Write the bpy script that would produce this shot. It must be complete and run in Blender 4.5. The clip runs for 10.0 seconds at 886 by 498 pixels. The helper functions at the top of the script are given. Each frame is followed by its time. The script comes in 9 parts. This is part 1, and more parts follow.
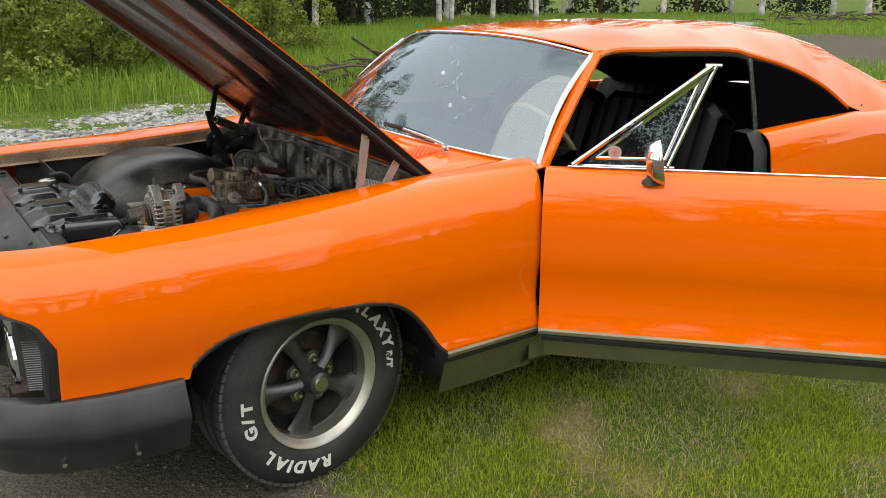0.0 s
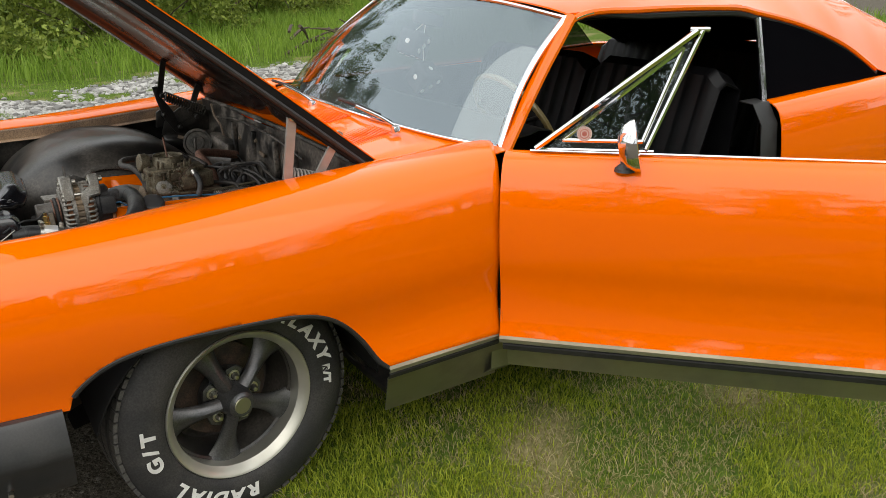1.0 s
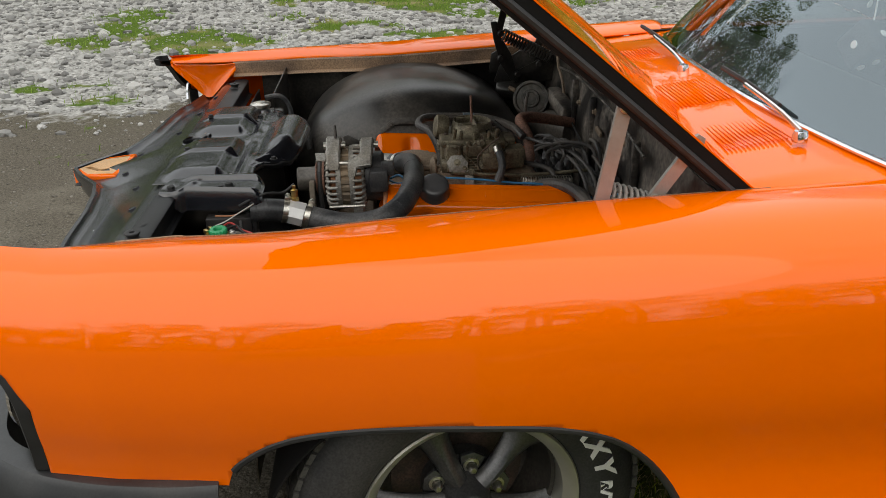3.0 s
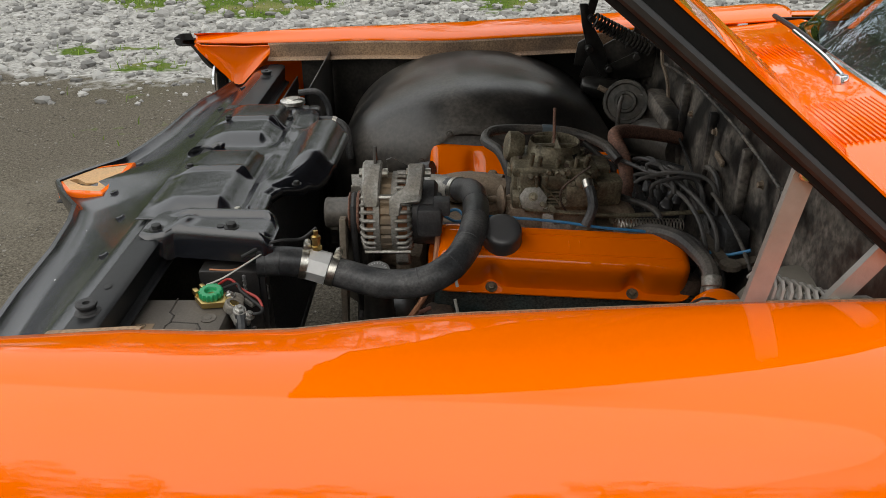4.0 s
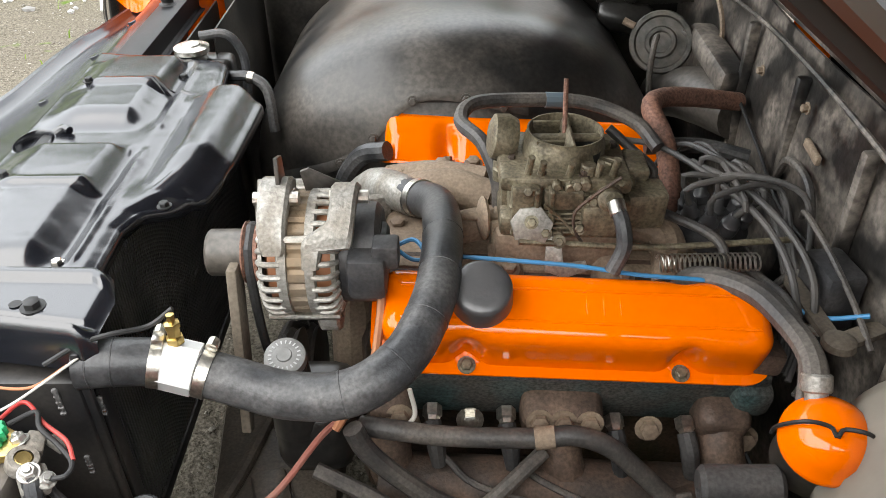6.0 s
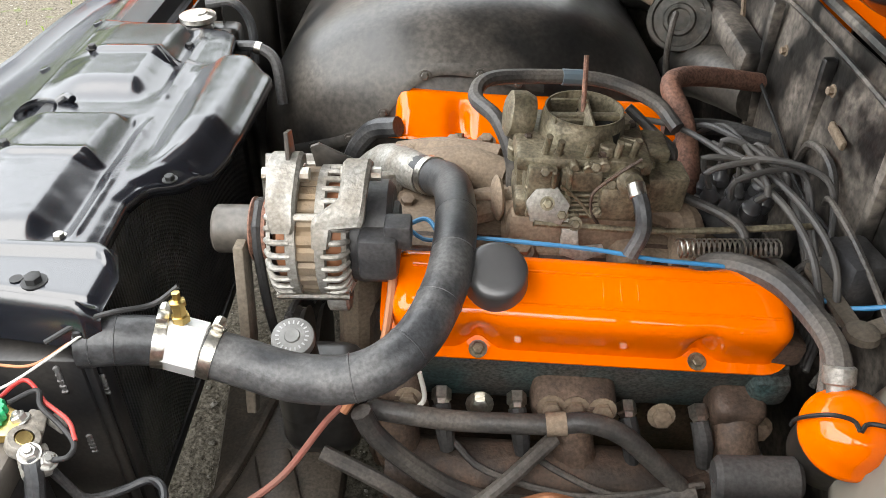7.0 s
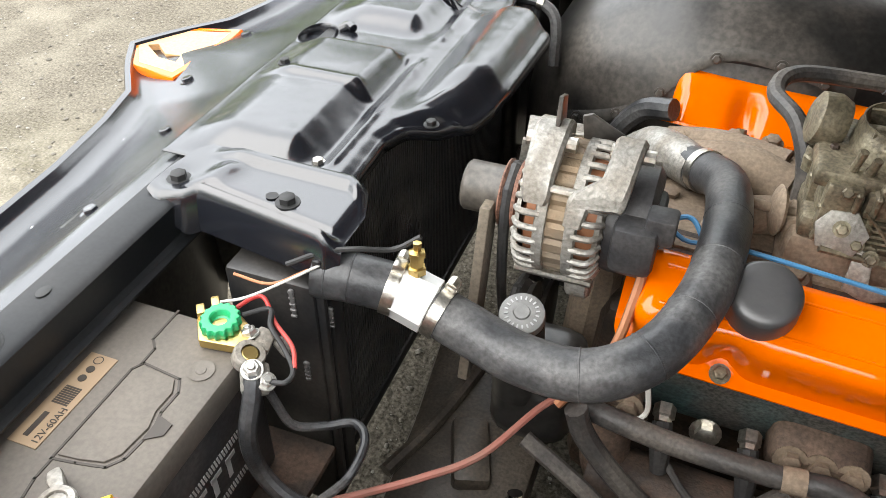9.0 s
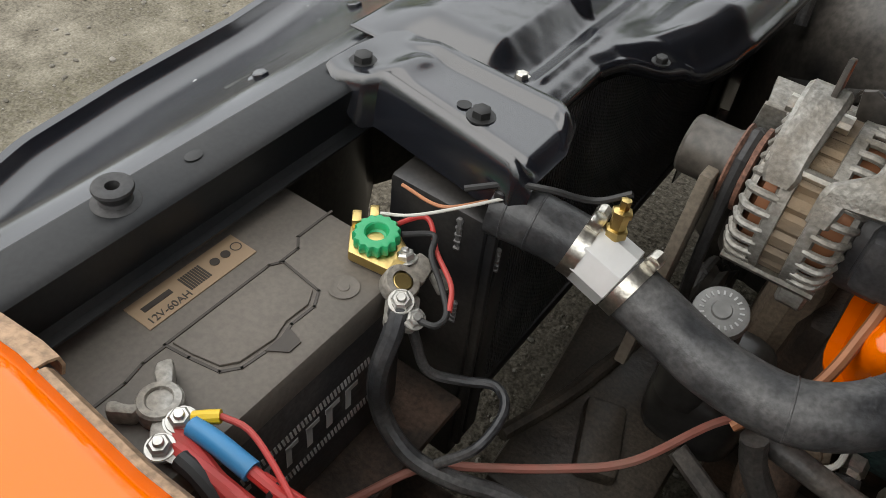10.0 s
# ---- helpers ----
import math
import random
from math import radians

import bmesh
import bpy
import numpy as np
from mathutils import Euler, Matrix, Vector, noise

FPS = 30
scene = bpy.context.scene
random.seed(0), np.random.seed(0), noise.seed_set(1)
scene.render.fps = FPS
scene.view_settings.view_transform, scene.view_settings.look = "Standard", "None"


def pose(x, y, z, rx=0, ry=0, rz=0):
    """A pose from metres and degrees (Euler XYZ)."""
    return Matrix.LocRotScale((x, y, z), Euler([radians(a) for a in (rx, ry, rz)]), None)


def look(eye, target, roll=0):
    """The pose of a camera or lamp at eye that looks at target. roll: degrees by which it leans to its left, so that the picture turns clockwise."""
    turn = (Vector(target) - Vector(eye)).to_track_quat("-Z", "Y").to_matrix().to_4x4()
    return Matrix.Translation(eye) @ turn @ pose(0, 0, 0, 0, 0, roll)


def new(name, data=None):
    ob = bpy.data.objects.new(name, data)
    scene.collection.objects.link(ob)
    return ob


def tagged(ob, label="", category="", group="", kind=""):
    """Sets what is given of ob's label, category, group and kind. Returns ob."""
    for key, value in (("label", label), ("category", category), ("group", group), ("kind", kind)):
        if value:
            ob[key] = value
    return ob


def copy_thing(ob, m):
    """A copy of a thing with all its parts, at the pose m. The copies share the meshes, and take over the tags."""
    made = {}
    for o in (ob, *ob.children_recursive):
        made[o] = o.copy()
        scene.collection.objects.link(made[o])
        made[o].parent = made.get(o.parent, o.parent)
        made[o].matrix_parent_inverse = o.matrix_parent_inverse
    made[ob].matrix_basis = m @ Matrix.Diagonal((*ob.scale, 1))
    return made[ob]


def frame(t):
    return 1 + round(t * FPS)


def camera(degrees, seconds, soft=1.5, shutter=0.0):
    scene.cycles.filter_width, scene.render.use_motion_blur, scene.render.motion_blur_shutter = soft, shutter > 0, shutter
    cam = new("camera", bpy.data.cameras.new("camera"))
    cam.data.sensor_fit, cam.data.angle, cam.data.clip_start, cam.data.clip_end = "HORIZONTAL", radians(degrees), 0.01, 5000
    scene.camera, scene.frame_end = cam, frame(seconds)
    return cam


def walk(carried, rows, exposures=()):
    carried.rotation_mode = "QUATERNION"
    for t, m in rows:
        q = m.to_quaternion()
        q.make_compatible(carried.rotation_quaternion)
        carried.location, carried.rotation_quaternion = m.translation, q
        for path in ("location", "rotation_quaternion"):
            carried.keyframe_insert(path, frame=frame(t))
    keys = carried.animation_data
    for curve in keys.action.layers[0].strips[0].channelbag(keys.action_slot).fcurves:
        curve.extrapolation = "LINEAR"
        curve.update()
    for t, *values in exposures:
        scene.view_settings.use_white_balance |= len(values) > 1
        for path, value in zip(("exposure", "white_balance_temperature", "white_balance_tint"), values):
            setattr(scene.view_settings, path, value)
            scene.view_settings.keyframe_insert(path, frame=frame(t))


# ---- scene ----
cam = camera(57.70, 10.0, 0.8)
PATH = [
    (0, (-0.9646, -2.0050, 1.4822), (-0.1498, -0.8298, 1.0294), -0.22),
    (0.5, (-0.7543, -1.9025, 1.4707), (0.0151, -0.7149, 0.9732), -1.33),
    (1, (-0.5308, -1.8562, 1.4755), (0.2117, -0.6612, 0.9552), -1.59),
    (1.5, (-0.3318, -1.8128, 1.4810), (0.1965, -0.5204, 0.9326), 0.26),
    (1.9, (-0.3012, -1.6865, 1.4496), (0.0999, -0.3583, 0.8794), 0.06),
    (2, (-0.2864, -1.6223, 1.4440), (0.1068, -0.2940, 0.8686), 0.07),
    (2.5, (-0.2260, -1.3644, 1.4333), (0.1204, -0.0403, 0.8194), 0.53),
    (2.9, (-0.1253, -1.1545, 1.4309), (0.0210, 0.1977, 0.7984), -1.50),
    (3, (-0.1198, -1.1056, 1.4260), (-0.0307, 0.2519, 0.7941), -1.20),
    (3.2, (-0.1091, -1.0077, 1.4211), (-0.0865, 0.3431, 0.7693), -1.28),
    (4.3, (-0.1012, -0.4743, 1.3945), (-0.1698, 0.8487, 0.6909), 0.36),
    (4.5, (-0.0693, -0.3877, 1.3929), (-0.2643, 0.9172, 0.6793), -1.08),
    (5, (-0.0238, -0.2278, 1.3714), (-0.3051, 1.0424, 0.6246), -1.30),
    (5.5, (-0.0352, -0.1125, 1.3602), (-0.1881, 1.1265, 0.5286), -3.87),
    (5.7, (-0.0483, -0.0758, 1.3400), (-0.0845, 1.1596, 0.4900), -1.58),
    (6.8, (-0.0582, -0.0136, 1.3168), (-0.0649, 1.1892, 0.4206), -0.37),
    (7, (-0.0683, -0.0136, 1.3152), (-0.0867, 1.1847, 0.4132), 0.24),
    (7.5, (-0.0950, -0.0166, 1.3169), (-0.1750, 1.1685, 0.4009), -0.25),
    (8, (-0.1122, -0.0196, 1.3149), (-0.2528, 1.1557, 0.3936), -0.58),
    (8.5, (-0.1282, -0.0145, 1.3089), (-0.2896, 1.1523, 0.3802), 0.53),
    (9, (-0.1133, 0.0405, 1.2800), (-0.5139, 1.1314, 0.3316), 0.50),
    (9.5, (-0.1253, 0.0638, 1.2210), (-0.7998, 0.9607, 0.2257), 0.86),
    (9.75, (-0.1586, 0.0815, 1.2070), (-0.8238, 0.9362, 0.1692), 3.97),
    (10, (-0.2090, 0.1058, 1.2021), (-0.7569, 1.0214, 0.1478), 7.09),
]
# the clip's camera opens up as it dips into the dark engine bay
EXPOSURES = [(0, 0.4, 7000, 10), (1.8, 0.37, 7000, 10), (2.6, 0.19, 7000, 10), (3.2, 0.1, 7000, 10), (4.3, 0.25, 7000, 10), (5.0, 0.8, 6900, 10), (5.7, 1.73, 6800, 10), (6.8, 2.16, 6800, 10), (7.5, 2.18, 6800, 10), (8.5, 2.12, 6800, 10), (9.0, 2.08, 6800, 10), (9.5, 1.42, 6800, 10), (9.8, 1.07, 6800, 10), (10.0, 0.87, 6900, 10)]
walk(cam, [(t, look(eye, target, roll)) for t, eye, target, roll in PATH], EXPOSURES)

# == light ==
world = bpy.data.worlds.new("sky")
scene.world = world
world.use_nodes = True
wn, wl = world.node_tree.nodes, world.node_tree.links
sky = wn.new("ShaderNodeTexSky")
sky.sky_type, sky.sun_disc = "NISHITA", False
sky.sun_elevation, sky.sun_rotation = radians(52), radians(215)
sky.air_density, sky.dust_density = 1.0, 2.0
# broken cloud cover over the blue
coord = wn.new("ShaderNodeTexCoord")
cloud = wn.new("ShaderNodeTexNoise")
cloud.inputs["Scale"].default_value, cloud.inputs["Detail"].default_value = 2.2, 6
ramp = wn.new("ShaderNodeValToRGB")
ramp.color_ramp.elements[0].position, ramp.color_ramp.elements[1].position = 0.20, 0.46
mixer = wn.new("ShaderNodeMixRGB")
mixer.inputs[2].default_value = (11.6, 12.4, 13.4, 1)
wl.new(coord.outputs["Generated"], cloud.inputs["Vector"])
wl.new(cloud.outputs["Fac"], ramp.inputs[0])
wl.new(ramp.outputs[0], mixer.inputs[0])
wl.new(sky.outputs[0], mixer.inputs[1])
back = wn["Background"]
wl.new(mixer.outputs[0], back.inputs[0])
back.inputs[1].default_value = 0.10
sun = new("sun", bpy.data.lights.new("sun", "SUN"))
sun.data.energy, sun.data.angle, sun.data.color = 1.0, radians(85), (1.0, 0.95, 0.88)
sun.matrix_world = look((0, 0, 0), (-math.sin(radians(215)) * math.cos(radians(52)), -math.cos(radians(215)) * math.cos(radians(52)), -math.sin(radians(52))))

# ---- tools for building ----
Y, Z0 = 0.94, 0.0


def cr(points, n):
    """n points of a smooth curve through the points."""
    p = np.array(points, float)
    if len(p) < 3:
        return p[0] + (p[-1] - p[0]) * np.linspace(0, 1, n)[:, None]
    p = np.vstack([2 * p[0] - p[1], p, 2 * p[-1] - p[-2]])
    d = np.concatenate([[0], np.cumsum(np.linalg.norm(np.diff(p[1:-1], axis=0), axis=1))])
    out = []
    for s in np.linspace(0, d[-1], n):
        i = min(max(np.searchsorted(d, s, side="right") - 1, 0), len(d) - 2)
        t = (s - d[i]) / max(d[i + 1] - d[i], 1e-9)
        a, b, c, e = p[i], p[i + 1], p[i + 2], p[i + 3]
        out.append(0.5 * (2 * b + (c - a) * t + (2 * a - 5 * b + 4 * c - e) * t * t + (3 * b - a - 3 * c + e) * t ** 3))
    return np.array(out)


def add(bm, verts, faces):
    vs = [bm.verts.new(v) for v in verts]
    for f in faces:
        try:
            bm.faces.new([vs[i] for i in f])
        except ValueError:
            pass
    return bm


def box(bm, size, m=None, bevel=0.0, seg=2, taper=1.0):
    """A block with rounded edges; taper narrows its top."""
    b = bmesh.new()
    bmesh.ops.create_cube(b, size=1.0)
    for v in b.verts:
        k = taper if v.co.z > 0 else 1
        v.co = Vector((v.co.x * size[0] * k, v.co.y * size[1] * k, v.co.z * size[2]))
    if bevel:
        bmesh.ops.bevel(b, geom=b.edges[:], offset=bevel, segments=seg, affect="EDGES", profile=0.5)
    return join(bm, b, m)


def join(bm, other, m=None):
    """Adds another bmesh, moved by m."""
    if m is not None:
        bmesh.ops.transform(other, matrix=m, verts=other.verts[:])
    other.verts.index_update()
    vs = [bm.verts.new(v.co) for v in other.verts]
    for f in other.faces:
        g = bm.faces.new([vs[v.index] for v in f.verts])
        g.smooth = f.smooth
    other.free()
    return bm


def axis(p0, p1):
    """The pose at p0 whose z points to p1."""
    d = Vector(p1) - Vector(p0)
    return Matrix.Translation(p0) @ d.to_track_quat("Z", "Y").to_matrix().to_4x4()


def lathe(bm, profile, m=None, seg=24, close=False):
    """Turns (radius, height) pairs round the z of m."""
    verts, faces, n = [], [], len(profile)
    for i in range(seg):
        a = 2 * math.pi * i / seg
        verts += [(r * math.cos(a), r * math.sin(a), h) for r, h in profile]
    last = n if close else n - 1
    for i in range(seg):
        for j in range(last):
            a, b = i * n + j, i * n + (j + 1) % n
            c, d = ((i + 1) % seg) * n + (j + 1) % n, ((i + 1) % seg) * n + j
            faces.append((a, d, c, b))
    if m is not None:
        verts = [m @ Vector(v) for v in verts]
    b = bmesh.new()
    add(b, verts, faces)
    bmesh.ops.remove_doubles(b, verts=b.verts[:], dist=1e-5)
    return join(bm, b)


def rod(bm, p0, p1, r0, r1=None, seg=16, bevel=0.0):
    """A closed round bar from p0 to p1."""
    r1 = r0 if r1 is None else r1
    h = (Vector(p1) - Vector(p0)).length
    e = bevel
    prof = [(0, 0), (r0 - e, 0), (r0, e), (r1, h - e), (r1 - e, h), (0, h)] if e else [(0, 0), (r0, 0), (r1, h), (0, h)]
    return lathe(bm, prof, axis(p0, p1), seg)


def tube(bm, points, r, seg=12, n=None, radii=None, flat=1.0):
    """A hose along a smooth curve through the points, with closed ends."""
    n = n or max(8, 6 * len(points))
    c = cr(points, n)
    rad = np.interp(np.linspace(0, 1, n), np.linspace(0, 1, len(radii)), radii) if radii else [r] * n
    t = np.gradient(c, axis=0)
    up = np.array((0.1, 0.2, 1.0))
    verts, faces = [], []
    for i in range(n):
        d = t[i] / np.linalg.norm(t[i])
        up = up - d * (up @ d)
        up = up / np.linalg.norm(up)
        s = np.cross(d, up)
        for k in range(seg):
            a = 2 * math.pi * k / seg
            verts.append(c[i] + rad[i] * (math.cos(a) * s + flat * math.sin(a) * up))
    for i in range(n - 1):
        for k in range(seg):
            q = (k + 1) % seg
            faces.append((i * seg + k, i * seg + q, (i + 1) * seg + q, (i + 1) * seg + k))
    faces += [tuple(range(seg))[::-1], tuple((n - 1) * seg + k for k in range(seg))]
    return add(bm, verts, faces)


def coil(bm, p0, p1, r, wire, turns, seg=6):
    """A spring from p0 to p1."""
    m = axis(p0, p1)
    h = (Vector(p1) - Vector(p0)).length
    pts = [m @ Vector((r * math.cos(a), r * math.sin(a), h * i / (turns * 10))) for i in range(turns * 10 + 1) for a in [2 * math.pi * i / 10]]
    return tube(bm, pts, wire, seg, n=len(pts))


def sheet(bm, rows, thick=0.0, closed=False):
    """A surface through equal rows of points, with thickness behind it."""
    g = np.array(rows, float)
    a, b = g.shape[:2]
    verts = g.reshape(-1, 3)
    idx = lambda i, j: i * b + j % b
    faces = [(idx(i, j), idx(i, j + 1), idx(i + 1, j + 1), idx(i + 1, j)) for i in range(a - 1) for j in range(b if closed else b - 1)]
    if not thick:
        return add(bm, verts, faces)
    du = np.gradient(g, axis=0)
    dv = np.gradient(g, axis=1)
    nrm = np.cross(du, dv)
    nrm = nrm / np.maximum(np.linalg.norm(nrm, axis=2, keepdims=True), 1e-9)
    inner = (g + nrm * thick).reshape(-1, 3)
    k = len(verts)
    allf = faces + [tuple(k + v for v in f[::-1]) for f in faces]
    if not closed:
        for i in range(a - 1):
            allf += [(idx(i + 1, 0), idx(i, 0), k + idx(i, 0), k + idx(i + 1, 0)) if 0 else (idx(i, 0), idx(i + 1, 0), k + idx(i + 1, 0), k + idx(i, 0))[::-1],
                     (idx(i, b - 1), idx(i + 1, b - 1), k + idx(i + 1, b - 1), k + idx(i, b - 1))]
    for j in range(b if closed else b - 1):
        allf += [(idx(0, j), idx(0, j + 1), k + idx(0, j + 1), k + idx(0, j)), (idx(a - 1, j), idx(a - 1, j + 1), k + idx(a - 1, j + 1), k + idx(a - 1, j))[::-1]]
    add(bm, np.vstack([verts, inner]), allf)
    bmesh.ops.recalc_face_normals(bm, faces=bm.faces[:])
    return bm


def plate(bm, outline, thick, m=None, bevel=0.0):
    """A flat plate of that outline (x, y), thick in z."""
    b = bmesh.new()
    f = b.faces.new([b.verts.new((x, y, 0)) for x, y in outline])
    r = bmesh.ops.extrude_face_region(b, geom=[f])
    bmesh.ops.translate(b, vec=(0, 0, thick), verts=[v for v in r["geom"] if isinstance(v, bmesh.types.BMVert)])
    bmesh.ops.recalc_face_normals(b, faces=b.faces[:])
    if bevel:
        bmesh.ops.bevel(b, geom=[e for e in b.edges], offset=bevel, segments=2, affect="EDGES", profile=0.5)
    return join(bm, b, m)


def hexbolt(bm, p, n, r=0.008, h=0.006, washer=True):
    """A bolt head with its washer at p, facing n."""
    m = axis(p, Vector(p) + Vector(n))
    if washer:
        lathe(bm, [(0, 0), (r * 1.5, 0), (r * 1.5, 0.0015), (0, 0.0015)], m, 14)
    lathe(bm, [(0, 0.001), (r, 0.001), (r, h), (r * 0.8, h + 0.001), (0, h + 0.001)], m, 6)
    return bm


def part(name, bm, material, parent, label="", smooth=35):
    """Links a bmesh as one mesh under a thing or under a part."""
    mesh = bpy.data.meshes.new(name)
    bm.normal_update()
    bm.to_mesh(mesh)
    bm.free()
    if smooth:
        mesh.shade_smooth()
        mesh.set_sharp_from_angle(angle=radians(smooth))
    mesh.materials.append(material)
    ob = new(name, mesh)
    if parent is not None:
        ob.parent = parent
        if parent.type == "EMPTY":
            ob.matrix_parent_inverse = Matrix.Translation(-parent.location)
    if label:
        ob["label"] = label
    return ob


def pieces(name, bm, material, parent, label=""):
    """Each loose piece of a bmesh becomes a part of its own."""
    bm.verts.index_update()
    bm.verts.ensure_lookup_table()
    seen = [False] * len(bm.verts)
    for v0 in bm.verts:
        if seen[v0.index]:
            continue
        stack, group = [v0], []
        seen[v0.index] = True
        while stack:
            v = stack.pop()
            group.append(v)
            for e in v.link_edges:
                w = e.other_vert(v)
                if not seen[w.index]:
                    seen[w.index] = True
                    stack.append(w)
        ids = {v: i for i, v in enumerate(group)}
        faces = {f for v in group for f in v.link_faces}
        part(name, add(bmesh.new(), [v.co for v in group], [[ids[v] for v in f.verts] for f in sorted(faces, key=lambda f: f.index)]), material, parent, label)
    bm.free()


def thing(name, at, label, category, group=""):
    """An empty at the base of a thing, to carry its parts."""
    ob = new(name)
    ob.location = at
    ob.empty_display_size = 0.1
    return tagged(ob, label, category, group)


def whole(name, bm, material, label, category, group="", kind="", smooth=35):
    """A thing that is one mesh."""
    return tagged(part(name, bm, material, None, "", smooth), label, category, group, kind)


B = bmesh.new


# ---- materials ----
def mat(name, color, rough=0.5, metal=0.0, coat=0.0, second=None, amount=0.5, scale=8.0, bump=0.0, bump_scale=60.0, dirt=None, dirt_amount=0.0, dirt_scale=4.0, rough_var=0.15, ior=1.5, spec=0.5, speck=0.0, speck_scale=220.0):
    """A surface: a colour broken by a second one, dust or rust in patches, and fine relief."""
    m = bpy.data.materials.new(name)
    m.use_nodes = True
    n, l = m.node_tree.nodes, m.node_tree.links
    p = n["Principled BSDF"]
    p.inputs["Metallic"].default_value = metal
    p.inputs["Roughness"].default_value = rough
    p.inputs["IOR"].default_value = ior
    p.inputs["Specular IOR Level"].default_value = spec
    p.inputs["Coat Weight"].default_value = coat
    p.inputs["Coat Roughness"].default_value = 0.02
    p.inputs["Coat IOR"].default_value = 1.5
    tc = n.new("ShaderNodeTexCoord")

    def noise_of(s, detail=5.0):
        t = n.new("ShaderNodeTexNoise")
        t.inputs["Scale"].default_value, t.inputs["Detail"].default_value = s, detail
        l.new(tc.outputs["Object"], t.inputs["Vector"])
        return t.outputs["Fac"]

    def ramp_of(fac, lo, hi):
        r = n.new("ShaderNodeMapRange")
        r.inputs["From Min"].default_value, r.inputs["From Max"].default_value = lo, hi
        l.new(fac, r.inputs["Value"])
        return r.outputs["Result"]

    def mixed(fac, a, b, k=1.0):
        x = n.new("ShaderNodeMixRGB")
        if k != 1.0:
            mul = n.new("ShaderNodeMath")
            mul.operation = "MULTIPLY"
            mul.inputs[1].default_value = k
            l.new(fac, mul.inputs[0])
            fac = mul.outputs[0]
        l.new(fac, x.inputs[0])
        for i, v in ((1, a), (2, b)):
            if isinstance(v, tuple):
                x.inputs[i].default_value = (*v, 1)
            else:
                l.new(v, x.inputs[i])
        return x.outputs[0]

    col = tuple(color)
    big = noise_of(scale)
    if second:
        col = mixed(ramp_of(big, 0.35, 0.65), col, tuple(second), amount)
    if dirt:
        d = ramp_of(noise_of(dirt_scale, 8.0), 0.42, 0.62)
        col = mixed(d, col, tuple(dirt), dirt_amount)
        rr = n.new("ShaderNodeMapRange")
        rr.inputs["To Min"].default_value, rr.inputs["To Max"].default_value = rough, min(1.0, rough + 0.4 * dirt_amount)
        l.new(d, rr.inputs["Value"])
        l.new(rr.outputs["Result"], p.inputs["Roughness"])
    elif rough_var:
        rr = n.new("ShaderNodeMapRange")
        rr.inputs["To Min"].default_value, rr.inputs["To Max"].default_value = max(0.02, rough * (1 - rough_var)), min(1, rough * (1 + rough_var))
        l.new(big, rr.inputs["Value"])
        l.new(rr.outputs["Result"], p.inputs["Roughness"])
    if speck:
        fine = n.new("ShaderNodeMapRange")
        fine.inputs["From Min"].default_value, fine.inputs["From Max"].default_value = 0.33, 0.67
        fine.inputs["To Min"].default_value, fine.inputs["To Max"].default_value = 1 - speck, 1 + speck
        l.new(noise_of(speck_scale, 6.0), fine.inputs["Value"])
        vm = n.new("ShaderNodeVectorMath")
        vm.operation = "SCALE"
        l.new(fine.outputs["Result"], vm.inputs["Scale"])
        if isinstance(col, tuple):
            vm.inputs[0].default_value = col
        else:
            l.new(col, vm.inputs[0])
        col = vm.outputs[0]
    if isinstance(col, tuple):
        p.inputs["Base Color"].default_value = (*col, 1)
    else:
        l.new(col, p.inputs["Base Color"])
    if bump:
        b = n.new("ShaderNodeBump")
        b.inputs["Strength"].default_value, b.inputs["Distance"].default_value = bump, 0.002
        l.new(noise_of(bump_scale, 3.0), b.inputs["Height"])
        l.new(b.outputs[0], p.inputs["Normal"])
    return m


def glass(name, tint, rough=0.0):
    m = bpy.data.materials.new(name)
    m.use_nodes = True
    p = m.node_tree.nodes["Principled BSDF"]
    p.inputs["Base Color"].default_value = (*tint, 1)
    p.inputs["Transmission Weight"].default_value = 1.0
    p.inputs["Roughness"].default_value = rough
    p.inputs["IOR"].default_value = 1.6
    return m


ORANGE = mat("orange_paint", (0.96, 0.150, 0.0), 0.5, coat=1.0, second=(0.94, 0.139, 0.0), amount=0.5, scale=2, bump=0.015, bump_scale=5, spec=0.0)
ENGINE_ORANGE = mat("engine_enamel", (0.89, 0.155, 0.0), 0.4, spec=0.0, coat=1.0, second=(0.85, 0.135, 0.0), amount=0.5, scale=10, bump=0.05, bump_scale=30)
BLACK = mat("satin_black_paint", (0.007, 0.008, 0.011), 0.21, second=(0.011, 0.012, 0.016), amount=0.6, scale=14, bump=0.025, bump_scale=22, dirt=(0.05, 0.048, 0.045), dirt_amount=0.06, dirt_scale=9, ior=1.8, speck=0.06)
BAY_BLACK = mat("dusty_black_paint", (0.012, 0.012, 0.012), 0.28, second=(0.028, 0.026, 0.023), amount=0.7, scale=7, bump=0.10, bump_scale=11, dirt=(0.16, 0.138, 0.115), dirt_amount=0.38, dirt_scale=6, speck=0.35, speck_scale=120)
FIREWALL = mat("grimy_black_panel", (0.010, 0.010, 0.010), 0.34, second=(0.035, 0.031, 0.027), amount=0.7, scale=6, bump=0.5, bump_scale=50, dirt=(0.29, 0.25, 0.21), dirt_amount=0.50, dirt_scale=11, speck=0.5, speck_scale=90)
GREY = mat("satin_dark_grey_paint", (0.016, 0.018, 0.020), 0.30, second=(0.024, 0.026, 0.028), amount=0.5, scale=5, bump=0.08, bump_scale=120, dirt=(0.12, 0.11, 0.10), dirt_amount=0.25, dirt_scale=4, speck=0.15)
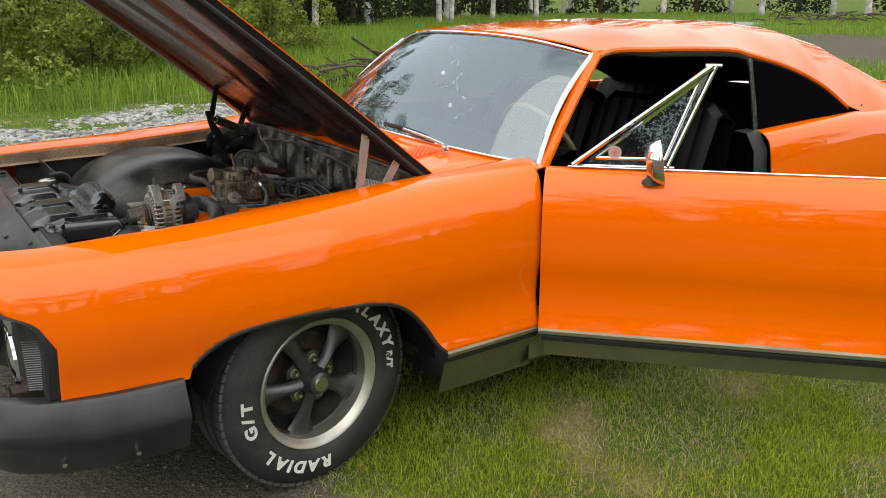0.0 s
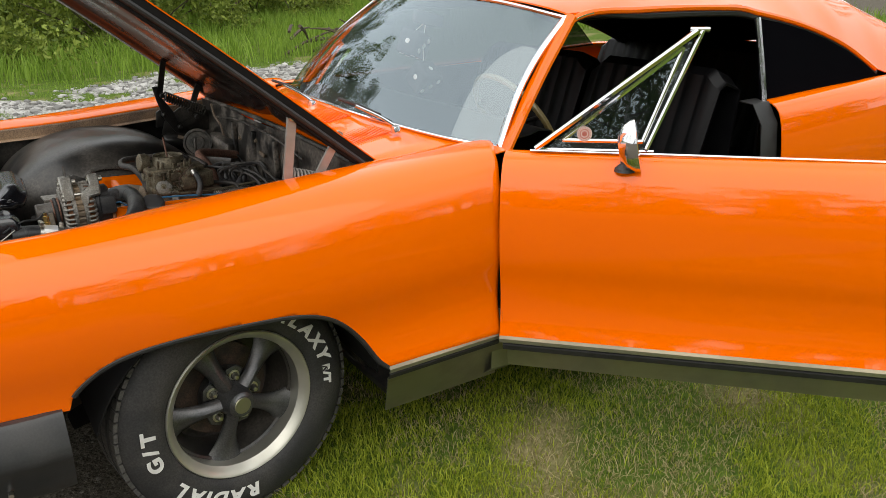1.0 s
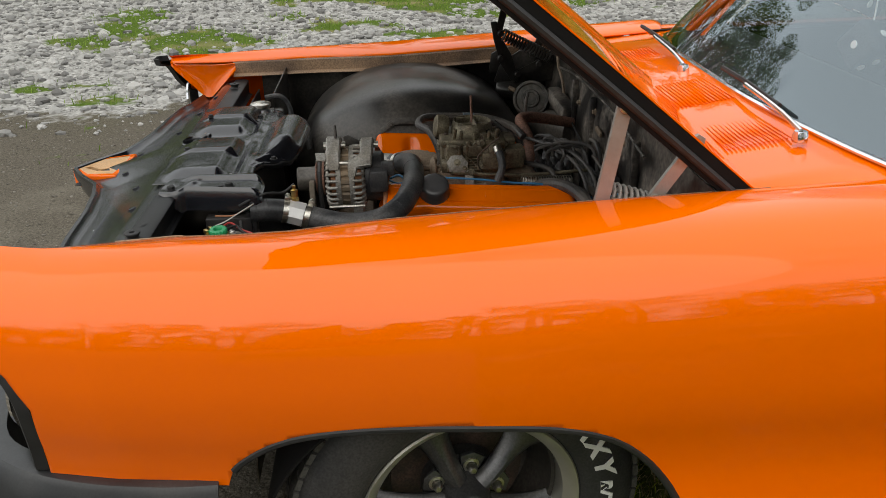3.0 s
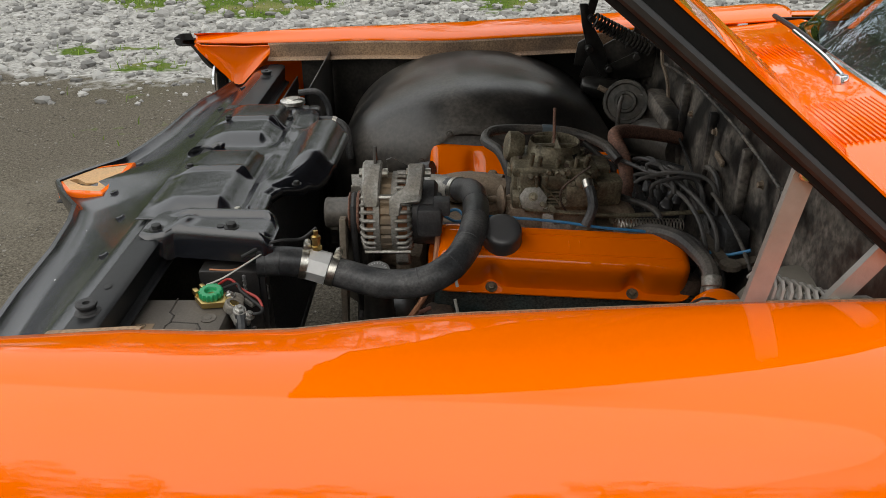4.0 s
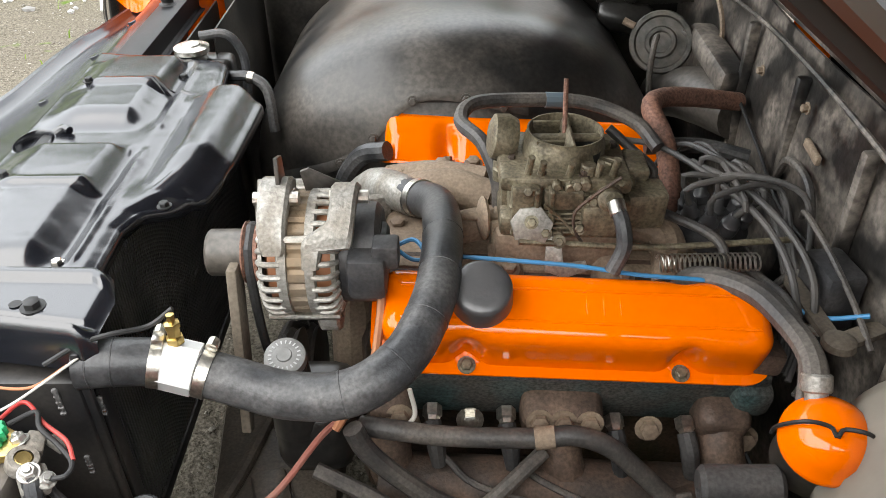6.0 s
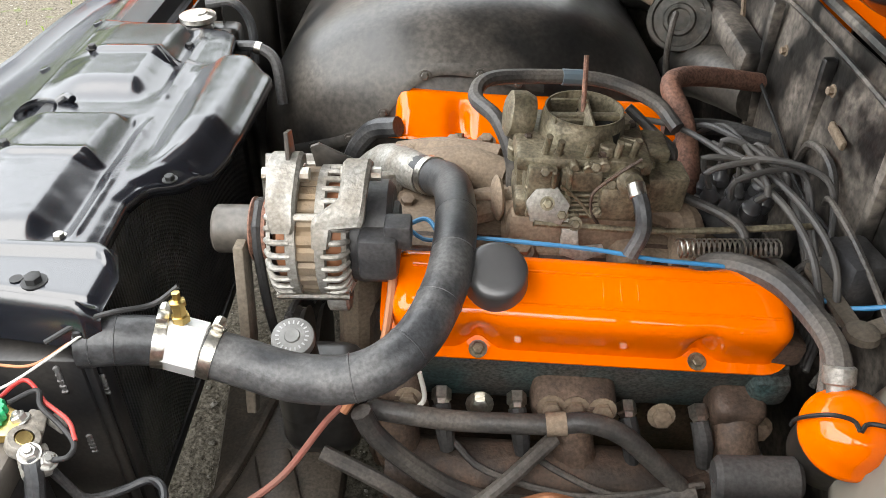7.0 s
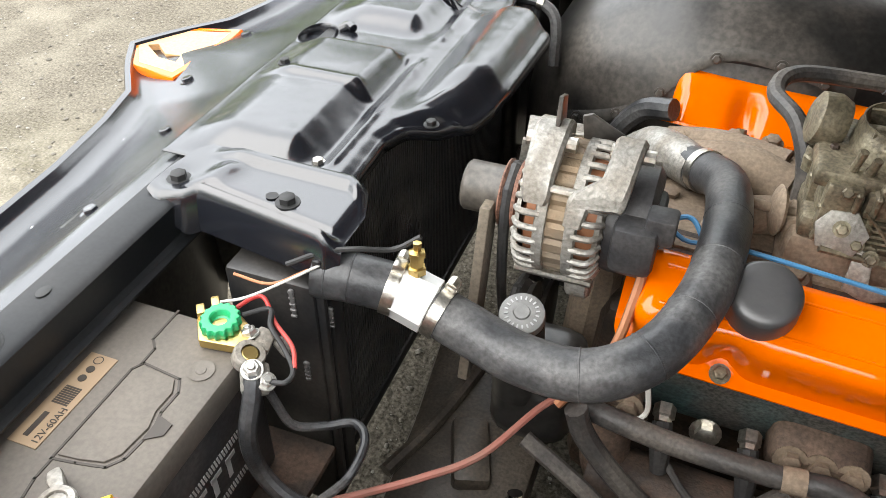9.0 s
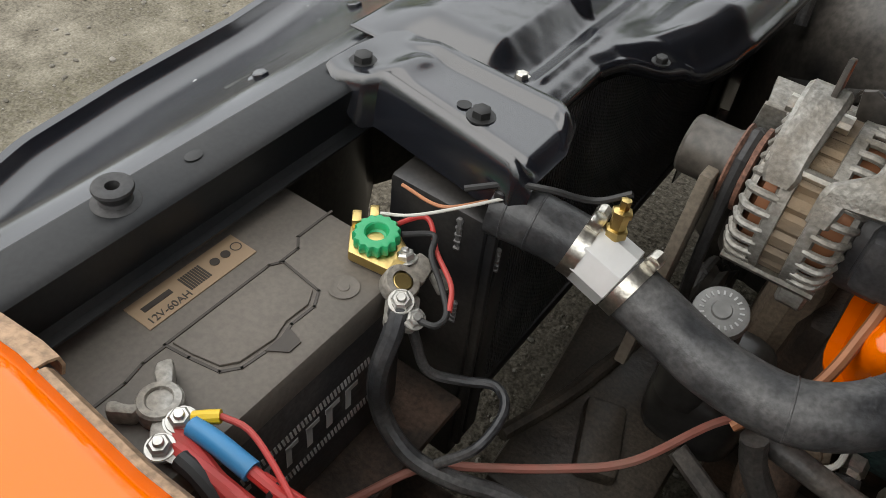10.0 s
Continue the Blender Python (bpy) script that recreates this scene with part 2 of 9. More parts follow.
RUBBER = mat("tyre_rubber", (0.022, 0.022, 0.023), 0.62, second=(0.035, 0.034, 0.033), amount=0.6, scale=10, bump=0.15, bump_scale=150, dirt=(0.10, 0.09, 0.08), dirt_amount=0.3, dirt_scale=8, speck=0.3)
HOSE = mat("hose_rubber", (0.018, 0.019, 0.021), 0.36, second=(0.04, 0.041, 0.043), amount=0.7, scale=24, bump=0.15, bump_scale=420, dirt=(0.15, 0.145, 0.14), dirt_amount=0.42, dirt_scale=16, speck=0.35)
OLDHOSE = mat("old_dusty_hose", (0.035, 0.033, 0.032), 0.48, second=(0.070, 0.064, 0.058), amount=0.6, scale=30, bump=0.3, bump_scale=200, dirt=(0.17, 0.145, 0.12), dirt_amount=0.42, dirt_scale=14, speck=0.3)
WHITE = mat("white_letters", (0.78, 0.78, 0.75), 0.6, second=(0.6, 0.59, 0.56), scale=40)
CHROME = mat("chrome", (0.78, 0.78, 0.79), 0.08, 1.0, second=(0.6, 0.6, 0.62), amount=0.4, scale=10)
TRIM = mat("ribbed_aluminium", (0.34, 0.33, 0.24), 0.42, 0.9, second=(0.28, 0.27, 0.20), amount=0.6, scale=5, bump=0.1, bump_scale=90, dirt=(0.16, 0.15, 0.11), dirt_amount=0.3, dirt_scale=5)
LIP = mat("polished_rim", (0.58, 0.57, 0.50), 0.40, 0.85, second=(0.48, 0.47, 0.40), amount=0.5, scale=12, dirt=(0.25, 0.24, 0.2), dirt_amount=0.3, dirt_scale=7)
SPOKE = mat("gunmetal_spokes", (0.105, 0.107, 0.110), 0.30, 0.75, second=(0.075, 0.075, 0.078), amount=0.5, scale=15, dirt=(0.14, 0.13, 0.12), dirt_amount=0.3, dirt_scale=14, speck=0.2)
STEEL = mat("zinc_plated_steel", (0.62, 0.60, 0.55), 0.33, 1.0, second=(0.45, 0.42, 0.36), amount=0.6, scale=60, bump=0.15, bump_scale=300, speck=0.2)
ALTER = mat("oxidised_cast_aluminium", (0.34, 0.33, 0.305), 0.45, 0.5, second=(0.25, 0.235, 0.205), amount=0.7, scale=34, bump=0.45, bump_scale=240, dirt=(0.16, 0.13, 0.095), dirt_amount=0.5, dirt_scale=26, speck=0.25)
CARB = mat("grimy_zinc_casting", (0.21, 0.185, 0.125), 0.42, 0.45, second=(0.055, 0.043, 0.028), amount=0.85, scale=30, bump=0.5, bump_scale=160, dirt=(0.27, 0.225, 0.16), dirt_amount=0.4, dirt_scale=24, speck=0.35)
IRON = mat("greasy_cast_iron", (0.055, 0.038, 0.028), 0.55, 0.2, second=(0.03, 0.024, 0.02), amount=0.8, scale=18, bump=0.6, bump_scale=160, dirt=(0.16, 0.10, 0.07), dirt_amount=0.5, dirt_scale=17, speck=0.3)
MANIFOLD = mat("dusty_iron_manifold", (0.23, 0.172, 0.12), 0.72, 0.1, second=(0.12, 0.085, 0.06), amount=0.7, scale=15, bump=0.5, bump_scale=180, dirt=(0.30, 0.235, 0.17), dirt_amount=0.5, dirt_scale=12, speck=0.2)
TEAL = mat("flaking_blue_block_paint", (0.035, 0.075, 0.075), 0.5, second=(0.03, 0.04, 0.038), amount=0.9, scale=16, bump=0.6, bump_scale=120, dirt=(0.07, 0.055, 0.045), dirt_amount=0.7, dirt_scale=12, speck=0.6)
RUST = mat("rusty_pipe", (0.16, 0.075, 0.05), 0.7, 0.1, second=(0.24, 0.12, 0.08), amount=0.7, scale=25, bump=0.5, bump_scale=200, dirt=(0.10, 0.07, 0.06), dirt_amount=0.5, dirt_scale=12, speck=0.4)
PRIMER = mat("bare_primered_flange", (0.34, 0.22, 0.13), 0.6, second=(0.22, 0.13, 0.08), amount=0.7, scale=8, bump=0.3, bump_scale=150, dirt=(0.14, 0.10, 0.075), dirt_amount=0.7, dirt_scale=9, speck=0.35)
PLASTIC = mat("black_plastic", (0.022, 0.022, 0.024), 0.45, second=(0.04, 0.04, 0.042), amount=0.5, scale=30, bump=0.15, bump_scale=200, dirt=(0.12, 0.11, 0.10), dirt_amount=0.3, dirt_scale=18, speck=0.3)
BATT_TOP = mat("dusty_battery_lid", (0.10, 0.088, 0.074), 0.58, second=(0.065, 0.058, 0.05), amount=0.6, scale=6, bump=0.12, bump_scale=200, dirt=(0.19, 0.165, 0.14), dirt_amount=0.4, dirt_scale=7, speck=0.10)
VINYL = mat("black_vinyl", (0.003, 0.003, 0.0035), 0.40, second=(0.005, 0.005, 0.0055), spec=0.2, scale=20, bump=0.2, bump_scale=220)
# black rubber, and also the painted darkness of holes and gaps
SEAL_AND_SHADE = mat("black_rubber_and_hole_shade", (0.012, 0.012, 0.012), 0.6, second=(0.03, 0.03, 0.03), scale=30)
RED = mat("red_cable", (0.45, 0.035, 0.03), 0.45, second=(0.35, 0.03, 0.025), scale=30, dirt=(0.2, 0.08, 0.06), dirt_amount=0.4, dirt_scale=20)
OLDRED = mat("faded_red_cable", (0.30, 0.10, 0.075), 0.6, second=(0.2, 0.08, 0.06), scale=30, dirt=(0.18, 0.12, 0.09), dirt_amount=0.5, dirt_scale=20)
BLUE = mat("blue_wire", (0.03, 0.20, 0.42), 0.45, second=(0.04, 0.26, 0.5), scale=30, dirt=(0.1, 0.14, 0.17), dirt_amount=0.3, dirt_scale=15)
YELLOW = mat("yellow_sleeve", (0.75, 0.5, 0.02), 0.45, second=(0.65, 0.42, 0.02), scale=30)
GREEN = mat("green_plastic", (0.01, 0.27, 0.10), 0.35, second=(0.012, 0.33, 0.13), scale=30, bump=0.1, bump_scale=200)
BRASS = mat("brass", (0.62, 0.46, 0.18), 0.35, 1.0, second=(0.45, 0.33, 0.13), scale=60, bump=0.2, bump_scale=260)
PALE = mat("pale_grey_wire", (0.5, 0.49, 0.45), 0.5, second=(0.4, 0.39, 0.35), scale=40)
COPPER = mat("copper_wire", (0.40, 0.17, 0.08), 0.5, 0.3, second=(0.3, 0.13, 0.07), scale=60)
STICKER = mat("tan_sticker", (0.30, 0.21, 0.13), 0.6, second=(0.25, 0.18, 0.115), scale=20)
INK = mat("dark_print", (0.035, 0.028, 0.022), 0.6, second=(0.06, 0.05, 0.04), scale=50)
SILVER_INK = mat("silver_print", (0.42, 0.42, 0.42), 0.5, second=(0.3, 0.3, 0.3), scale=30)
LENS = mat("ribbed_lens", (0.10, 0.10, 0.10), 0.2, 0.4, second=(0.06, 0.06, 0.06), scale=20)
REDLABEL = mat("red_sticker", (0.40, 0.09, 0.06), 0.5, second=(0.35, 0.08, 0.05), scale=20)
def thin_glass(name, tint, shine_at):
    """A single pane: what lies behind, tinted, under a sharp reflection coloured blue."""
    m = bpy.data.materials.new(name)
    m.use_nodes = True
    n, l = m.node_tree.nodes, m.node_tree.links
    n.remove(n["Principled BSDF"])
    clear, shine = n.new("ShaderNodeBsdfTransparent"), n.new("ShaderNodeBsdfGlossy")
    clear.inputs[0].default_value = (*tint, 1)
    shine.inputs["Roughness"].default_value = 0.0
    # the sky's bluish cast is put into the reflection's colour
    shine.inputs[0].default_value = (0.80, 0.93, 1.0, 1)
    lw, mx = n.new("ShaderNodeLayerWeight"), n.new("ShaderNodeMixShader")
    lw.inputs["Blend"].default_value = 0.5
    steep, gloss = n.new("ShaderNodeMath"), n.new("ShaderNodeMath")
    steep.operation, gloss.operation = "POWER", "MULTIPLY_ADD"
    steep.inputs[1].default_value = 5.0
    gloss.inputs[1].default_value, gloss.inputs[2].default_value = 1 - shine_at, shine_at
    l.new(lw.outputs["Facing"], steep.inputs[0])
    l.new(steep.outputs[0], gloss.inputs[0])
    l.new(gloss.outputs[0], mx.inputs[0])
    l.new(clear.outputs[0], mx.inputs[1])
    l.new(shine.outputs[0], mx.inputs[2])
    l.new(mx.outputs[0], n["Material Output"].inputs[0])
    return m


GLASS = thin_glass("window_glass", (0.72, 0.78, 0.78), 0.05)
SCREEN = thin_glass("windshield_glass", (0.80, 0.90, 0.92), 0.22)
TINTED = glass("dark_tinted_glass", (0.10, 0.11, 0.11))
ZINC = mat("dull_zinc_plate", (0.52, 0.51, 0.48), 0.36, 0.8, second=(0.36, 0.35, 0.32), amount=0.6, scale=60, bump=0.15, bump_scale=200)
SUPPORT = mat("worn_black_bar", (0.010, 0.011, 0.012), 0.34, second=(0.018, 0.018, 0.019), amount=0.6, scale=10, bump=0.04, bump_scale=60, dirt=(0.06, 0.056, 0.05), dirt_amount=0.15, dirt_scale=8, ior=1.45, spec=0.35, speck=0.15)
# lighter copy of the tyre rubber: light on the tread is in its colour
TREAD = mat("lightened_dusty_tread_rubber", (0.055, 0.053, 0.050), 0.7, second=(0.085, 0.080, 0.074), amount=0.6, scale=14, bump=0.3, bump_scale=120, dirt=(0.13, 0.118, 0.10), dirt_amount=0.35, dirt_scale=9, speck=0.25)
RADBLACK = mat("radiator_black", (0.010, 0.010, 0.011), 0.36, second=(0.020, 0.020, 0.020), amount=0.6, scale=12, bump=0.2, bump_scale=60, dirt=(0.09, 0.078, 0.064), dirt_amount=0.3, dirt_scale=9, speck=0.25)
EXHAUST = mat("rust_brown_iron", (0.085, 0.055, 0.040), 0.6, 0.2, second=(0.045, 0.032, 0.025), amount=0.8, scale=18, bump=0.6, bump_scale=160, dirt=(0.20, 0.135, 0.095), dirt_amount=0.55, dirt_scale=15, speck=0.3)
GREASE = mat("oily_dirt", (0.030, 0.025, 0.020), 0.42, second=(0.065, 0.052, 0.040), amount=0.7, scale=16, bump=0.8, bump_scale=70, dirt=(0.12, 0.095, 0.07), dirt_amount=0.4, dirt_scale=14, speck=0.35)
CAPBLACK = mat("worn_black_cap", (0.030, 0.030, 0.033), 0.30, second=(0.055, 0.055, 0.058), amount=0.6, scale=24, bump=0.15, bump_scale=120, dirt=(0.12, 0.115, 0.11), dirt_amount=0.25, dirt_scale=14, ior=1.7)
UNDERCOAT = mat("dusty_undercoat", (0.10, 0.082, 0.062), 0.75, second=(0.055, 0.045, 0.036), amount=0.7, scale=9, bump=0.35, bump_scale=90, dirt=(0.20, 0.165, 0.125), dirt_amount=0.5, dirt_scale=7, speck=0.2)
# far blacker than the undercoat: the well's shade is put into this colour
WELL = mat("wheel_well_shade_black", (0.005, 0.005, 0.005), 0.8, second=(0.010, 0.009, 0.008), scale=12, spec=0.2)

# ---- ground and surroundings ----
def smooth_step(v, lo, hi):
    t = np.clip((np.asarray(v, float) - lo) / (hi - lo), 0, 1)
    return t * t * (3 - 2 * t)


def wobble(x, y, s, seed=0.0):
    return noise.fractal(Vector((x * s + seed, y * s, seed)), 0.8, 2.1, 4)


def zones(x, y):
    """How much grass and how much gravel lie at a place."""
    w = wobble(x, y, 0.9, 3.1)
    w2 = wobble(x, y, 0.25, 7.7)
    lawn = smooth_step(x - 0.02 - 0.45 * max(y, 0) + 0.18 * w, -0.12, 0.16) * (1 - smooth_step(y + 0.3 * w, 1.6, 2.4))
    meadow = smooth_step(y + 2.2 * w2 + 0.5 * w - 10.2 + 0.6 * max(x - 3, 0), -0.8, 0.8)
    right = smooth_step(x + w2 - 4.5, -1.0, 1.0) * smooth_step(y, 1.0, 2.0)
    tufts = smooth_step(w + 0.6 * w2, 0.25, 0.6) * smooth_step(y, 2.6, 4.5) * 0.8
    behind = smooth_step(-y + w2 - 3.0, -1, 1) * smooth_step(x + 2, -1, 1)
    g = max(lawn, meadow, right, tufts, behind)
    gravel = smooth_step(y + 1.2 * w2 + 0.5 * w, 4.3, 5.6) * (1 - meadow)
    dist, slope = math.hypot(x + 1, y + 2) + 2.5 * w2, (y + 2) / max(x + 1, 0.1)
    soil = smooth_step(dist, 18, 21) * (1 - smooth_step(dist, 31, 34)) * (1 - smooth_step(slope + 0.06 * w, 0.62, 0.70)) * smooth_step(x, 8, 10)
    track = smooth_step(dist, 36, 39) * (1 - smooth_step(dist, 47, 52)) * smooth_step(slope, 0.66, 0.70) * (1 - smooth_step(slope, 0.84, 0.88)) * smooth_step(x, 8, 10)
    return g * (1 - max(soil, track)), max(gravel, track)


def paleness(x, y):
    """1 where the trodden dirt is palest, falling unevenly to 0 round about."""
    d = math.hypot(x + 2.4, (y - 0.9) * 0.8) + 0.8 * wobble(x, y, 0.7, 9.3)
    return 1 - smooth_step(d, 0.5, 2.0)


def ground_height(x, y):
    far = smooth_step(math.hypot(x, y), 3.0, 12.0)
    return 0.010 * wobble(x, y, 2.5, 1.0) * (0.4 + far) + 0.10 * far * wobble(x, y, 0.2, 5.0)


def ground_axis(lo, hi, near, far):
    v = [near * i for i in range(int(lo / near), int(hi / near) + 1)]
    for sgn, p in ((-1, v[0]), (1, v[-1])):
        step = near
        while abs(p) < far:
            step *= 1.17
            p += sgn * step
            v.append(p)
    return sorted(v)


gx, gy = ground_axis(-5, 6, 0.12, 900), ground_axis(-2.4, 11, 0.12, 900)
gm = bpy.data.meshes.new("ground")
nx, ny = len(gx), len(gy)
gv = [(x, y, ground_height(x, y)) for x in gx for y in gy]
gm.from_pydata(gv, [], [(i * ny + j, (i + 1) * ny + j, (i + 1) * ny + j + 1, i * ny + j + 1) for i in range(nx - 1) for j in range(ny - 1)])
gz = [zones(x, y) for x in gx for y in gy]
gz = [(*z, paleness(x, y)) for z, (x, y, h) in zip(gz, gv)]
for k, name in enumerate(("grass", "gravel", "paler")):
    gm.attributes.new(name, "FLOAT", "POINT").data.foreach_set("value", [z[k] for z in gz])
gm.shade_smooth()


def ground_material():
    m = bpy.data.materials.new("dirt_grass_gravel")
    m.use_nodes = True
    n, l = m.node_tree.nodes, m.node_tree.links
    p = n["Principled BSDF"]
    p.inputs["Roughness"].default_value = 0.9
    p.inputs["Specular IOR Level"].default_value = 0.05
    tc = n.new("ShaderNodeTexCoord")

    def tex(s, d=6):
        t = n.new("ShaderNodeTexNoise")
        t.inputs["Scale"].default_value, t.inputs["Detail"].default_value = s, d
        l.new(tc.outputs["Object"], t.inputs["Vector"])
        return t.outputs["Fac"]

    def ramp2(fac, lo, hi, a, b):
        r = n.new("ShaderNodeValToRGB")
        e = r.color_ramp.elements
        e[0].position, e[1].position, e[0].color, e[1].color = lo, hi, (*a, 1), (*b, 1)
        l.new(fac, r.inputs[0])
        return r.outputs[0]

    def mixc(f, a, b):
        x = n.new("ShaderNodeMixRGB")
        for i, v in enumerate((f, a, b)):
            l.new(v, x.inputs[i])
        return x.outputs[0]

    grit = mixc(tex(1.1), ramp2(tex(70, 10), 0.34, 0.66, (0.045, 0.038, 0.029), (0.160, 0.141, 0.108)), ramp2(tex(140, 10), 0.36, 0.68, (0.055, 0.048, 0.038), (0.200, 0.178, 0.146)))
    moss = mixc(ramp2(tex(60, 8), 0.3, 0.7, (0, 0, 0), (1, 1, 1)), grit, ramp2(tex(110, 8), 0.3, 0.7, (0.050, 0.046, 0.022), (0.125, 0.118, 0.062)))
    dirt = mixc(ramp2(tex(0.55, 5), 0.52, 0.66, (0, 0, 0), (0.6, 0.6, 0.6)), grit, moss)
    gd = n.new("ShaderNodeAttribute")
    gd.attribute_name = "paler"
    pale = ramp2(tex(180, 10), 0.30, 0.70, (0.155, 0.138, 0.106), (0.315, 0.288, 0.232))
    dirt = mixc(gd.outputs["Fac"], dirt, mixc(ramp2(tex(5.0, 8), 0.42, 0.62, (0.15, 0.15, 0.15), (1, 1, 1)), dirt, pale))
    lawn = mixc(ramp2(tex(1.7), 0.52, 0.70, (0, 0, 0), (1, 1, 1)), ramp2(tex(40), 0.3, 0.7, (0.045, 0.080, 0.012), (0.11, 0.165, 0.028)), ramp2(tex(60), 0.3, 0.7, (0.16, 0.15, 0.06), (0.30, 0.26, 0.13)))
    stone = ramp2(tex(26, 8), 0.35, 0.7, (0.20, 0.195, 0.18), (0.50, 0.49, 0.46))
    ga = n.new("ShaderNodeAttribute")
    ga.attribute_name = "grass"
    gr = n.new("ShaderNodeAttribute")
    gr.attribute_name = "gravel"

    def crisp(a, s):
        add_ = n.new("ShaderNodeMath")
        add_.operation = "ADD"
        l.new(a.outputs["Fac"], add_.inputs[0])
        l.new(tex(s, 6), add_.inputs[1])
        r = n.new("ShaderNodeMapRange")
        r.inputs["From Min"].default_value, r.inputs["From Max"].default_value = 0.88, 1.12
        l.new(add_.outputs[0], r.inputs["Value"])
        return r.outputs["Result"]

    c = mixc(crisp(gr, 9), dirt, stone)
    c = mixc(crisp(ga, 14), c, lawn)
    l.new(c, p.inputs["Base Color"])
    b = n.new("ShaderNodeBump")
    b.inputs["Strength"].default_value, b.inputs["Distance"].default_value = 0.7, 0.02
    l.new(tex(45, 8), b.inputs["Height"])
    l.new(b.outputs[0], p.inputs["Normal"])
    return m


gm.materials.append(ground_material())
tagged(new("ground", gm), "grey-brown dirt yard with pale gravel and patchy green lawn", "ground", kind="structure")

# ---- the car ----
CAR = thing("car", (1.2, 0.85, 0), "orange two-door hardtop coupe with raised hood and open door", "car")

ARCH = [(-0.425, 0.50), (-0.41, 0.53), (-0.385, 0.56), (-0.33, 0.597), (-0.26, 0.617), (-0.15, 0.625), (0.0, 0.622), (0.13, 0.610), (0.215, 0.583), (0.275, 0.538), (0.322, 0.480), (0.358, 0.418), (0.388, 0.386)]
ARCH_D = cr(ARCH, 120)
LIP_X = [-0.9, -0.7, -0.5, -0.4, -0.3, -0.2, -0.1, 0.25, 0.55, 0.8]
LIP_Y = [0.20, 0.188, 0.200, 0.194, 0.197, 0.214, 0.224, 0.224, 0.208, 0.20]
LIP_Z = [0.868, 0.862, 0.867, 0.868, 0.869, 0.8715, 0.874, 0.890, 0.905, 0.918]


def fender_low(x):
    if x < -0.41:
        return 0.508
    if x > 0.388:
        return 0.386
    return float(np.interp(x, ARCH_D[:, 0], ARCH_D[:, 1]))


_profiles = {}


def side_profile(x, n=44):
    """As body_profile, between sections a centimetre apart."""
    k = math.floor(x * 100)
    for j in (k, k + 1):
        if j not in _profiles:
            _profiles[j] = body_profile(j / 100, n)
    return _profiles[k] + (_profiles[k + 1] - _profiles[k]) * (x * 100 - k)


def body_profile(x, n=44):
    """The body's outer skin at x, from the upper inner edge down to the bottom, as (y, z)."""
    o = float(np.interp(x, [-0.9, -0.8, -0.6, -0.4, 0, 0.77, 2.2, 3.2, 4.5], [0.125, 0.09, 0.045, 0.02, 0, -0.012, -0.03, 0.0, 0.10]))
    yl, zl = float(np.interp(x, LIP_X, LIP_Y)), float(np.interp(x, LIP_X, LIP_Z))
    pts = [(yl, zl), (yl - 0.04, zl + 0.012), (0.10 + o * 0.7, zl + 0.020), (0.045 + o, zl + 0.013), (0.0 + o, zl - 0.010), (-0.037 + o, zl - 0.046),
           (-0.056 + o, zl - 0.085), (-0.065 + o, zl - 0.135), (-0.069 + o, 0.68), (-0.065 + o, 0.62), (-0.054 + o, 0.56), (-0.05 + o, 0.50), (-0.058 + o, 0.44), (-0.072 + o, 0.386)]
    return cr(pts, n)


def fender_skin(mirror):
    """The fender's outer skin, its wheel arch cut out along the bottom."""
    cols = []
    ref = side_profile(-0.7)
    front = np.interp(ref[:, 1], [0.52, 0.66, 0.727, 0.765, 0.85, 0.89], [-0.722, -0.716, -0.75, -0.82, -0.848, -0.858])
    back = np.interp(ref[:, 1], [0.70, 0.78, 0.84, 0.875, 0.89], [0.0, 0.012, 0.045, 0.085, 0.092])
    for t in np.linspace(0, 1, 170):
        col = []
        for k in range(len(ref)):
            x0 = -0.86 + t * 1.632
            x = x0 + (front[k] + 0.86) * max(0.0, 1 - (x0 + 0.86) / 0.30) + back[k] * max(0.0, (x0 - 0.45) / 0.322) ** 2
            prof = side_profile(x)
            y, z = prof[k]
            low = fender_low(x)
            if z < low:
                z = low
                y = float(np.interp(low, prof[::-1, 1], prof[::-1, 0]))
            col.append((x, mirror(y), z))
        cols.append(col)
    bm = sheet(B(), cols, 0.0)
    bmesh.ops.remove_doubles(bm, verts=bm.verts[:], dist=0.0004)
    bmesh.ops.recalc_face_normals(bm, faces=bm.faces[:])
    return bm


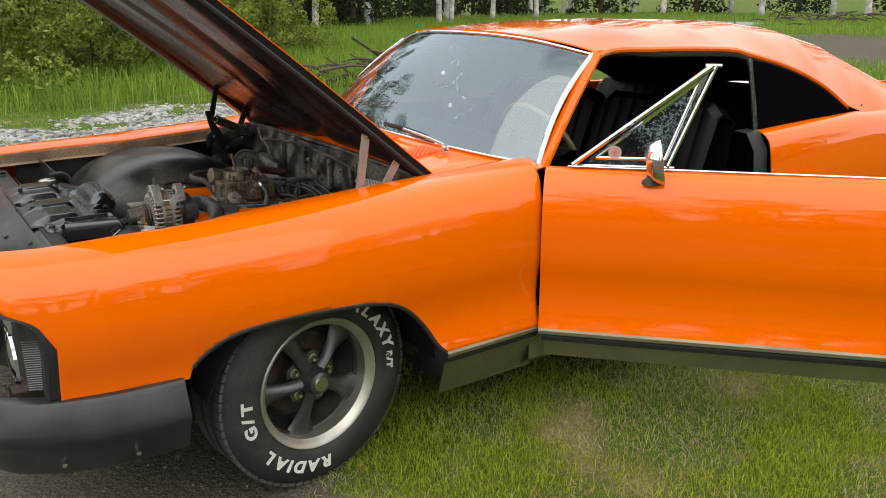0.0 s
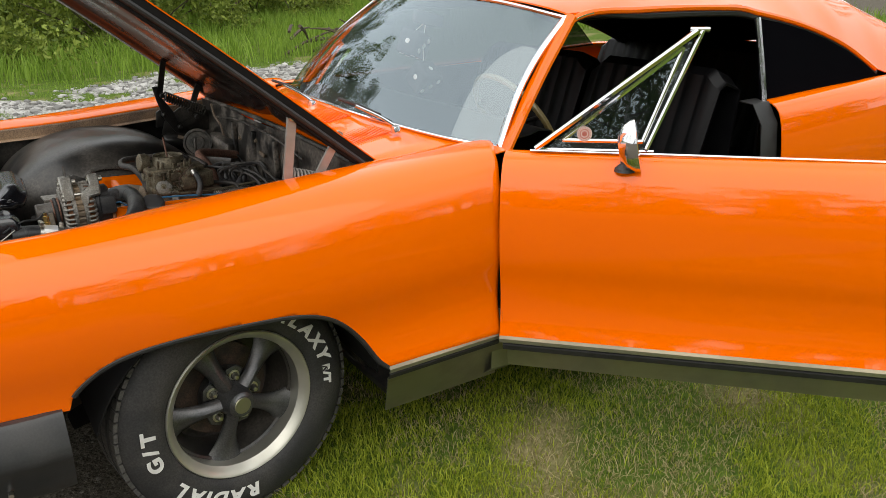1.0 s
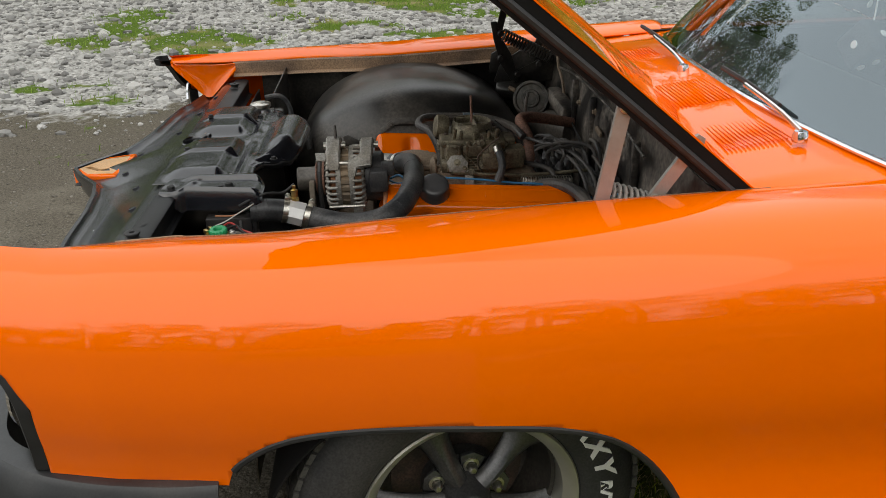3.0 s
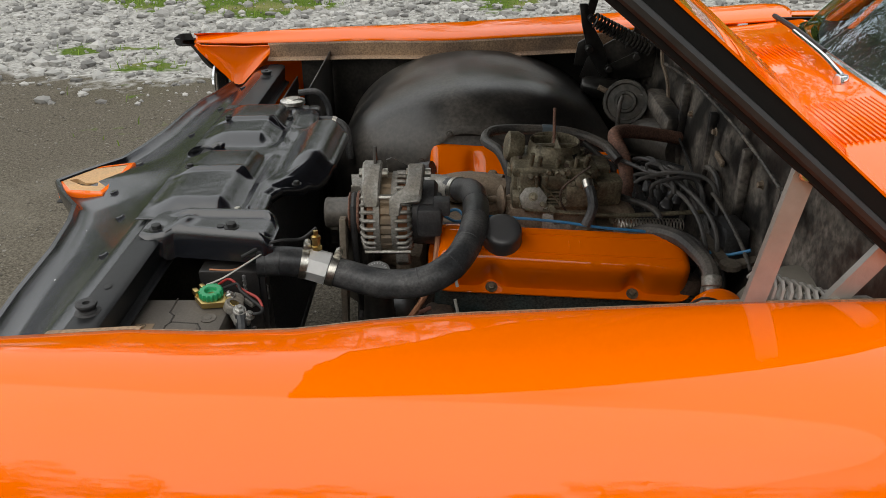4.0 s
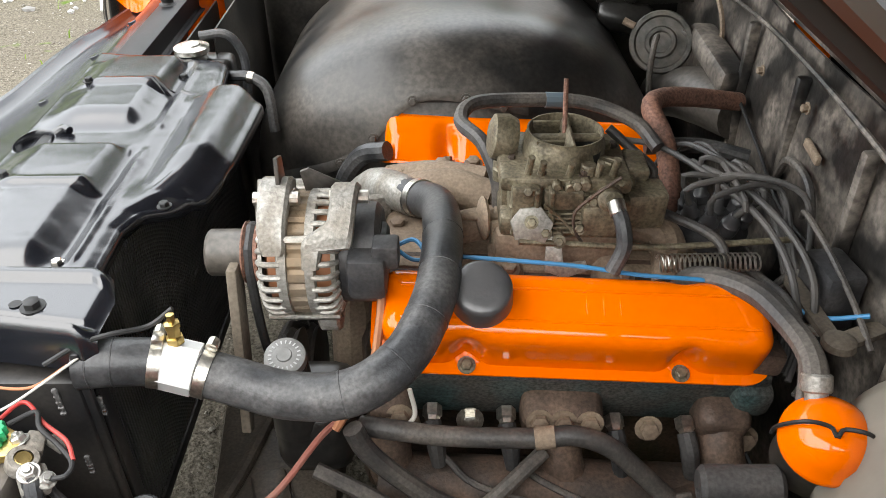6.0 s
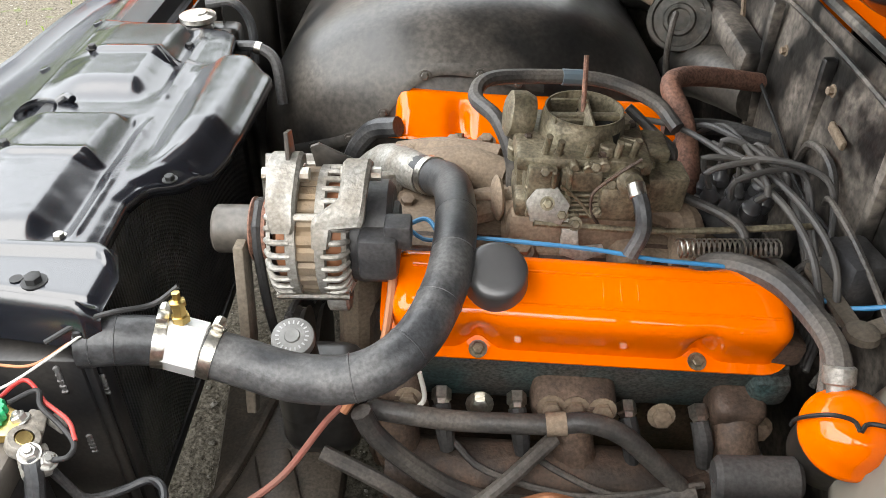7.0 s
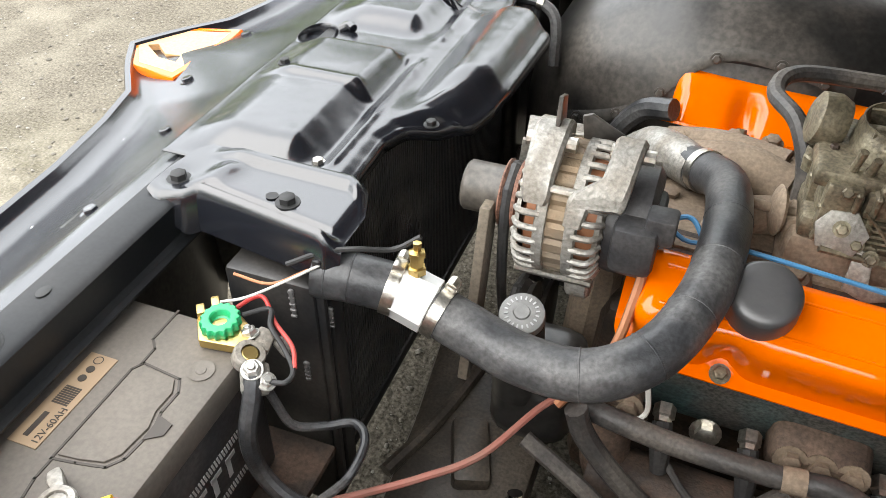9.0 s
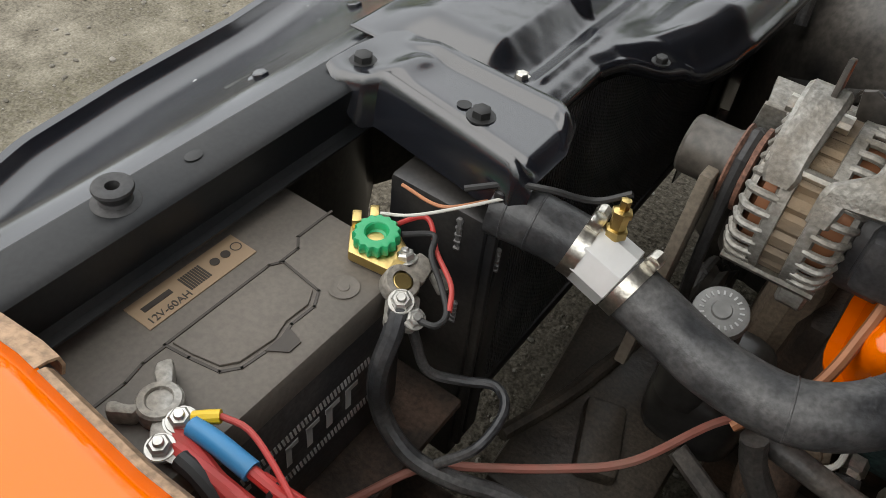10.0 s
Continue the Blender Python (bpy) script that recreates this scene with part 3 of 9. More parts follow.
near = lambda y: y
far = lambda y: 1.895 - y
for side, flip in (("left", near), ("right", far)):
    f = part("front_fender", fender_skin(flip), ORANGE, CAR, "glossy orange front fender")
    s = f.modifiers.new("thickness", "SOLIDIFY")
    s.thickness, s.offset = 0.004, -1 if side == "left" else -1
    # bare flange that hangs from the hood opening's edge
    # front closing panel between the fender's nose and the header
    rows = []
    for x in np.linspace(-0.838, -0.630, 16):
        zb = float(np.interp(x, [-0.838, -0.825, -0.736, -0.715, -0.630], [0.868, 0.850, 0.752, 0.756, 0.842]))
        zl = float(np.interp(x, LIP_X, LIP_Z)) - 0.002
        rows.append([(x, flip(0.226 + 0.012 * t - 0.010 * math.sin(math.pi * t)), max(zl, zb + 0.004) + (zb - max(zl, zb + 0.004)) * t) for t in np.linspace(0, 1, 6)])
    if side == "right":
        part("fender_closing_panel", sheet(B(), rows, 0.003), ORANGE, f)
    channel = ((-0.001, -0.001), (0.004, -0.006), (0.006, -0.022), (0.008, -0.040), (0.026, -0.043), (0.03, -0.046))
    folded = ((-0.002, -0.001), (0.0015, -0.002), (0.004, -0.006), (0.004, -0.013), (0.002, -0.020))
    lug = ((-0.002, -0.001), (0.005, -0.002), (0.010, -0.004), (0.011, -0.010), (0.009, -0.016))
    for x0, x1, edge in ((-0.640, 0.56, channel),) if side == "right" else ((-0.600, -0.486, lug), (-0.484, 0.56, folded)):
        rows = []
        for x in np.linspace(x0, x1, 40):
            yl, zl = float(np.interp(x, LIP_X, LIP_Y)), float(np.interp(x, LIP_X, LIP_Z))
            rows.append([(x, flip(yl + dy), zl + dz) for dy, dz in edge])
        part("fender_flange", sheet(B(), rows, 0.002), PRIMER, f, "dusty bare-metal hood channel" if side == "right" else "tan bare-metal folded edge")
    # black edging along the wheel arch
    edge = [(x, flip(float(np.interp(z, side_profile(x)[::-1, 1], side_profile(x)[::-1, 0])) + 0.003), z - 0.001) for x, z in cr(ARCH, 60)[3:]]
    part("arch_trim", tube(B(), edge, 0.0072, 8, n=120), SEAL_AND_SHADE, f, "black rubber arch edging")
    # lower trim strip and ribbed rocker panel behind the wheel
    part("sill_strip", sheet(B(), [[(x, flip(y), z) for y, z in ((-0.078, 0.392), (-0.088, 0.386), (-0.088, 0.376), (-0.078, 0.370))] for x in (0.385, 0.5, 0.62, 0.765)], 0.003), TRIM, f, "bright sill trim strip")
    part("sill_strip_black", sheet(B(), [[(x, flip(y), z) for y, z in ((-0.076, 0.371), (-0.081, 0.366), (-0.076, 0.352), (-0.070, 0.349))] for x in (0.387, 0.5, 0.62, 0.765)], 0.003), SEAL_AND_SHADE, f, "black sill strip")
    ribs = [(-0.068 + 0.075 * u + 0.003 * (k % 2), 0.350 - 0.150 * u) for k, u in enumerate(np.linspace(0, 1, 19))]
    part("rocker_trim", sheet(B(), [[(x + 0.05 * (0.35 - z) * 3, flip(y), z) for y, z in ribs] for x in (0.388, 0.5, 0.62, 0.79)], 0.004), TRIM, f, "ribbed aluminium rocker trim")
    # wheel well inside the arch
    rows = [[(0.0 + 0.385 * math.cos(a), flip(y), 0.30 + 0.365 * math.sin(a)) for a in np.linspace(0.12, math.pi - 0.30, 30)] for y in (-0.01, 0.12, 0.30, 0.42)]
    if side == "left":
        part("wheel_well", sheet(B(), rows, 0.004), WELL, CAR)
        b = B()
        rows = [[(0.0 + k * 0.40 * math.cos(a), 0.42, 0.30 + k * 0.37 * math.sin(a)) for a in np.linspace(-0.25, math.pi + 0.25, 30)] for k in (0.05, 1.0)]
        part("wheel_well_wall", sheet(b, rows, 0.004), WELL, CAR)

# front panel under the hood's nose
def nose_edge(y):
    d = abs(y - 0.925)
    return float(np.interp(d, [0, 0.05, 0.075, 0.125, 0.2, 0.31, 0.46, 0.565, 0.62, 0.74], [-0.93, -0.90, -0.882, -0.842, -0.822, -0.805, -0.795, -0.782, -0.764, -0.744]))


def header_z(x, y):
    return float(np.interp(-x, [0.64, 0.655, 0.672, -nose_edge(y) - 0.045], [0.802, 0.799, 0.790, 0.748]))


# a flat flange falling ahead, a hollow, and an upturned lip
rows = []
for y in np.linspace(0.205, 1.68, 120):
    e = nose_edge(y)
    row = [(x, header_z(x, y)) for x in (-0.640, -0.648, -0.655, -0.664, -0.672)]
    row += [(-0.672 + (e + 0.717) * t, header_z(-0.672 + (e + 0.717) * t, y)) for t in (0.25, 0.5, 0.75, 0.97)]
    row += [(e + dx, z) for dx, z in ((0.038, 0.7465), (0.029, 0.7455), (0.020, 0.7455), (0.012, 0.7475), (0.006, 0.753), (0.002, 0.7598), (-0.002, 0.7605), (-0.004, 0.756), (-0.003, 0.74), (0.010, 0.70))]
    rows.append([(-0.612, y, 0.804)] + [(x, y, z) for x, z in row])
header = part("header_panel", sheet(B(), rows, 0.003), BLACK, CAR, "satin black header panel")
part("header_edge", tube(B(), [(nose_edge(y) - 0.001, y, 0.7595) for y in np.linspace(0.215, 1.67, 60)], 0.0028, 8, n=160), GREY, header, "worn grey front edge")
b = B()
for x, y in ((-0.717, 0.712), (-0.678, 0.547), (-0.715, 1.16), (-0.69, 1.33)):
    plate(b, [(x - 0.020, y - 0.040), (x + 0.024, y - 0.046), (x + 0.024, y + 0.036), (x - 0.020, y + 0.044)], 0.0016, Matrix(((1, 0, 0, 0), (0, 1, 0, 0), (0.34, 0, 1, header_z(x, y) - 0.34 * x - 0.0008), (0, 0, 0, 1))), 0.0006)
pieces("pad", b, BLACK, header)
b = B()
for x, y in ((-0.781, 0.849), (-0.717, 0.712), (-0.674, 0.532), (-0.785, 1.006), (-0.715, 1.16), (-0.690, 1.33), (-0.665, 1.47)):
    hexbolt(b, (x, y, header_z(x, y) + 0.0006), (-0.3, 0, 1), 0.008, 0.006)
pieces("bolt", b, BLACK, header)
# nothing is cut here: black discs stand for the dark of the holes
b = B()
for x, y in ((-0.684, 0.566), (-0.700, 1.20)):
    lathe(b, [(0, 0.0008), (0.0050, 0.0008), (0.0058, 0.0002)], pose(x, y, header_z(x, y) + 0.0012, 0, -18, 0) @ Matrix.Diagonal((0.8, 1.3, 1, 1)), 14)
pieces("hole", b, SEAL_AND_SHADE, header, "flat black discs painting the shade of punched holes")
# worn paint chips along the hollow of the flange
b = B()
chip = random.Random(8)
for k in range(46):
    y = chip.uniform(0.24, 0.82) if k % 3 else chip.uniform(1.03, 1.6)
    e = nose_edge(y) + chip.uniform(0.022, 0.047)
    r = chip.uniform(0.0008, 0.0026)
    z = 0.7472 + max(0.0, e - nose_edge(y) - 0.032) * 0.16
    plate(b, [(e + r * chip.uniform(0.6, 1.2) * math.cos(a), y + 1.6 * r * chip.uniform(0.6, 1.2) * math.sin(a)) for a in np.linspace(0, 2 * math.pi, 7)[:-1]], 0.0012, pose(0, 0, z))
tagged(part("paint_chip", b, mat("bare_chip", (0.45, 0.45, 0.44), 0.5, second=(0.6, 0.6, 0.58), scale=60), header, "pale chips in the paint"), kind="stuff")
# orange nose piece in the middle, open where the latch goes in
outer_n = [(-0.940, 0.936), (-0.890, 0.871), (-0.808, 0.851), (-0.796, 0.935), (-0.802, 1.022), (-0.897, 1.004)]
hole_n = [(-0.910, 0.933), (-0.896, 0.941), (-0.868, 0.917), (-0.843, 0.919), (-0.836, 0.898), (-0.870, 0.904)]
BARE = mat("dusty_tan_primer", (0.62, 0.36, 0.16), 0.5, second=(0.50, 0.28, 0.12), amount=0.7, scale=12, bump=0.2, bump_scale=120, dirt=(0.42, 0.30, 0.19), dirt_amount=0.5, dirt_scale=20, speck=0.15)


def nose_z(x):
    return 0.757 + 0.10 * (x + 0.85) * (x > -0.85)


rows = [[(x + k * (x + 0.868), y + k * (y - 0.935), nose_z(x) + dz) for x, y in outer_n] for k, dz in ((0.02, -0.040), (0.02, -0.006), (0.0, -0.001), (-0.02, 0.001), (-0.16, 0.0015))]
nose = part("nose_cap", sheet(B(), rows, 0.0, closed=True), ORANGE, CAR, "orange pointed nose cap")
b = B()
loops = []
for ring in ([(x - 0.16 * (x + 0.868), y - 0.16 * (y - 0.935)) for x, y in outer_n], hole_n):
    vs = [b.verts.new((x, y, nose_z(x) + 0.0012)) for x, y in ring]
    loops += [b.edges.new((vs[i], vs[(i + 1) % len(vs)])) for i in range(len(vs))]
bmesh.ops.triangle_fill(b, use_beauty=True, edges=loops)
part("nose_top", b, BARE, nose, "bare tan nose top", 0)
part("latch_well", sheet(B(), [[(x, y, nose_z(x) + dz) for x, y in hole_n] for dz in (0.0012, -0.03)], 0.0, closed=True), BARE, nose)
# black floor that stands for the darkness inside the latch well
b = B()
plate(b, [(-0.93, 0.90), (-0.82, 0.87), (-0.82, 1.0), (-0.93, 0.97)], 0.002, pose(0, 0, 0.722))
part("latch_floor", b, SEAL_AND_SHADE, nose, "black plate painting the shade in the latch well")

# radiator support bar
b = B()
rows = [[(x, y, z) for x, z in ((-0.640, 0.790), (-0.638, 0.803), (-0.632, 0.808), (-0.598, 0.808), (-0.590, 0.803), (-0.594, 0.764), (-0.590, 0.759), (-0.583, 0.758))] for y in np.linspace(0.212, 1.67, 30)]
support = part("radiator_support", sheet(b, rows, 0.003), SUPPORT, CAR, "satin black radiator support bar")
for y in (0.335, 1.548):
    b = B()
    lathe(b, [(0, 0.007), (0.0045, 0.007), (0.0052, 0.0165), (0.0115, 0.0175), (0.0145, 0.0165), (0.0150, 0.0145), (0.0142, 0.0125), (0.0118, 0.0100), (0.0112, 0.0065), (0.0125, 0.0040), (0.0165, 0.0032), (0.0180, 0.0022), (0.0182, -0.002), (0, -0.002)], pose(-0.617, y, 0.806), 20)
    part("hood_stop", b, RUBBER, support, "round rubber hood stop")
# flat black discs in place of the holes' shade
b = B()
lathe(b, [(0, 0.0006), (0.0056, 0.0006), (0.0066, 0.0002)], pose(-0.615, 0.404, 0.8091) @ Matrix.Diagonal((0.85, 1.2, 1, 1)), 16)
lathe(b, [(0, 0), (0.006, 0), (0.0065, 0.0012), (0.0, 0.0012)], pose(-0.59, 0.72, 0.8085), 16)
pieces("hole", b, SEAL_AND_SHADE, support, "flat black discs painting the shade of punched holes")
# closing panel below the header, and a dark grille
part("grille_panel", sheet(B(), [[(nose_edge(y) + 0.02 + dx, y, z) for dx, z in ((0, 0.745), (0.03, 0.65), (0.05, 0.50), (0.06, 0.32))] for y in np.linspace(0.17, 1.72, 30)], 0.01), BAY_BLACK, CAR, "black grille")
# support's lower wall beside the battery
part("support_wall", sheet(B(), [[(-0.645, y, z) for z in (0.768, 0.6, 0.4, 0.28)] for y in (0.18, 0.5, 0.52)], 0.004), RADBLACK, CAR)
part("support_wall", sheet(B(), [[(-0.56, y, z) for z in (0.768, 0.6, 0.4, 0.28)] for y in (1.32, 1.5, 1.69)], 0.004), BAY_BLACK, CAR)

# bumper
plan = cr([(-0.432, -0.022), (-0.52, -0.02), (-0.66, 0.005), (-0.79, 0.06), (-0.885, 0.16), (-0.935, 0.40), (-0.965, 0.70), (-0.985, 0.94), (-0.965, 1.19), (-0.935, 1.49), (-0.885, 1.73), (-0.79, 1.83), (-0.66, 1.89), (-0.52, 1.915), (-0.415, 1.917)], 90)
rows = []
tang = np.gradient(plan, axis=0)
for (x, y), (tx, ty) in zip(plan, tang):
    k = math.hypot(tx, ty)
    nxx, nyy = -ty / k, tx / k
    if nxx * (x + 0.2) + nyy * (y - 0.94) < 0:
        nxx, nyy = -nxx, -nyy
    rows.append([(x + o * nxx, y + o * nyy, z) for o, z in ((-0.03, 0.508), (0.0, 0.512), (0.008, 0.510), (0.014, 0.503), (0.036, 0.440), (0.040, 0.425), (0.039, 0.416), (0.033, 0.408), (0.012, 0.360), (-0.006, 0.318), (-0.014, 0.308), (-0.06, 0.300))])
bumper = part("front_bumper", sheet(B(), rows, 0.006), GREY, CAR, "satin dark grey front bumper")
b = B()
for x, y in ((-0.57, -0.048), (-0.74, 0.0)):
    rod(b, (x, y + 0.02, 0.345), (x, y + 0.005, 0.345), 0.006)
pieces("bumper_bolt", b, STEEL, bumper)

# headlight corner
b = B()
sec = [(-0.858, 0.892), (-0.825, 0.775), (-0.755, 0.735), (-0.722, 0.665), (-0.726, 0.522)]
for flip in (near, far):
    b = B()
    rows = []
    for x, z in cr(sec, 24):
        p = side_profile(max(x, -0.86))
        y = float(np.interp(z, p[::-1, 1], p[::-1, 0]))
        rows.append([(x + 0.002, flip(y + 0.001), z), (x - 0.020, flip(y + 0.003), z), (x - 0.027, flip(y + 0.012), z), (x - 0.027, flip(y + 0.055), z), (x - 0.010, flip(y + 0.065), z)])
    bezel = part("headlight_bezel", sheet(b, rows, 0.004), SEAL_AND_SHADE, CAR, "black headlight surround")
    b = B()
    for k in range(22):
        z = 0.535 + k * 0.0062
        rows = [(-0.728 - 0.055 * u + 0.01 * math.sin(u * 3), flip(0.055 + 0.035 * u), z) for u in np.linspace(0, 1, 5)]
        tube(b, rows, 0.0034, 6, n=8)
    part("corner_lamp", b, LENS, bezel, "clear ribbed corner lamp")
    b = B()
    for z in (0.60, 0.735):
        lathe(b, [(0, 0.012), (0.04, 0.009), (0.066, 0), (0.072, 0.004), (0.078, -0.004)], axis((-0.80, flip(0.17), z), (-0.9, flip(0.17), z)), 28)
    pieces("headlamp", b, CHROME, bezel, "round headlamps")
    part("lamp_back", sheet(B(), [[(-0.69, flip(y), z) for y in (0.08, 0.21)] for z in (0.52, 0.755)], 0.01), BAY_BLACK, CAR)

# hood, raised on its hinges
HX, HZ, HA = 0.535, 0.905, 38.5
hood_m = pose(HX, 0, HZ, 0, HA, 0)


def hood_pt(u, y, h):
    """A point of the hood: u ahead of its hinge line, h above its plane."""
    return hood_m @ Vector((-u, y, h))


def hood_h(u, y, inner=0.0):
    d = abs(y - 0.945) / 0.735
    return 0.025 - 0.028 * d ** 2 + 0.02 * math.exp(-((d) / 0.09) ** 2) + 0.012 * math.sin(math.pi * u / 1.3) - inner


us, ys = np.linspace(0, 1.30, 30), np.linspace(0.208, 1.68, 34)
bm = B()
sheet(bm, [[hood_pt(u - (0.10 * (1 - abs(y - 0.945) / 0.735) if u < 0.05 else 0) + (0.10 * (1 - abs(y - 0.945) / 0.735) if u > 1.28 else 0), y, hood_h(u, y)) for y in ys] for u in us], 0.003)
hood = part("hood", bm, ORANGE, CAR, "raised glossy orange hood")
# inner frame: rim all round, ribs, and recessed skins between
# near-black with a trace of red: the underside's shade is in the colour
ORANGE_SHADE = mat("shaded_hood_underside", (0.014, 0.008, 0.007), 0.24, second=(0.022, 0.010, 0.008), amount=0.8, scale=5, bump=0.04, bump_scale=20, dirt=(0.03, 0.018, 0.014), dirt_amount=0.2, dirt_scale=6, ior=1.5, spec=0.35)


def under(u, y):
    d = abs(y - 0.945) / 0.735
    rim = max(smooth_step(d, 0.86, 0.93), smooth_step(u, 1.14, 1.19), 1 - smooth_step(u, 0.08, 0.13))
    rib = 0.0
    rib = max(rib, 1 - smooth_step(abs(d - 0.42 - 0.34 * (u / 1.3 - 0.4)), 0.05, 0.16))
    rib = max(rib, 0.7 * (1 - smooth_step(abs(u - 0.30), 0.04, 0.16)))
    return -0.012 - 0.026 * max(rim, 0.35 * rib)


us2, ys2 = np.linspace(0.0, 1.295, 110), np.linspace(0.212, 1.676, 150)
part("hood_inner", sheet(B(), [[hood_pt(u, y, hood_h(u, y) + under(u, y)) for y in ys2] for u in us2], 0.0015), ORANGE_SHADE, hood, "glossy stamped hood inner frame with shade in its dark colour")
part("hood_flange", sheet(B(), [[hood_pt(u, 0.2115 + dy, hood_h(u, 0.2115 + dy) - dz) for dy, dz in ((0.0, 0.004), (0.0, 0.044), (0.010, 0.0455), (0.085, 0.0455))] for u in np.linspace(0.0, 1.29, 40)], 0.0015), WELL, hood, "matt black hood edge flange")
part("hood_seal", tube(B(), [hood_pt(u, 0.21, hood_h(u, 0.21) - 0.03) for u in np.linspace(0.0, 1.29, 20)], 0.008, 8), SEAL_AND_SHADE, hood)

# hood hinges with their springs
HINGE = mat("grey_hinge_steel", (0.40, 0.385, 0.365), 0.42, 0.5, second=(0.28, 0.265, 0.245), scale=20, bump=0.3, bump_scale=160, dirt=(0.27, 0.23, 0.19), dirt_amount=0.4, dirt_scale=14)


def bar(bm, p0, p1, w, t, side=(0, 1, 0)):
    """A flat bar from p0 to p1."""
    p0, p1 = Vector(p0), Vector(p1)
    d = (p1 - p0).normalized()
    s = d.cross(Vector(side)).normalized()
    k = Vector(side).normalized() * t / 2
    e = d * w * 0.4
    vs = [p0 - e - s * w * 0.3, p0 + s * w / 2, p1 + s * w / 2, p1 + e + s * w * 0.3, p1 + e - s * w * 0.3, p1 - s * w / 2, p0 - s * w / 2, p0 - e + s * w * 0.3]
    vs = [vs[0], vs[6], vs[5], vs[4], vs[3], vs[2], vs[1], vs[7]]
    b = bmesh.new()
    f = b.faces.new([b.verts.new(v - k) for v in vs])
    r = bmesh.ops.extrude_face_region(b, geom=[f])
    bmesh.ops.translate(b, vec=2 * k, verts=[v for v in r["geom"] if isinstance(v, bmesh.types.BMVert)])
    bmesh.ops.recalc_face_normals(b, faces=b.faces[:])
    return join(bm, b)


for flip, m_, lab in ((near, HINGE, "grey steel hood hinge with coil spring"),):
    b = B()
    bar(b, (0.252, flip(0.225), 0.865), (0.288, flip(0.225), 1.075), 0.026, 0.010)
    bar(b, (0.350, flip(0.230), 0.88), (0.425, flip(0.230), 0.992), 0.024, 0.010)
    bar(b, (0.20, flip(0.236), 0.855), (0.40, flip(0.236), 0.862), 0.055, 0.005)
    hinge = part("hood_hinge", b, m_, CAR, lab)
    part("hinge_spring", coil(B(), (0.262, flip(0.245), 0.90), (0.425, flip(0.245), 0.845), 0.019, 0.0035, 15), m_, hinge)
    b = B()
    for x, z in ((0.254, 0.868), (0.355, 0.885), (0.285, 1.06), (0.42, 0.985)):
        rod(b, (x, flip(0.232), z), (x, flip(0.212), z), 0.010, seg=12, bevel=0.002)
    pieces("hinge_pin", b, STEEL if m_ is HINGE else BAY_BLACK, hinge)
# far hinge: cranked arm, toothed base plate, link and spring
def upright(y):
    """Lays a plate's outline into the x-z plane at y."""
    return Matrix(((1, 0, 0, 0), (0, 0, 1, y), (0, 1, 0, 0), (0, 0, 0, 1)))


b = B()
plate(b, [(0.245, 0.783), (0.262, 0.835), (0.300, 0.868), (0.333, 0.888), (0.385, 0.868), (0.405, 0.880), (0.450, 0.866), (0.456, 0.782), (0.330, 0.777)], 0.006, upright(1.606), 0.001)
fh_ = part("hood_hinge", b, BAY_BLACK, CAR, "black hood hinge with coil spring")
b = B()
plate(b, [(0.230, 0.986), (0.252, 0.986), (0.260, 0.945), (0.300, 0.880), (0.327, 0.800), (0.318, 0.783), (0.300, 0.790), (0.262, 0.850), (0.240, 0.930)], 0.010, upright(1.590), 0.002)
part("hinge_arm", b, BAY_BLACK, fh_)
b = B()
bar(b, (0.319, 1.578, 0.813), (0.391, 1.578, 0.847), 0.024, 0.006)
part("hinge_link", b, BAY_BLACK, fh_)
b = B()
bar(b, (0.252, 1.596, 0.93), (0.290, 1.596, 1.085), 0.022, 0.010)
bar(b, (0.375, 1.60, 0.87), (0.432, 1.60, 0.998), 0.024, 0.008)
pieces("hinge_strut", b, BAY_BLACK, fh_)
part("hinge_spring", coil(B(), (0.268, 1.572, 0.948), (0.428, 1.572, 0.868), 0.0175, 0.0040, 17), BAY_BLACK, fh_)
b = B()
for x, z in ((0.319, 0.813), (0.391, 0.847), (0.428, 0.866), (0.262, 0.868), (0.262, 0.950)):
    rod(b, (x, 1.60, z), (x, 1.566, z), 0.010, seg=12, bevel=0.002)
pieces("hinge_pin", b, BAY_BLACK, fh_)
b = B()
plate(b, [(0.228, 0.815), (0.236, 0.878), (0.262, 0.892), (0.280, 0.862), (0.268, 0.815)], 0.010, upright(1.612), 0.002)
part("hinge_foot", b, BAY_BLACK, fh_)

# inner fender over the far wheel
rows = []
for y in [1.122 + 0.233 * t ** 1.5 for t in np.linspace(0, 1, 16)] + [1.40, 1.48, 1.56, 1.66]:
    k = (1 - (max(0.0, 1.355 - y) / 0.233) ** 2.65) ** (1 / 2.65)
    k = max(k, 0.004)
    sag = 0.043 * max(0.0, y - 1.355)
    ring = [(-0.046 - 0.373 * k, y, 0.30)]
    for a in np.linspace(0, math.pi, 48):
        c, s = math.cos(a), math.sin(a)
        x, z = -0.046 - 0.373 * k * math.copysign(abs(c) ** 0.93, c), 0.583 + 0.278 * k * abs(s) ** 0.93 - sag
        dent = 0.006 * wobble(x, z + y, 3.0, 2.0) * k + 0.008 * math.exp(-(((x + 0.10) / 0.07) ** 2 + ((y - 1.36) / 0.05) ** 2))
        ring.append((x, y + dent, z))
    ring.append((-0.046 + 0.373 * k, y, 0.30))
    rows.append(ring)
part("inner_fender", sheet(B(), rows, 0.003), BAY_BLACK, CAR, "black rounded inner fender")
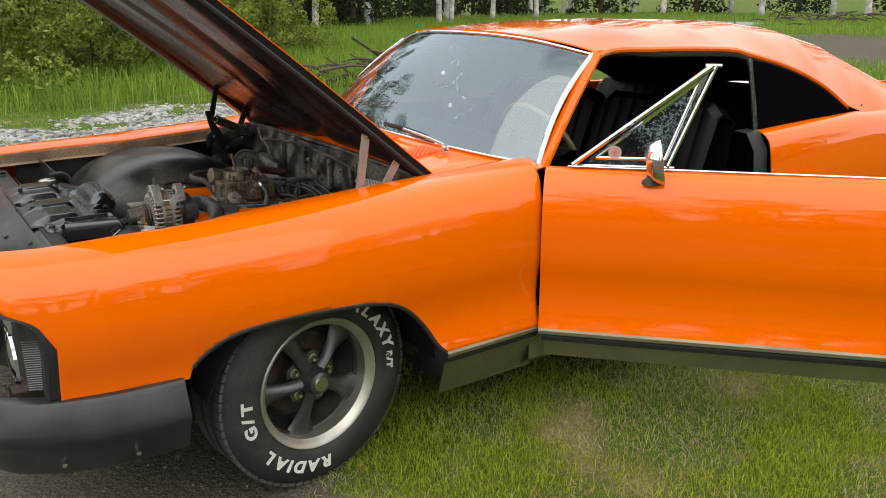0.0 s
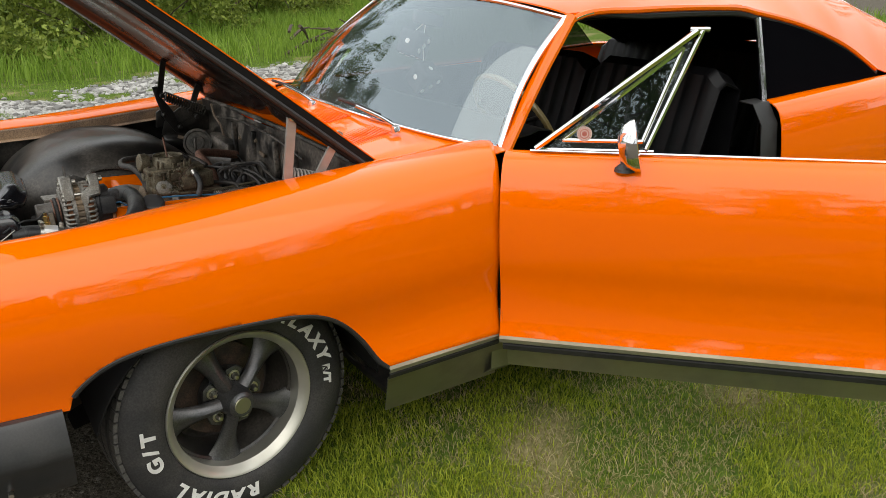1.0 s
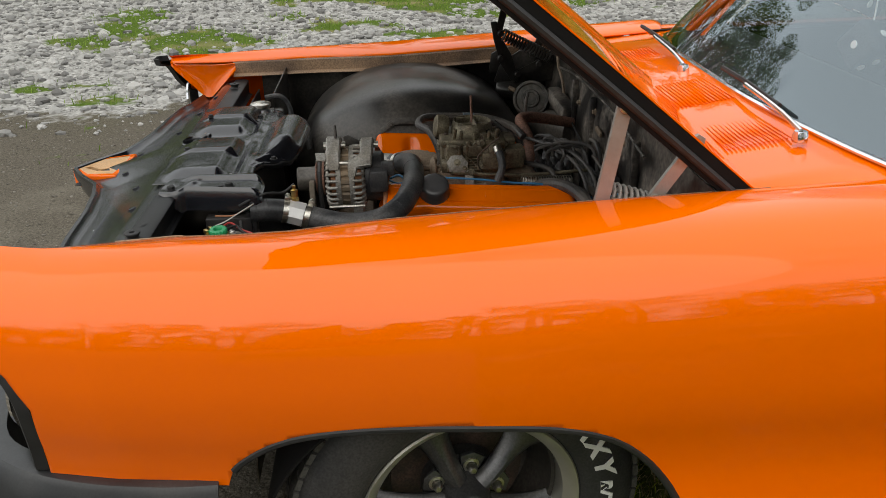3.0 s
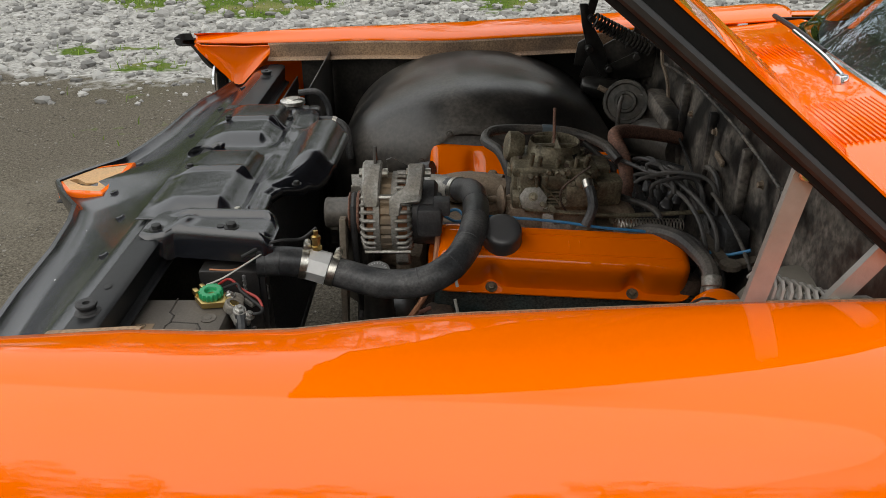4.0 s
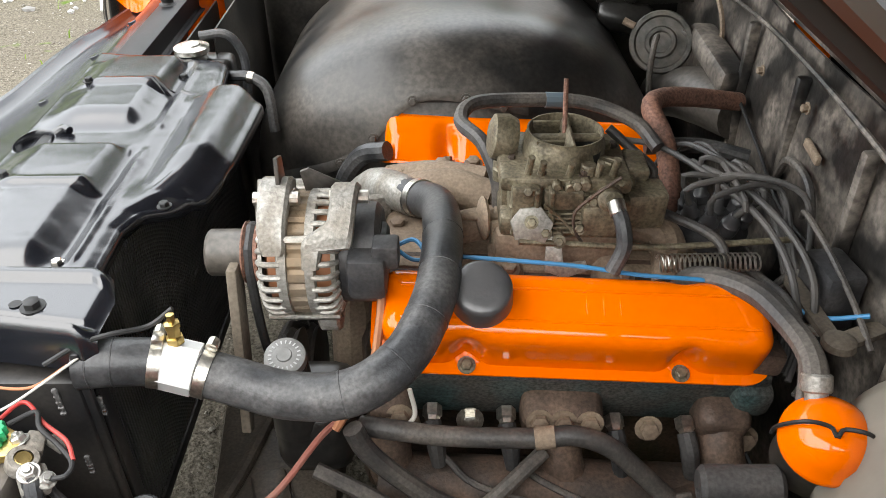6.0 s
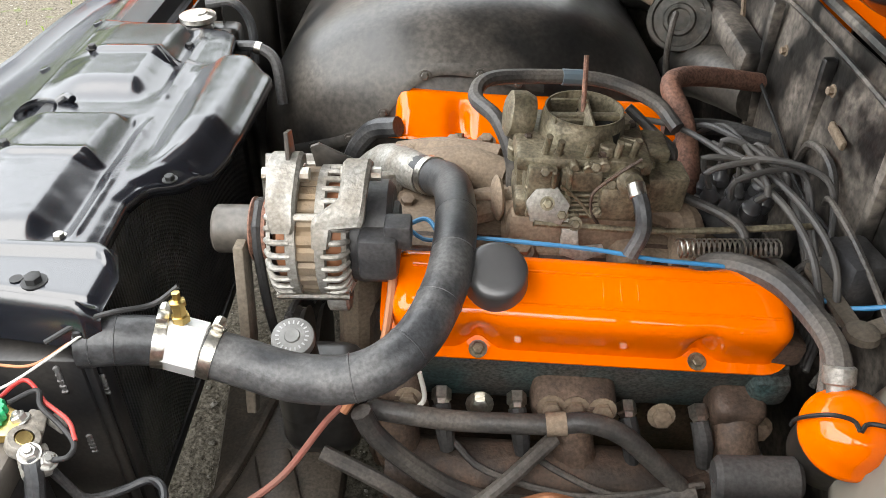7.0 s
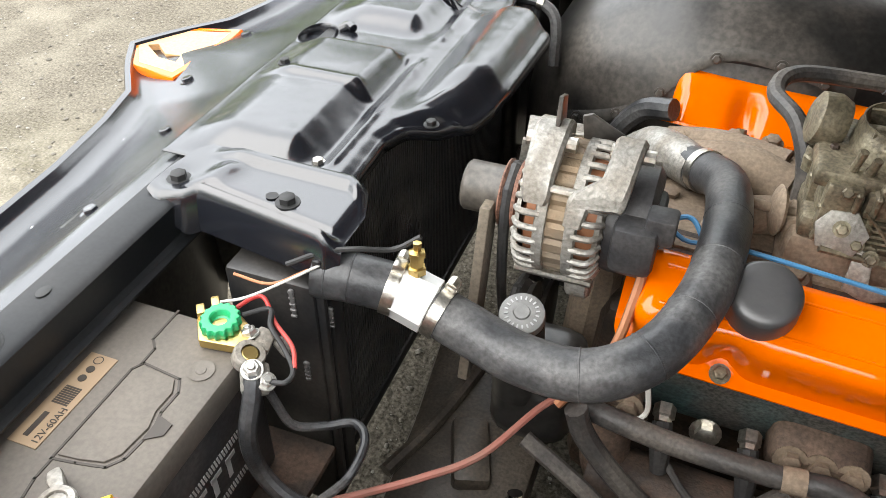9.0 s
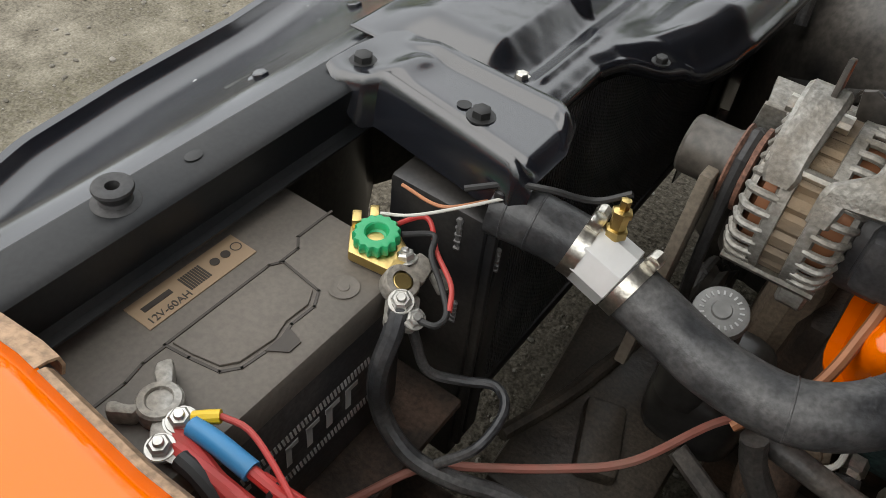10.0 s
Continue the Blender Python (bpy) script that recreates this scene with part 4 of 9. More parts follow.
# its wall towards the engine
rows = [[(-0.052 + 0.30 * u, 1.150 + 0.002 * math.sin(9 * u), z) for z in (0.30, 0.45, 0.575)] for u in np.linspace(-1, 1, 12)]
part("inner_fender_wall", sheet(B(), rows, 0.003), BAY_BLACK, CAR)
part("splash_apron", sheet(B(), [[(-0.46, y, z) for z in (0.84, 0.6, 0.3)] for y in (1.30, 1.45, 1.70)], 0.003), BAY_BLACK, CAR)
part("splash_apron", sheet(B(), [[(x, 1.71, z) for z in (0.86, 0.6, 0.3)] for x in (-0.55, 0.0, 0.5)], 0.003), BAY_BLACK, CAR)

# dusty inner fender over the near wheel, lower than the far one
rows = []
for y in [0.470 - 0.17 * t ** 1.6 for t in np.linspace(0, 1, 16)] + [0.27, 0.235]:
    k = max(0.02, (1 - (max(0.0, y - 0.30) / 0.17) ** 2.6) ** (1 / 2.6)) if y < 0.4699 else 0.02
    rows.append([(0.0 - 0.425 * k * math.copysign(abs(math.cos(a)) ** 0.9, math.cos(a)), y + 0.004 * wobble(math.cos(a), y, 2.5, 6.0), 0.285 + 0.392 * k * abs(math.sin(a)) ** 0.9) for a in np.linspace(0.0, math.pi, 44)])
part("inner_fender", sheet(B(), rows, 0.003), UNDERCOAT, CAR, "dusty brown inner fender")

# firewall with its ribs
rows = [[(0.445 + 0.02 * math.cos(y * 9) * 0.3 + 0.012 * smooth_step(z, 0.75, 0.9), y, z) for z in np.linspace(0.25, 0.905, 14)] for y in np.linspace(0.19, 1.70, 40)]
firewall = part("firewall", sheet(B(), rows, 0.004), FIREWALL, CAR, "grimy black firewall")
part("cowl_seal", tube(B(), [(0.465, y, 0.902 + 0.012 * math.sin(math.pi * (y - 0.2) / 1.48)) for y in np.linspace(0.24, 1.66, 16)], 0.009, 8), FIREWALL, firewall)
b = B()
for y in (0.62, 0.80, 1.02, 1.24):
    box(b, (0.02, 0.018, 0.34), pose(0.44, y, 0.70, 0, 0, 0), 0.006)
pieces("firewall_rib", b, FIREWALL, firewall)

# cowl between hood and windshield
def ws_base(y):
    return 0.70 + 0.165 * abs((y - 0.83) / 0.765) ** 2.6


def cowl_z(y):
    return 0.955 - 0.034 * abs((y - 0.86) / 0.8) ** 2


rows = []
for y in np.linspace(0.02, 1.70, 60):
    e, zb = ws_base(min(max(y, 0.065), 1.60)), cowl_z(y)
    x0 = 0.475 if 0.21 < y < 1.68 else 0.60
    rows.append([(x0 + (e - x0) * t, y, zb - 0.035 + 0.038 * t ** 0.8) for t in np.linspace(0, 1, 12)])
cowl = part("cowl_panel", sheet(B(), rows, 0.004), ORANGE, CAR, "glossy orange cowl panel")
b = B()
for y0 in (0.38, 0.66, 1.10):
    for k in range(15):
        x = 0.54 + 0.009 * k
        t = (x - 0.475) / (ws_base(y0 + 0.09) - 0.475)
        box(b, (0.004, 0.20, 0.004), pose(x + 0.01 * abs(y0 - 0.85), y0 + 0.09, cowl_z(y0 + 0.09) - 0.035 + 0.038 * t ** 0.8 + 0.001, 0, 0, 0), 0.001, 1)
pieces("cowl_louvre", b, ORANGE, cowl, "orange louvred air intake")

# windshield with its bright frame
WT = [(1.184, 0.142, 1.272), (1.10, 0.40, 1.318), (1.07, 0.77, 1.332), (1.10, 1.14, 1.318), (1.175, 1.395, 1.278)]
WB = [(0.872, 0.067, 0.918), (0.765, 0.22, 0.940), (0.70, 0.55, 0.955), (0.695, 0.84, 0.958), (0.72, 1.20, 0.953), (0.79, 1.50, 0.940), (0.895, 1.63, 0.925)]
top, bot = cr(WT, 40), cr(WB, 40)
rows = []
for t in np.linspace(0, 1, 24):
    rows.append([tuple((1 - t) * bot[i] + t * top[i] + np.array((-0.05, 0, 0.03)) * math.sin(math.pi * t) * 0.55) for i in range(40)])
ws = part("windshield", sheet(B(), rows), SCREEN, CAR, "tinted curved windshield")
ws.visible_shadow = False
b = B()
for seq, r in (([rows[0][i] for i in range(40)], 0.009), ([rows[k][39] for k in range(24)], 0.013), ([rows[23][i] for i in range(40)], 0.011), ([rows[k][0] for k in range(24)], 0.014)):
    tube(b, seq, r, 8, n=50, flat=0.7)
part("windshield_trim", b, CHROME, CAR, "bright windshield moulding")
# wipers
for y0, y1, x0 in ((0.342, 0.72, 0.672), (0.95, 1.33, 0.655)):
    b = B()
    lathe(b, [(0, 0.022), (0.012, 0.021), (0.015, 0.012), (0.015, 0.0), (0, 0)], pose(x0, y0, 0.945), 16)
    tube(b, [(x0, y0, 0.965), (x0 + 0.01, y0 + 0.12, 0.975), (x0 + 0.015, y0 + 0.30, 0.985)], 0.0055, 8)
    w = part("wiper", b, CHROME, CAR, "bright wiper arm")
    part("wiper_blade", tube(B(), [(x0 + 0.02, y0 + 0.14, 0.978), (x0 + 0.02, y0 + 0.30, 0.988), (x0 + 0.03, y0 + 0.47, 0.986)], 0.006, 6), SEAL_AND_SHADE, w)

# roof, falling to the deck behind
def rail(x):
    """Near edge of the roof: y and z."""
    y = float(np.interp(x, [1.0, 1.184, 1.6, 2.1, 2.5, 2.8, 3.1, 3.4], [0.15, 0.142, 0.115, 0.10, 0.08, 0.05, 0.03, 0.04]))
    z = float(np.interp(x, [1.07, 1.184, 1.5, 1.9, 2.05, 2.32, 2.573, 2.80, 2.95, 3.65], [1.275, 1.280, 1.283, 1.268, 1.243, 1.180, 1.090, 0.967, 0.925, 0.915]))
    return y, z


rows = []
for x in np.linspace(0, 1, 60):
    row = []
    for j, v in enumerate(np.linspace(0, 1, 41)):
        front = float(np.interp(v, np.linspace(0, 1, 40), top[:, 0])) + 0.006
        xx = front + x * (3.68 - front)
        ya, za = rail(xx)
        yb = 1.54 - ya + 0.0
        zc = float(np.interp(xx, [1.0, 1.2, 1.5, 1.9, 2.33, 2.6, 2.9, 3.27, 3.68], [1.332, 1.350, 1.364, 1.366, 1.355, 1.325, 1.26, 1.115, 0.94]))
        d = abs(v - 0.5) * 2
        z = za + (max(zc, za + 0.005) - za) * (1 - d ** float(np.interp(xx, [1.8, 2.6], [2.6, 5.0])))
        row.append((xx, ya + v * (yb - ya), z))
    rows.append(row)
part("roof", sheet(B(), rows, 0.005), ORANGE, CAR, "glossy orange roof")
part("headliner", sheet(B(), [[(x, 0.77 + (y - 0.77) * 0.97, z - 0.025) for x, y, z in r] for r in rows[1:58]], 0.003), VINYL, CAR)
# side rail, weather strip and gutter
for off, r_, m_, nm in ((0.0, 0.012, ORANGE, "roof_rail"), (-0.012, 0.006, CHROME, "drip_rail"), (0.018, 0.014, SEAL_AND_SHADE, "weatherstrip")):
    for fl in (lambda y: y, lambda y: 1.54 - y):
        pts = [(0.872 + 0.02, 0.062 + off * 0.5, 0.915), (1.03, 0.10 + off * 0.5, 1.10), (1.184 + 0.03, 0.138 + off * 0.5, 1.266)] + [(x, rail(x)[0] - 0.004 + off * 0.4, rail(x)[1] - (0.004 if off <= 0 else 0.022)) for x in (1.5, 1.9, 2.05, 2.32, 2.573, 2.78)]
        part(nm, tube(B(), [(x + (0.012 if off > 0 else 0), fl(y), z) for x, y, z in pts], r_, 8, n=60), m_, CAR)
for inner in ((1.03, 1.10, 1.40), (1.20, 1.245, 1.36), (1.5, 1.265, 1.385), (1.95, 1.235, 1.40), (2.4, 1.14, 1.42), (2.85, 0.96, 1.46)),:
    part("roof_trim", tube(B(), [(x, y, z) for x, z, y in inner], 0.034, 10, n=40), VINYL, CAR, "black headlining edge")
# front pillar skin
part("front_pillar", tube(B(), [(0.888, 0.06, 0.905), (1.04, 0.095, 1.10), (1.20, 0.136, 1.272)], 0.024, 10, flat=0.8), ORANGE, CAR)
part("front_pillar", tube(B(), [(0.90, 1.62, 0.905), (1.04, 1.50, 1.10), (1.19, 1.40, 1.272)], 0.024, 10, flat=0.8), ORANGE, CAR)

# rear quarters, deck and the closed far side
def quarter(x0, x1, flip, n=50):
    rows_ = []
    for x in np.linspace(x0, x1, n):
        o = float(np.interp(x, [0.77, 2.0, 2.6, 3.2, 4.0, 4.5], [0.0, -0.012, -0.02, -0.02, 0.01, 0.06]))
        zt = float(np.interp(x, [0.77, 1.9, 2.1, 2.45, 2.8, 3.1, 4.5], [0.918, 0.925, 0.928, 0.940, 0.946, 0.932, 0.915]))
        ytop = float(np.interp(x, [0.77, 2.0, 2.6, 3.2, 4.5], [0.06, 0.05, 0.03, 0.06, 0.12]))
        zl = 0.386
        if 2.70 < x < 3.44:
            zl = 0.386 + 0.22 * math.sqrt(max(0, 1 - ((x - 3.07) / 0.37) ** 2))
        prof = cr([(ytop, zt), (0.02 + o, zt + 0.004), (-0.025 + o, zt - 0.018), (-0.05 + o, zt - 0.07), (-0.066 + o, 0.74), (-0.066 + o, 0.63), (-0.055 + o, 0.56), (-0.055 + o, 0.48), (-0.075 + o, 0.386)], 30)
        rows_.append([(x, flip(y if z > zl else float(np.interp(zl, prof[::-1, 1], prof[::-1, 0]))), max(z, zl)) for y, z in prof])
    return sheet(B(), rows_, 0.004)


farq = lambda y: 1.80 - y
q = part("rear_quarter", quarter(2.045, 4.5, near), ORANGE, CAR, "glossy orange rear quarter panel")
part("rear_quarter", quarter(2.045, 4.5, farq), ORANGE, CAR)
part("closed_door", quarter(0.775, 2.04, farq, 20), ORANGE, CAR, "closed orange passenger door")
part("jamb", sheet(B(), [[(2.045 - 0.09 * t, near(y), z) for y, z in ((-0.06, 0.40), (-0.05, 0.56), (-0.06, 0.70), (-0.045, 0.86), (0.0, 0.93), (0.06, 0.935))] for t in (0, 0.3, 0.6, 1.0)], 0.004), SEAL_AND_SHADE, CAR, "dark door jamb")
part("deck", sheet(B(), [[(x, y, 0.945 - 0.02 * abs(y - 0.9) / 0.85 - 0.03 * (x - 3.3) / 1.2) for y in np.linspace(0.05, 1.75, 20)] for x in np.linspace(3.3, 4.5, 12)], 0.004), ORANGE, CAR)
part("rear_panel", sheet(B(), [[(4.5 + dx, y, z) for dx, z in ((0, 0.93), (0.03, 0.75), (0.02, 0.5), (-0.02, 0.36))] for y in np.linspace(0.03, 1.76, 16)], 0.005), ORANGE, CAR)
# sill below the opening
part("sill", sheet(B(), [[(x, y, z) for y, z in ((0.10, 0.37), (-0.035, 0.372), (-0.05, 0.36), (-0.045, 0.25), (0.02, 0.20))] for x in (0.76, 1.4, 2.05)], 0.004), TRIM, CAR, "ribbed aluminium sill")
part("underbody", sheet(B(), [[(x, y, 0.21) for y in (0.02, 0.94, 1.78)] for x in (0.45, 2.5, 4.4)], 0.02), BAY_BLACK, CAR)
# quarter window: an opaque sheet, the cabin's darkness painted into its black
def qw_y(x, z):
    t = (z - 0.93) / 0.33
    return 0.03 + 0.07 * t


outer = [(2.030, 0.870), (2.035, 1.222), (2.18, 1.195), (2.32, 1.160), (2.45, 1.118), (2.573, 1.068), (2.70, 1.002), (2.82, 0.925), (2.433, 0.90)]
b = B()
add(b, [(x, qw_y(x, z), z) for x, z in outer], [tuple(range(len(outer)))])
QUARTER_BLACK = mat("opaque_black_window", (0.003, 0.003, 0.004), 0.05, second=(0.004, 0.004, 0.005), scale=3, rough_var=0, spec=0.0)
part("quarter_window", b, QUARTER_BLACK, CAR, "opaque black quarter window painting the dark cabin behind")
b = B()
tube(b, [(2.045, qw_y(0, 0.88) - 0.008, 0.86), (2.045, qw_y(0, 1.0) - 0.008, 1.0), (2.040, qw_y(0, 1.22) - 0.008, 1.222)], 0.012, 8)
part("quarter_window_frame", b, CHROME, CAR, "bright window channel")
b = B()
tube(b, [(2.06, 0.02, 0.915), (2.2, 0.014, 0.925), (2.45, 0.012, 0.938), (2.80, 0.012, 0.944)], 0.005, 8)
part("belt_trim", b, SEAL_AND_SHADE, CAR)
# far side glass
b = B()
fwp = [(1.0, 1.58, 0.93), (1.23, 1.40, 1.25), (1.93, 1.42, 1.25), (2.30, 1.44, 1.19), (2.6, 1.55, 0.97)]
add(b, fwp + [(x, y + 0.004, z) for x, y, z in fwp], [(0, 1, 2, 3, 4), (9, 8, 7, 6, 5)] + [(i, (i + 1) % 5, 5 + (i + 1) % 5, 5 + i) for i in range(5)])
bmesh.ops.recalc_face_normals(b, faces=b.faces[:])
part("far_window", b, TINTED, CAR, "dark tinted side window")

# open driver's door
DA = 47.0
DM = pose(0.752, -0.098, 0, 0, 0, -DA) @ Matrix.Translation((-0.778, 0.074, 0))


def door_pt(x, y, z):
    return tuple(DM @ Vector((x, y, z)))


def door_rows(x0, x1, inset=0.0, n=40):
    out = []
    for x in np.linspace(x0, x1, n):
        zt = float(np.interp(x, [0.77, 2.1], [0.928, 0.935]))
        prof = cr([(0.065, zt), (0.03, zt + 0.004), (-0.01, zt - 0.010), (-0.04, zt - 0.05), (-0.062, zt - 0.12), (-0.069, 0.72), (-0.067, 0.63), (-0.055, 0.56), (-0.052, 0.49), (-0.06, 0.43), (-0.074, 0.386)], 40)
        out.append([door_pt(x, y + inset, z) for y, z in prof])
    return out


door = part("door", sheet(B(), door_rows(0.778, 2.04), 0.004), ORANGE, CAR, "open orange driver's door")
# inner panel and edges
b = B()
sheet(b, [[door_pt(x, y, z) for y, z in ((0.066, 0.925), (0.075, 0.85), (0.07, 0.6), (0.06, 0.40), (0.0, 0.375), (-0.07, 0.383))] for x in (0.79, 1.4, 2.03)], 0.004)
for x in (0.784, 2.036):
    add(b, [door_pt(x, y, z) for y, z in ((0.06, 0.92), (0.0, 0.915), (-0.06, 0.80), (-0.06, 0.63), (-0.048, 0.50), (-0.068, 0.39), (0.06, 0.39))], [(0, 1, 2, 3, 4, 5, 6)])
part("door_inner", b, VINYL, door, "black door trim panel")
part("door_strip", sheet(B(), [[door_pt(x, y, z) for y, z in ((-0.078, 0.394), (-0.088, 0.388), (-0.088, 0.377), (-0.078, 0.371))] for x in (0.78, 1.2, 1.6, 2.035)], 0.003), TRIM, door, "bright lower trim strip")
part("door_strip_black", sheet(B(), [[door_pt(x, y, z) for y, z in ((-0.077, 0.371), (-0.083, 0.366), (-0.079, 0.350), (-0.07, 0.346))] for x in (0.79, 1.2, 1.6, 2.035)], 0.003), SEAL_AND_SHADE, door)
ribs = [(-0.071 + 0.02 * u + 0.0012 * (k % 2), 0.347 - 0.062 * u) for k, u in enumerate(np.linspace(0, 1, 11))]
part("door_rocker", sheet(B(), [[door_pt(x, y, z) for y, z in ribs] for x in (0.80, 1.2, 1.6, 2.03)], 0.003), TRIM, door, "ribbed aluminium rocker trim")
part("belt_strip", tube(B(), [door_pt(x, 0.02, 0.938) for x in (0.85, 1.4, 2.03)], 0.004, 8), CHROME, door, "bright belt moulding")
# vent window
VA, VB, VC = (0.895, 0.035, 0.945), (1.170, 0.035, 0.948), (1.285, 0.105, 1.258)
b = B()
tri_ = [Vector(q_) for q_ in (VA, VB, VC)]
add(b, [door_pt(q_.x, q_.y + d_, q_.z) for d_ in (0, 0.004) for q_ in tri_], [(0, 1, 2), (5, 4, 3), (0, 3, 4, 1), (1, 4, 5, 2), (2, 5, 3, 0)])
bmesh.ops.recalc_face_normals(b, faces=b.faces[:])
vw = part("vent_glass", b, GLASS, door, "clear triangular vent glass")
vw.visible_shadow = False
b = B()
tube(b, [door_pt(VA[0] - 0.03, VA[1], VA[2] - 0.005), door_pt(*VC)], 0.021, 8, n=12, flat=0.5)
tube(b, [door_pt(VC[0] - 0.02, VC[1], VC[2] + 0.004), door_pt(VC[0] + 0.03, VC[1], VC[2] + 0.004)], 0.012, 8, n=6, flat=0.6)
tube(b, [door_pt(*VB), door_pt(VC[0] + 0.012, VC[1], VC[2])], 0.013, 8, n=12, flat=0.6)
tube(b, [door_pt(VA[0] - 0.03, VA[1], VA[2] - 0.006), door_pt(VB[0] + 0.02, VB[1], VB[2] - 0.006)], 0.011, 8, n=12, flat=0.6)
part("vent_frame", b, CHROME, door, "bright vent window frame")
b = B()
inset = [tuple(0.80 * np.array(p) + 0.20 * (np.array(VA) + np.array(VB) + np.array(VC)) / 3) for p in (VA, VB, VC)]
for i in range(3):
    tube(b, [door_pt(*inset[i]), door_pt(*inset[(i + 1) % 3])], 0.006, 6, n=6)
bk = B()
add(bk, [door_pt(p[0], p[1] + 0.001, p[2]) for p in (VA, VB, VC)] + [door_pt(p[0], p[1] + 0.001, p[2]) for p in inset], [(0, 1, 4, 3), (1, 2, 5, 4), (2, 0, 3, 5)])
surround = part("vent_surround", bk, SEAL_AND_SHADE, door, "black vent window surround")
surround.modifiers.new("thickness", "SOLIDIFY").thickness = 0.008
part("vent_seal", b, CHROME, door, "bright inner glass frame")
b = B()
c_ = Vector(door_pt(1.0, 0.044, 0.985))
nrm = (DM.to_3x3() @ Vector((0, -1, 0.2))).normalized()
at_ = axis(c_ + nrm * 0.006, c_ + nrm * 0.1)
lathe(b, [(0, 0.0006), (0.021, 0.0006), (0.021, 0)], at_, 24)
disc = part("round_sticker", b, mat("pale_sticker", (0.58, 0.50, 0.44), 0.5, second=(0.50, 0.42, 0.37), scale=60), door, "round red and white sticker")
b = B()
lathe(b, [(0, 0.0012), (0.0075, 0.0012), (0.0075, 0.0004)], at_, 20)
lathe(b, [(0.0105, 0.0012), (0.0140, 0.0012), (0.0140, 0.0004)], at_, 24)
for k in range(22):
    a = 2 * math.pi * k / 22
    join(b, box(B(), (0.0022, 0.0038, 0.0012)), at_ @ pose(0.0176 * math.cos(a), 0.0176 * math.sin(a), 0.0006, 0, 0, math.degrees(a) + 90))
part("sticker_print", b, REDLABEL, disc, "red printed rings")
# outside mirror
b = B()
mb = DM @ pose(1.118, -0.022, 0.900)
join(b, lathe(B(), [(0, 0), (0.03, 0), (0.028, 0.008), (0.014, 0.02), (0.011, 0.05), (0.012, 0.07), (0, 0.07)], None, 18), mb)
mirror_stand = part("mirror_stand", b, PLASTIC, door, "dark mirror stalk")
b = B()
lathe(b, [(0, -0.028), (0.02, -0.026), (0.036, -0.012), (0.042, 0.006), (0.043, 0.016), (0.038, 0.018), (0, 0.016)], DM @ pose(1.130, -0.040, 0.972, 0, 80, 0) @ Matrix.Diagonal((1.7, 1.05, 1.2, 1)), 28)
part("mirror_head", b, CHROME, door, "chrome door mirror")

# ---- engine bay: engine ----
def drop_z(x):
    """The engine sits a little lower at its back."""
    return -0.06 * (x + 0.04)


ENG = thing("engine", (0.08, 0.934, 0.25), "V8 engine with orange valve covers, greasy and dusty", "engine")
b = B()
box(b, (0.56, 0.30, 0.34), pose(0.09, 0.934, 0.42, 0, 3, 0), 0.03)
box(b, (0.50, 0.16, 0.18), pose(0.10, 0.80, 0.585, 25, 3, 0), 0.012)
box(b, (0.50, 0.16, 0.18), pose(0.08, 1.068, 0.585, -25, 3, 0), 0.012)
pieces("engine_block", b, IRON, ENG, "greasy cast-iron block")
# near cylinder head with flaking blue-green paint
b = B()
box(b, (0.49, 0.075, 0.12), pose(0.10, 0.735, 0.582, 18, 3, 0), 0.010)
box(b, (0.05, 0.05, 0.05), pose(0.325, 0.70, 0.578, 10, 3, 0), 0.012)
head = part("cylinder_head", b, TEAL, ENG, "flaking blue-green cylinder head")
for x, z in ((-0.08, 0.566), (0.014, 0.560), (0.153, 0.546), (0.244, 0.541)):
    b = B()
    lathe(b, [(0, 0.012), (0.009, 0.012), (0.010, 0.006), (0.0125, 0.004), (0.0125, -0.01), (0, -0.01)], axis((x, 0.676, z), (x, 0.61, z - 0.02)), 6)
    plug = part("spark_plug", b, STEEL, head)
    b = B()
    tube(b, [(x, 0.668, z - 0.004), (x + 0.004, 0.650, z - 0.022), (x + 0.008, 0.640, z - 0.055)], 0.011, 10, radii=[0.0115, 0.0125, 0.0095])
    part("plug_boot", b, RUBBER, head)
for x, z, r in ((-0.032, 0.550, 0.012), (0.199, 0.533, 0.012), (0.325, 0.512, 0.013), (-0.115, 0.545, 0.013)):
    part("head_bolt", hexbolt(B(), (x, 0.680, z), (0, -0.95, 0.3), r, 0.012), STEEL if r == 0.012 and x < 0 else MANIFOLD, head)
# exhaust manifold
b = B()
for x, w in ((-0.135, 0.06), (0.085, 0.105), (0.292, 0.07)):
    box(b, (w, 0.055, 0.060), pose(x, 0.690, 0.562 + drop_z(x), 20, 3, 0), 0.018, 3)
    tube(b, [(x, 0.68, 0.55 + drop_z(x)), (x, 0.655, 0.50), (x + 0.02, 0.64, 0.455)], 0.03, 12, radii=[0.028, 0.03, 0.028])
ports = b
b = tube(B(), [(-0.15, 0.645, 0.47), (0.08, 0.64, 0.46), (0.30, 0.645, 0.44)], 0.042, 12)
em = part("exhaust_manifold", b, IRON, ENG, "rusty brown exhaust manifold")
pieces("exhaust_port", ports, EXHAUST, em)
for x in (0.055, 0.085, 0.118, -0.12):
    part("manifold_bolt", hexbolt(B(), (x, 0.661, 0.572 + drop_z(x)), (0, -1, 0.25), 0.012, 0.011), MANIFOLD, em)
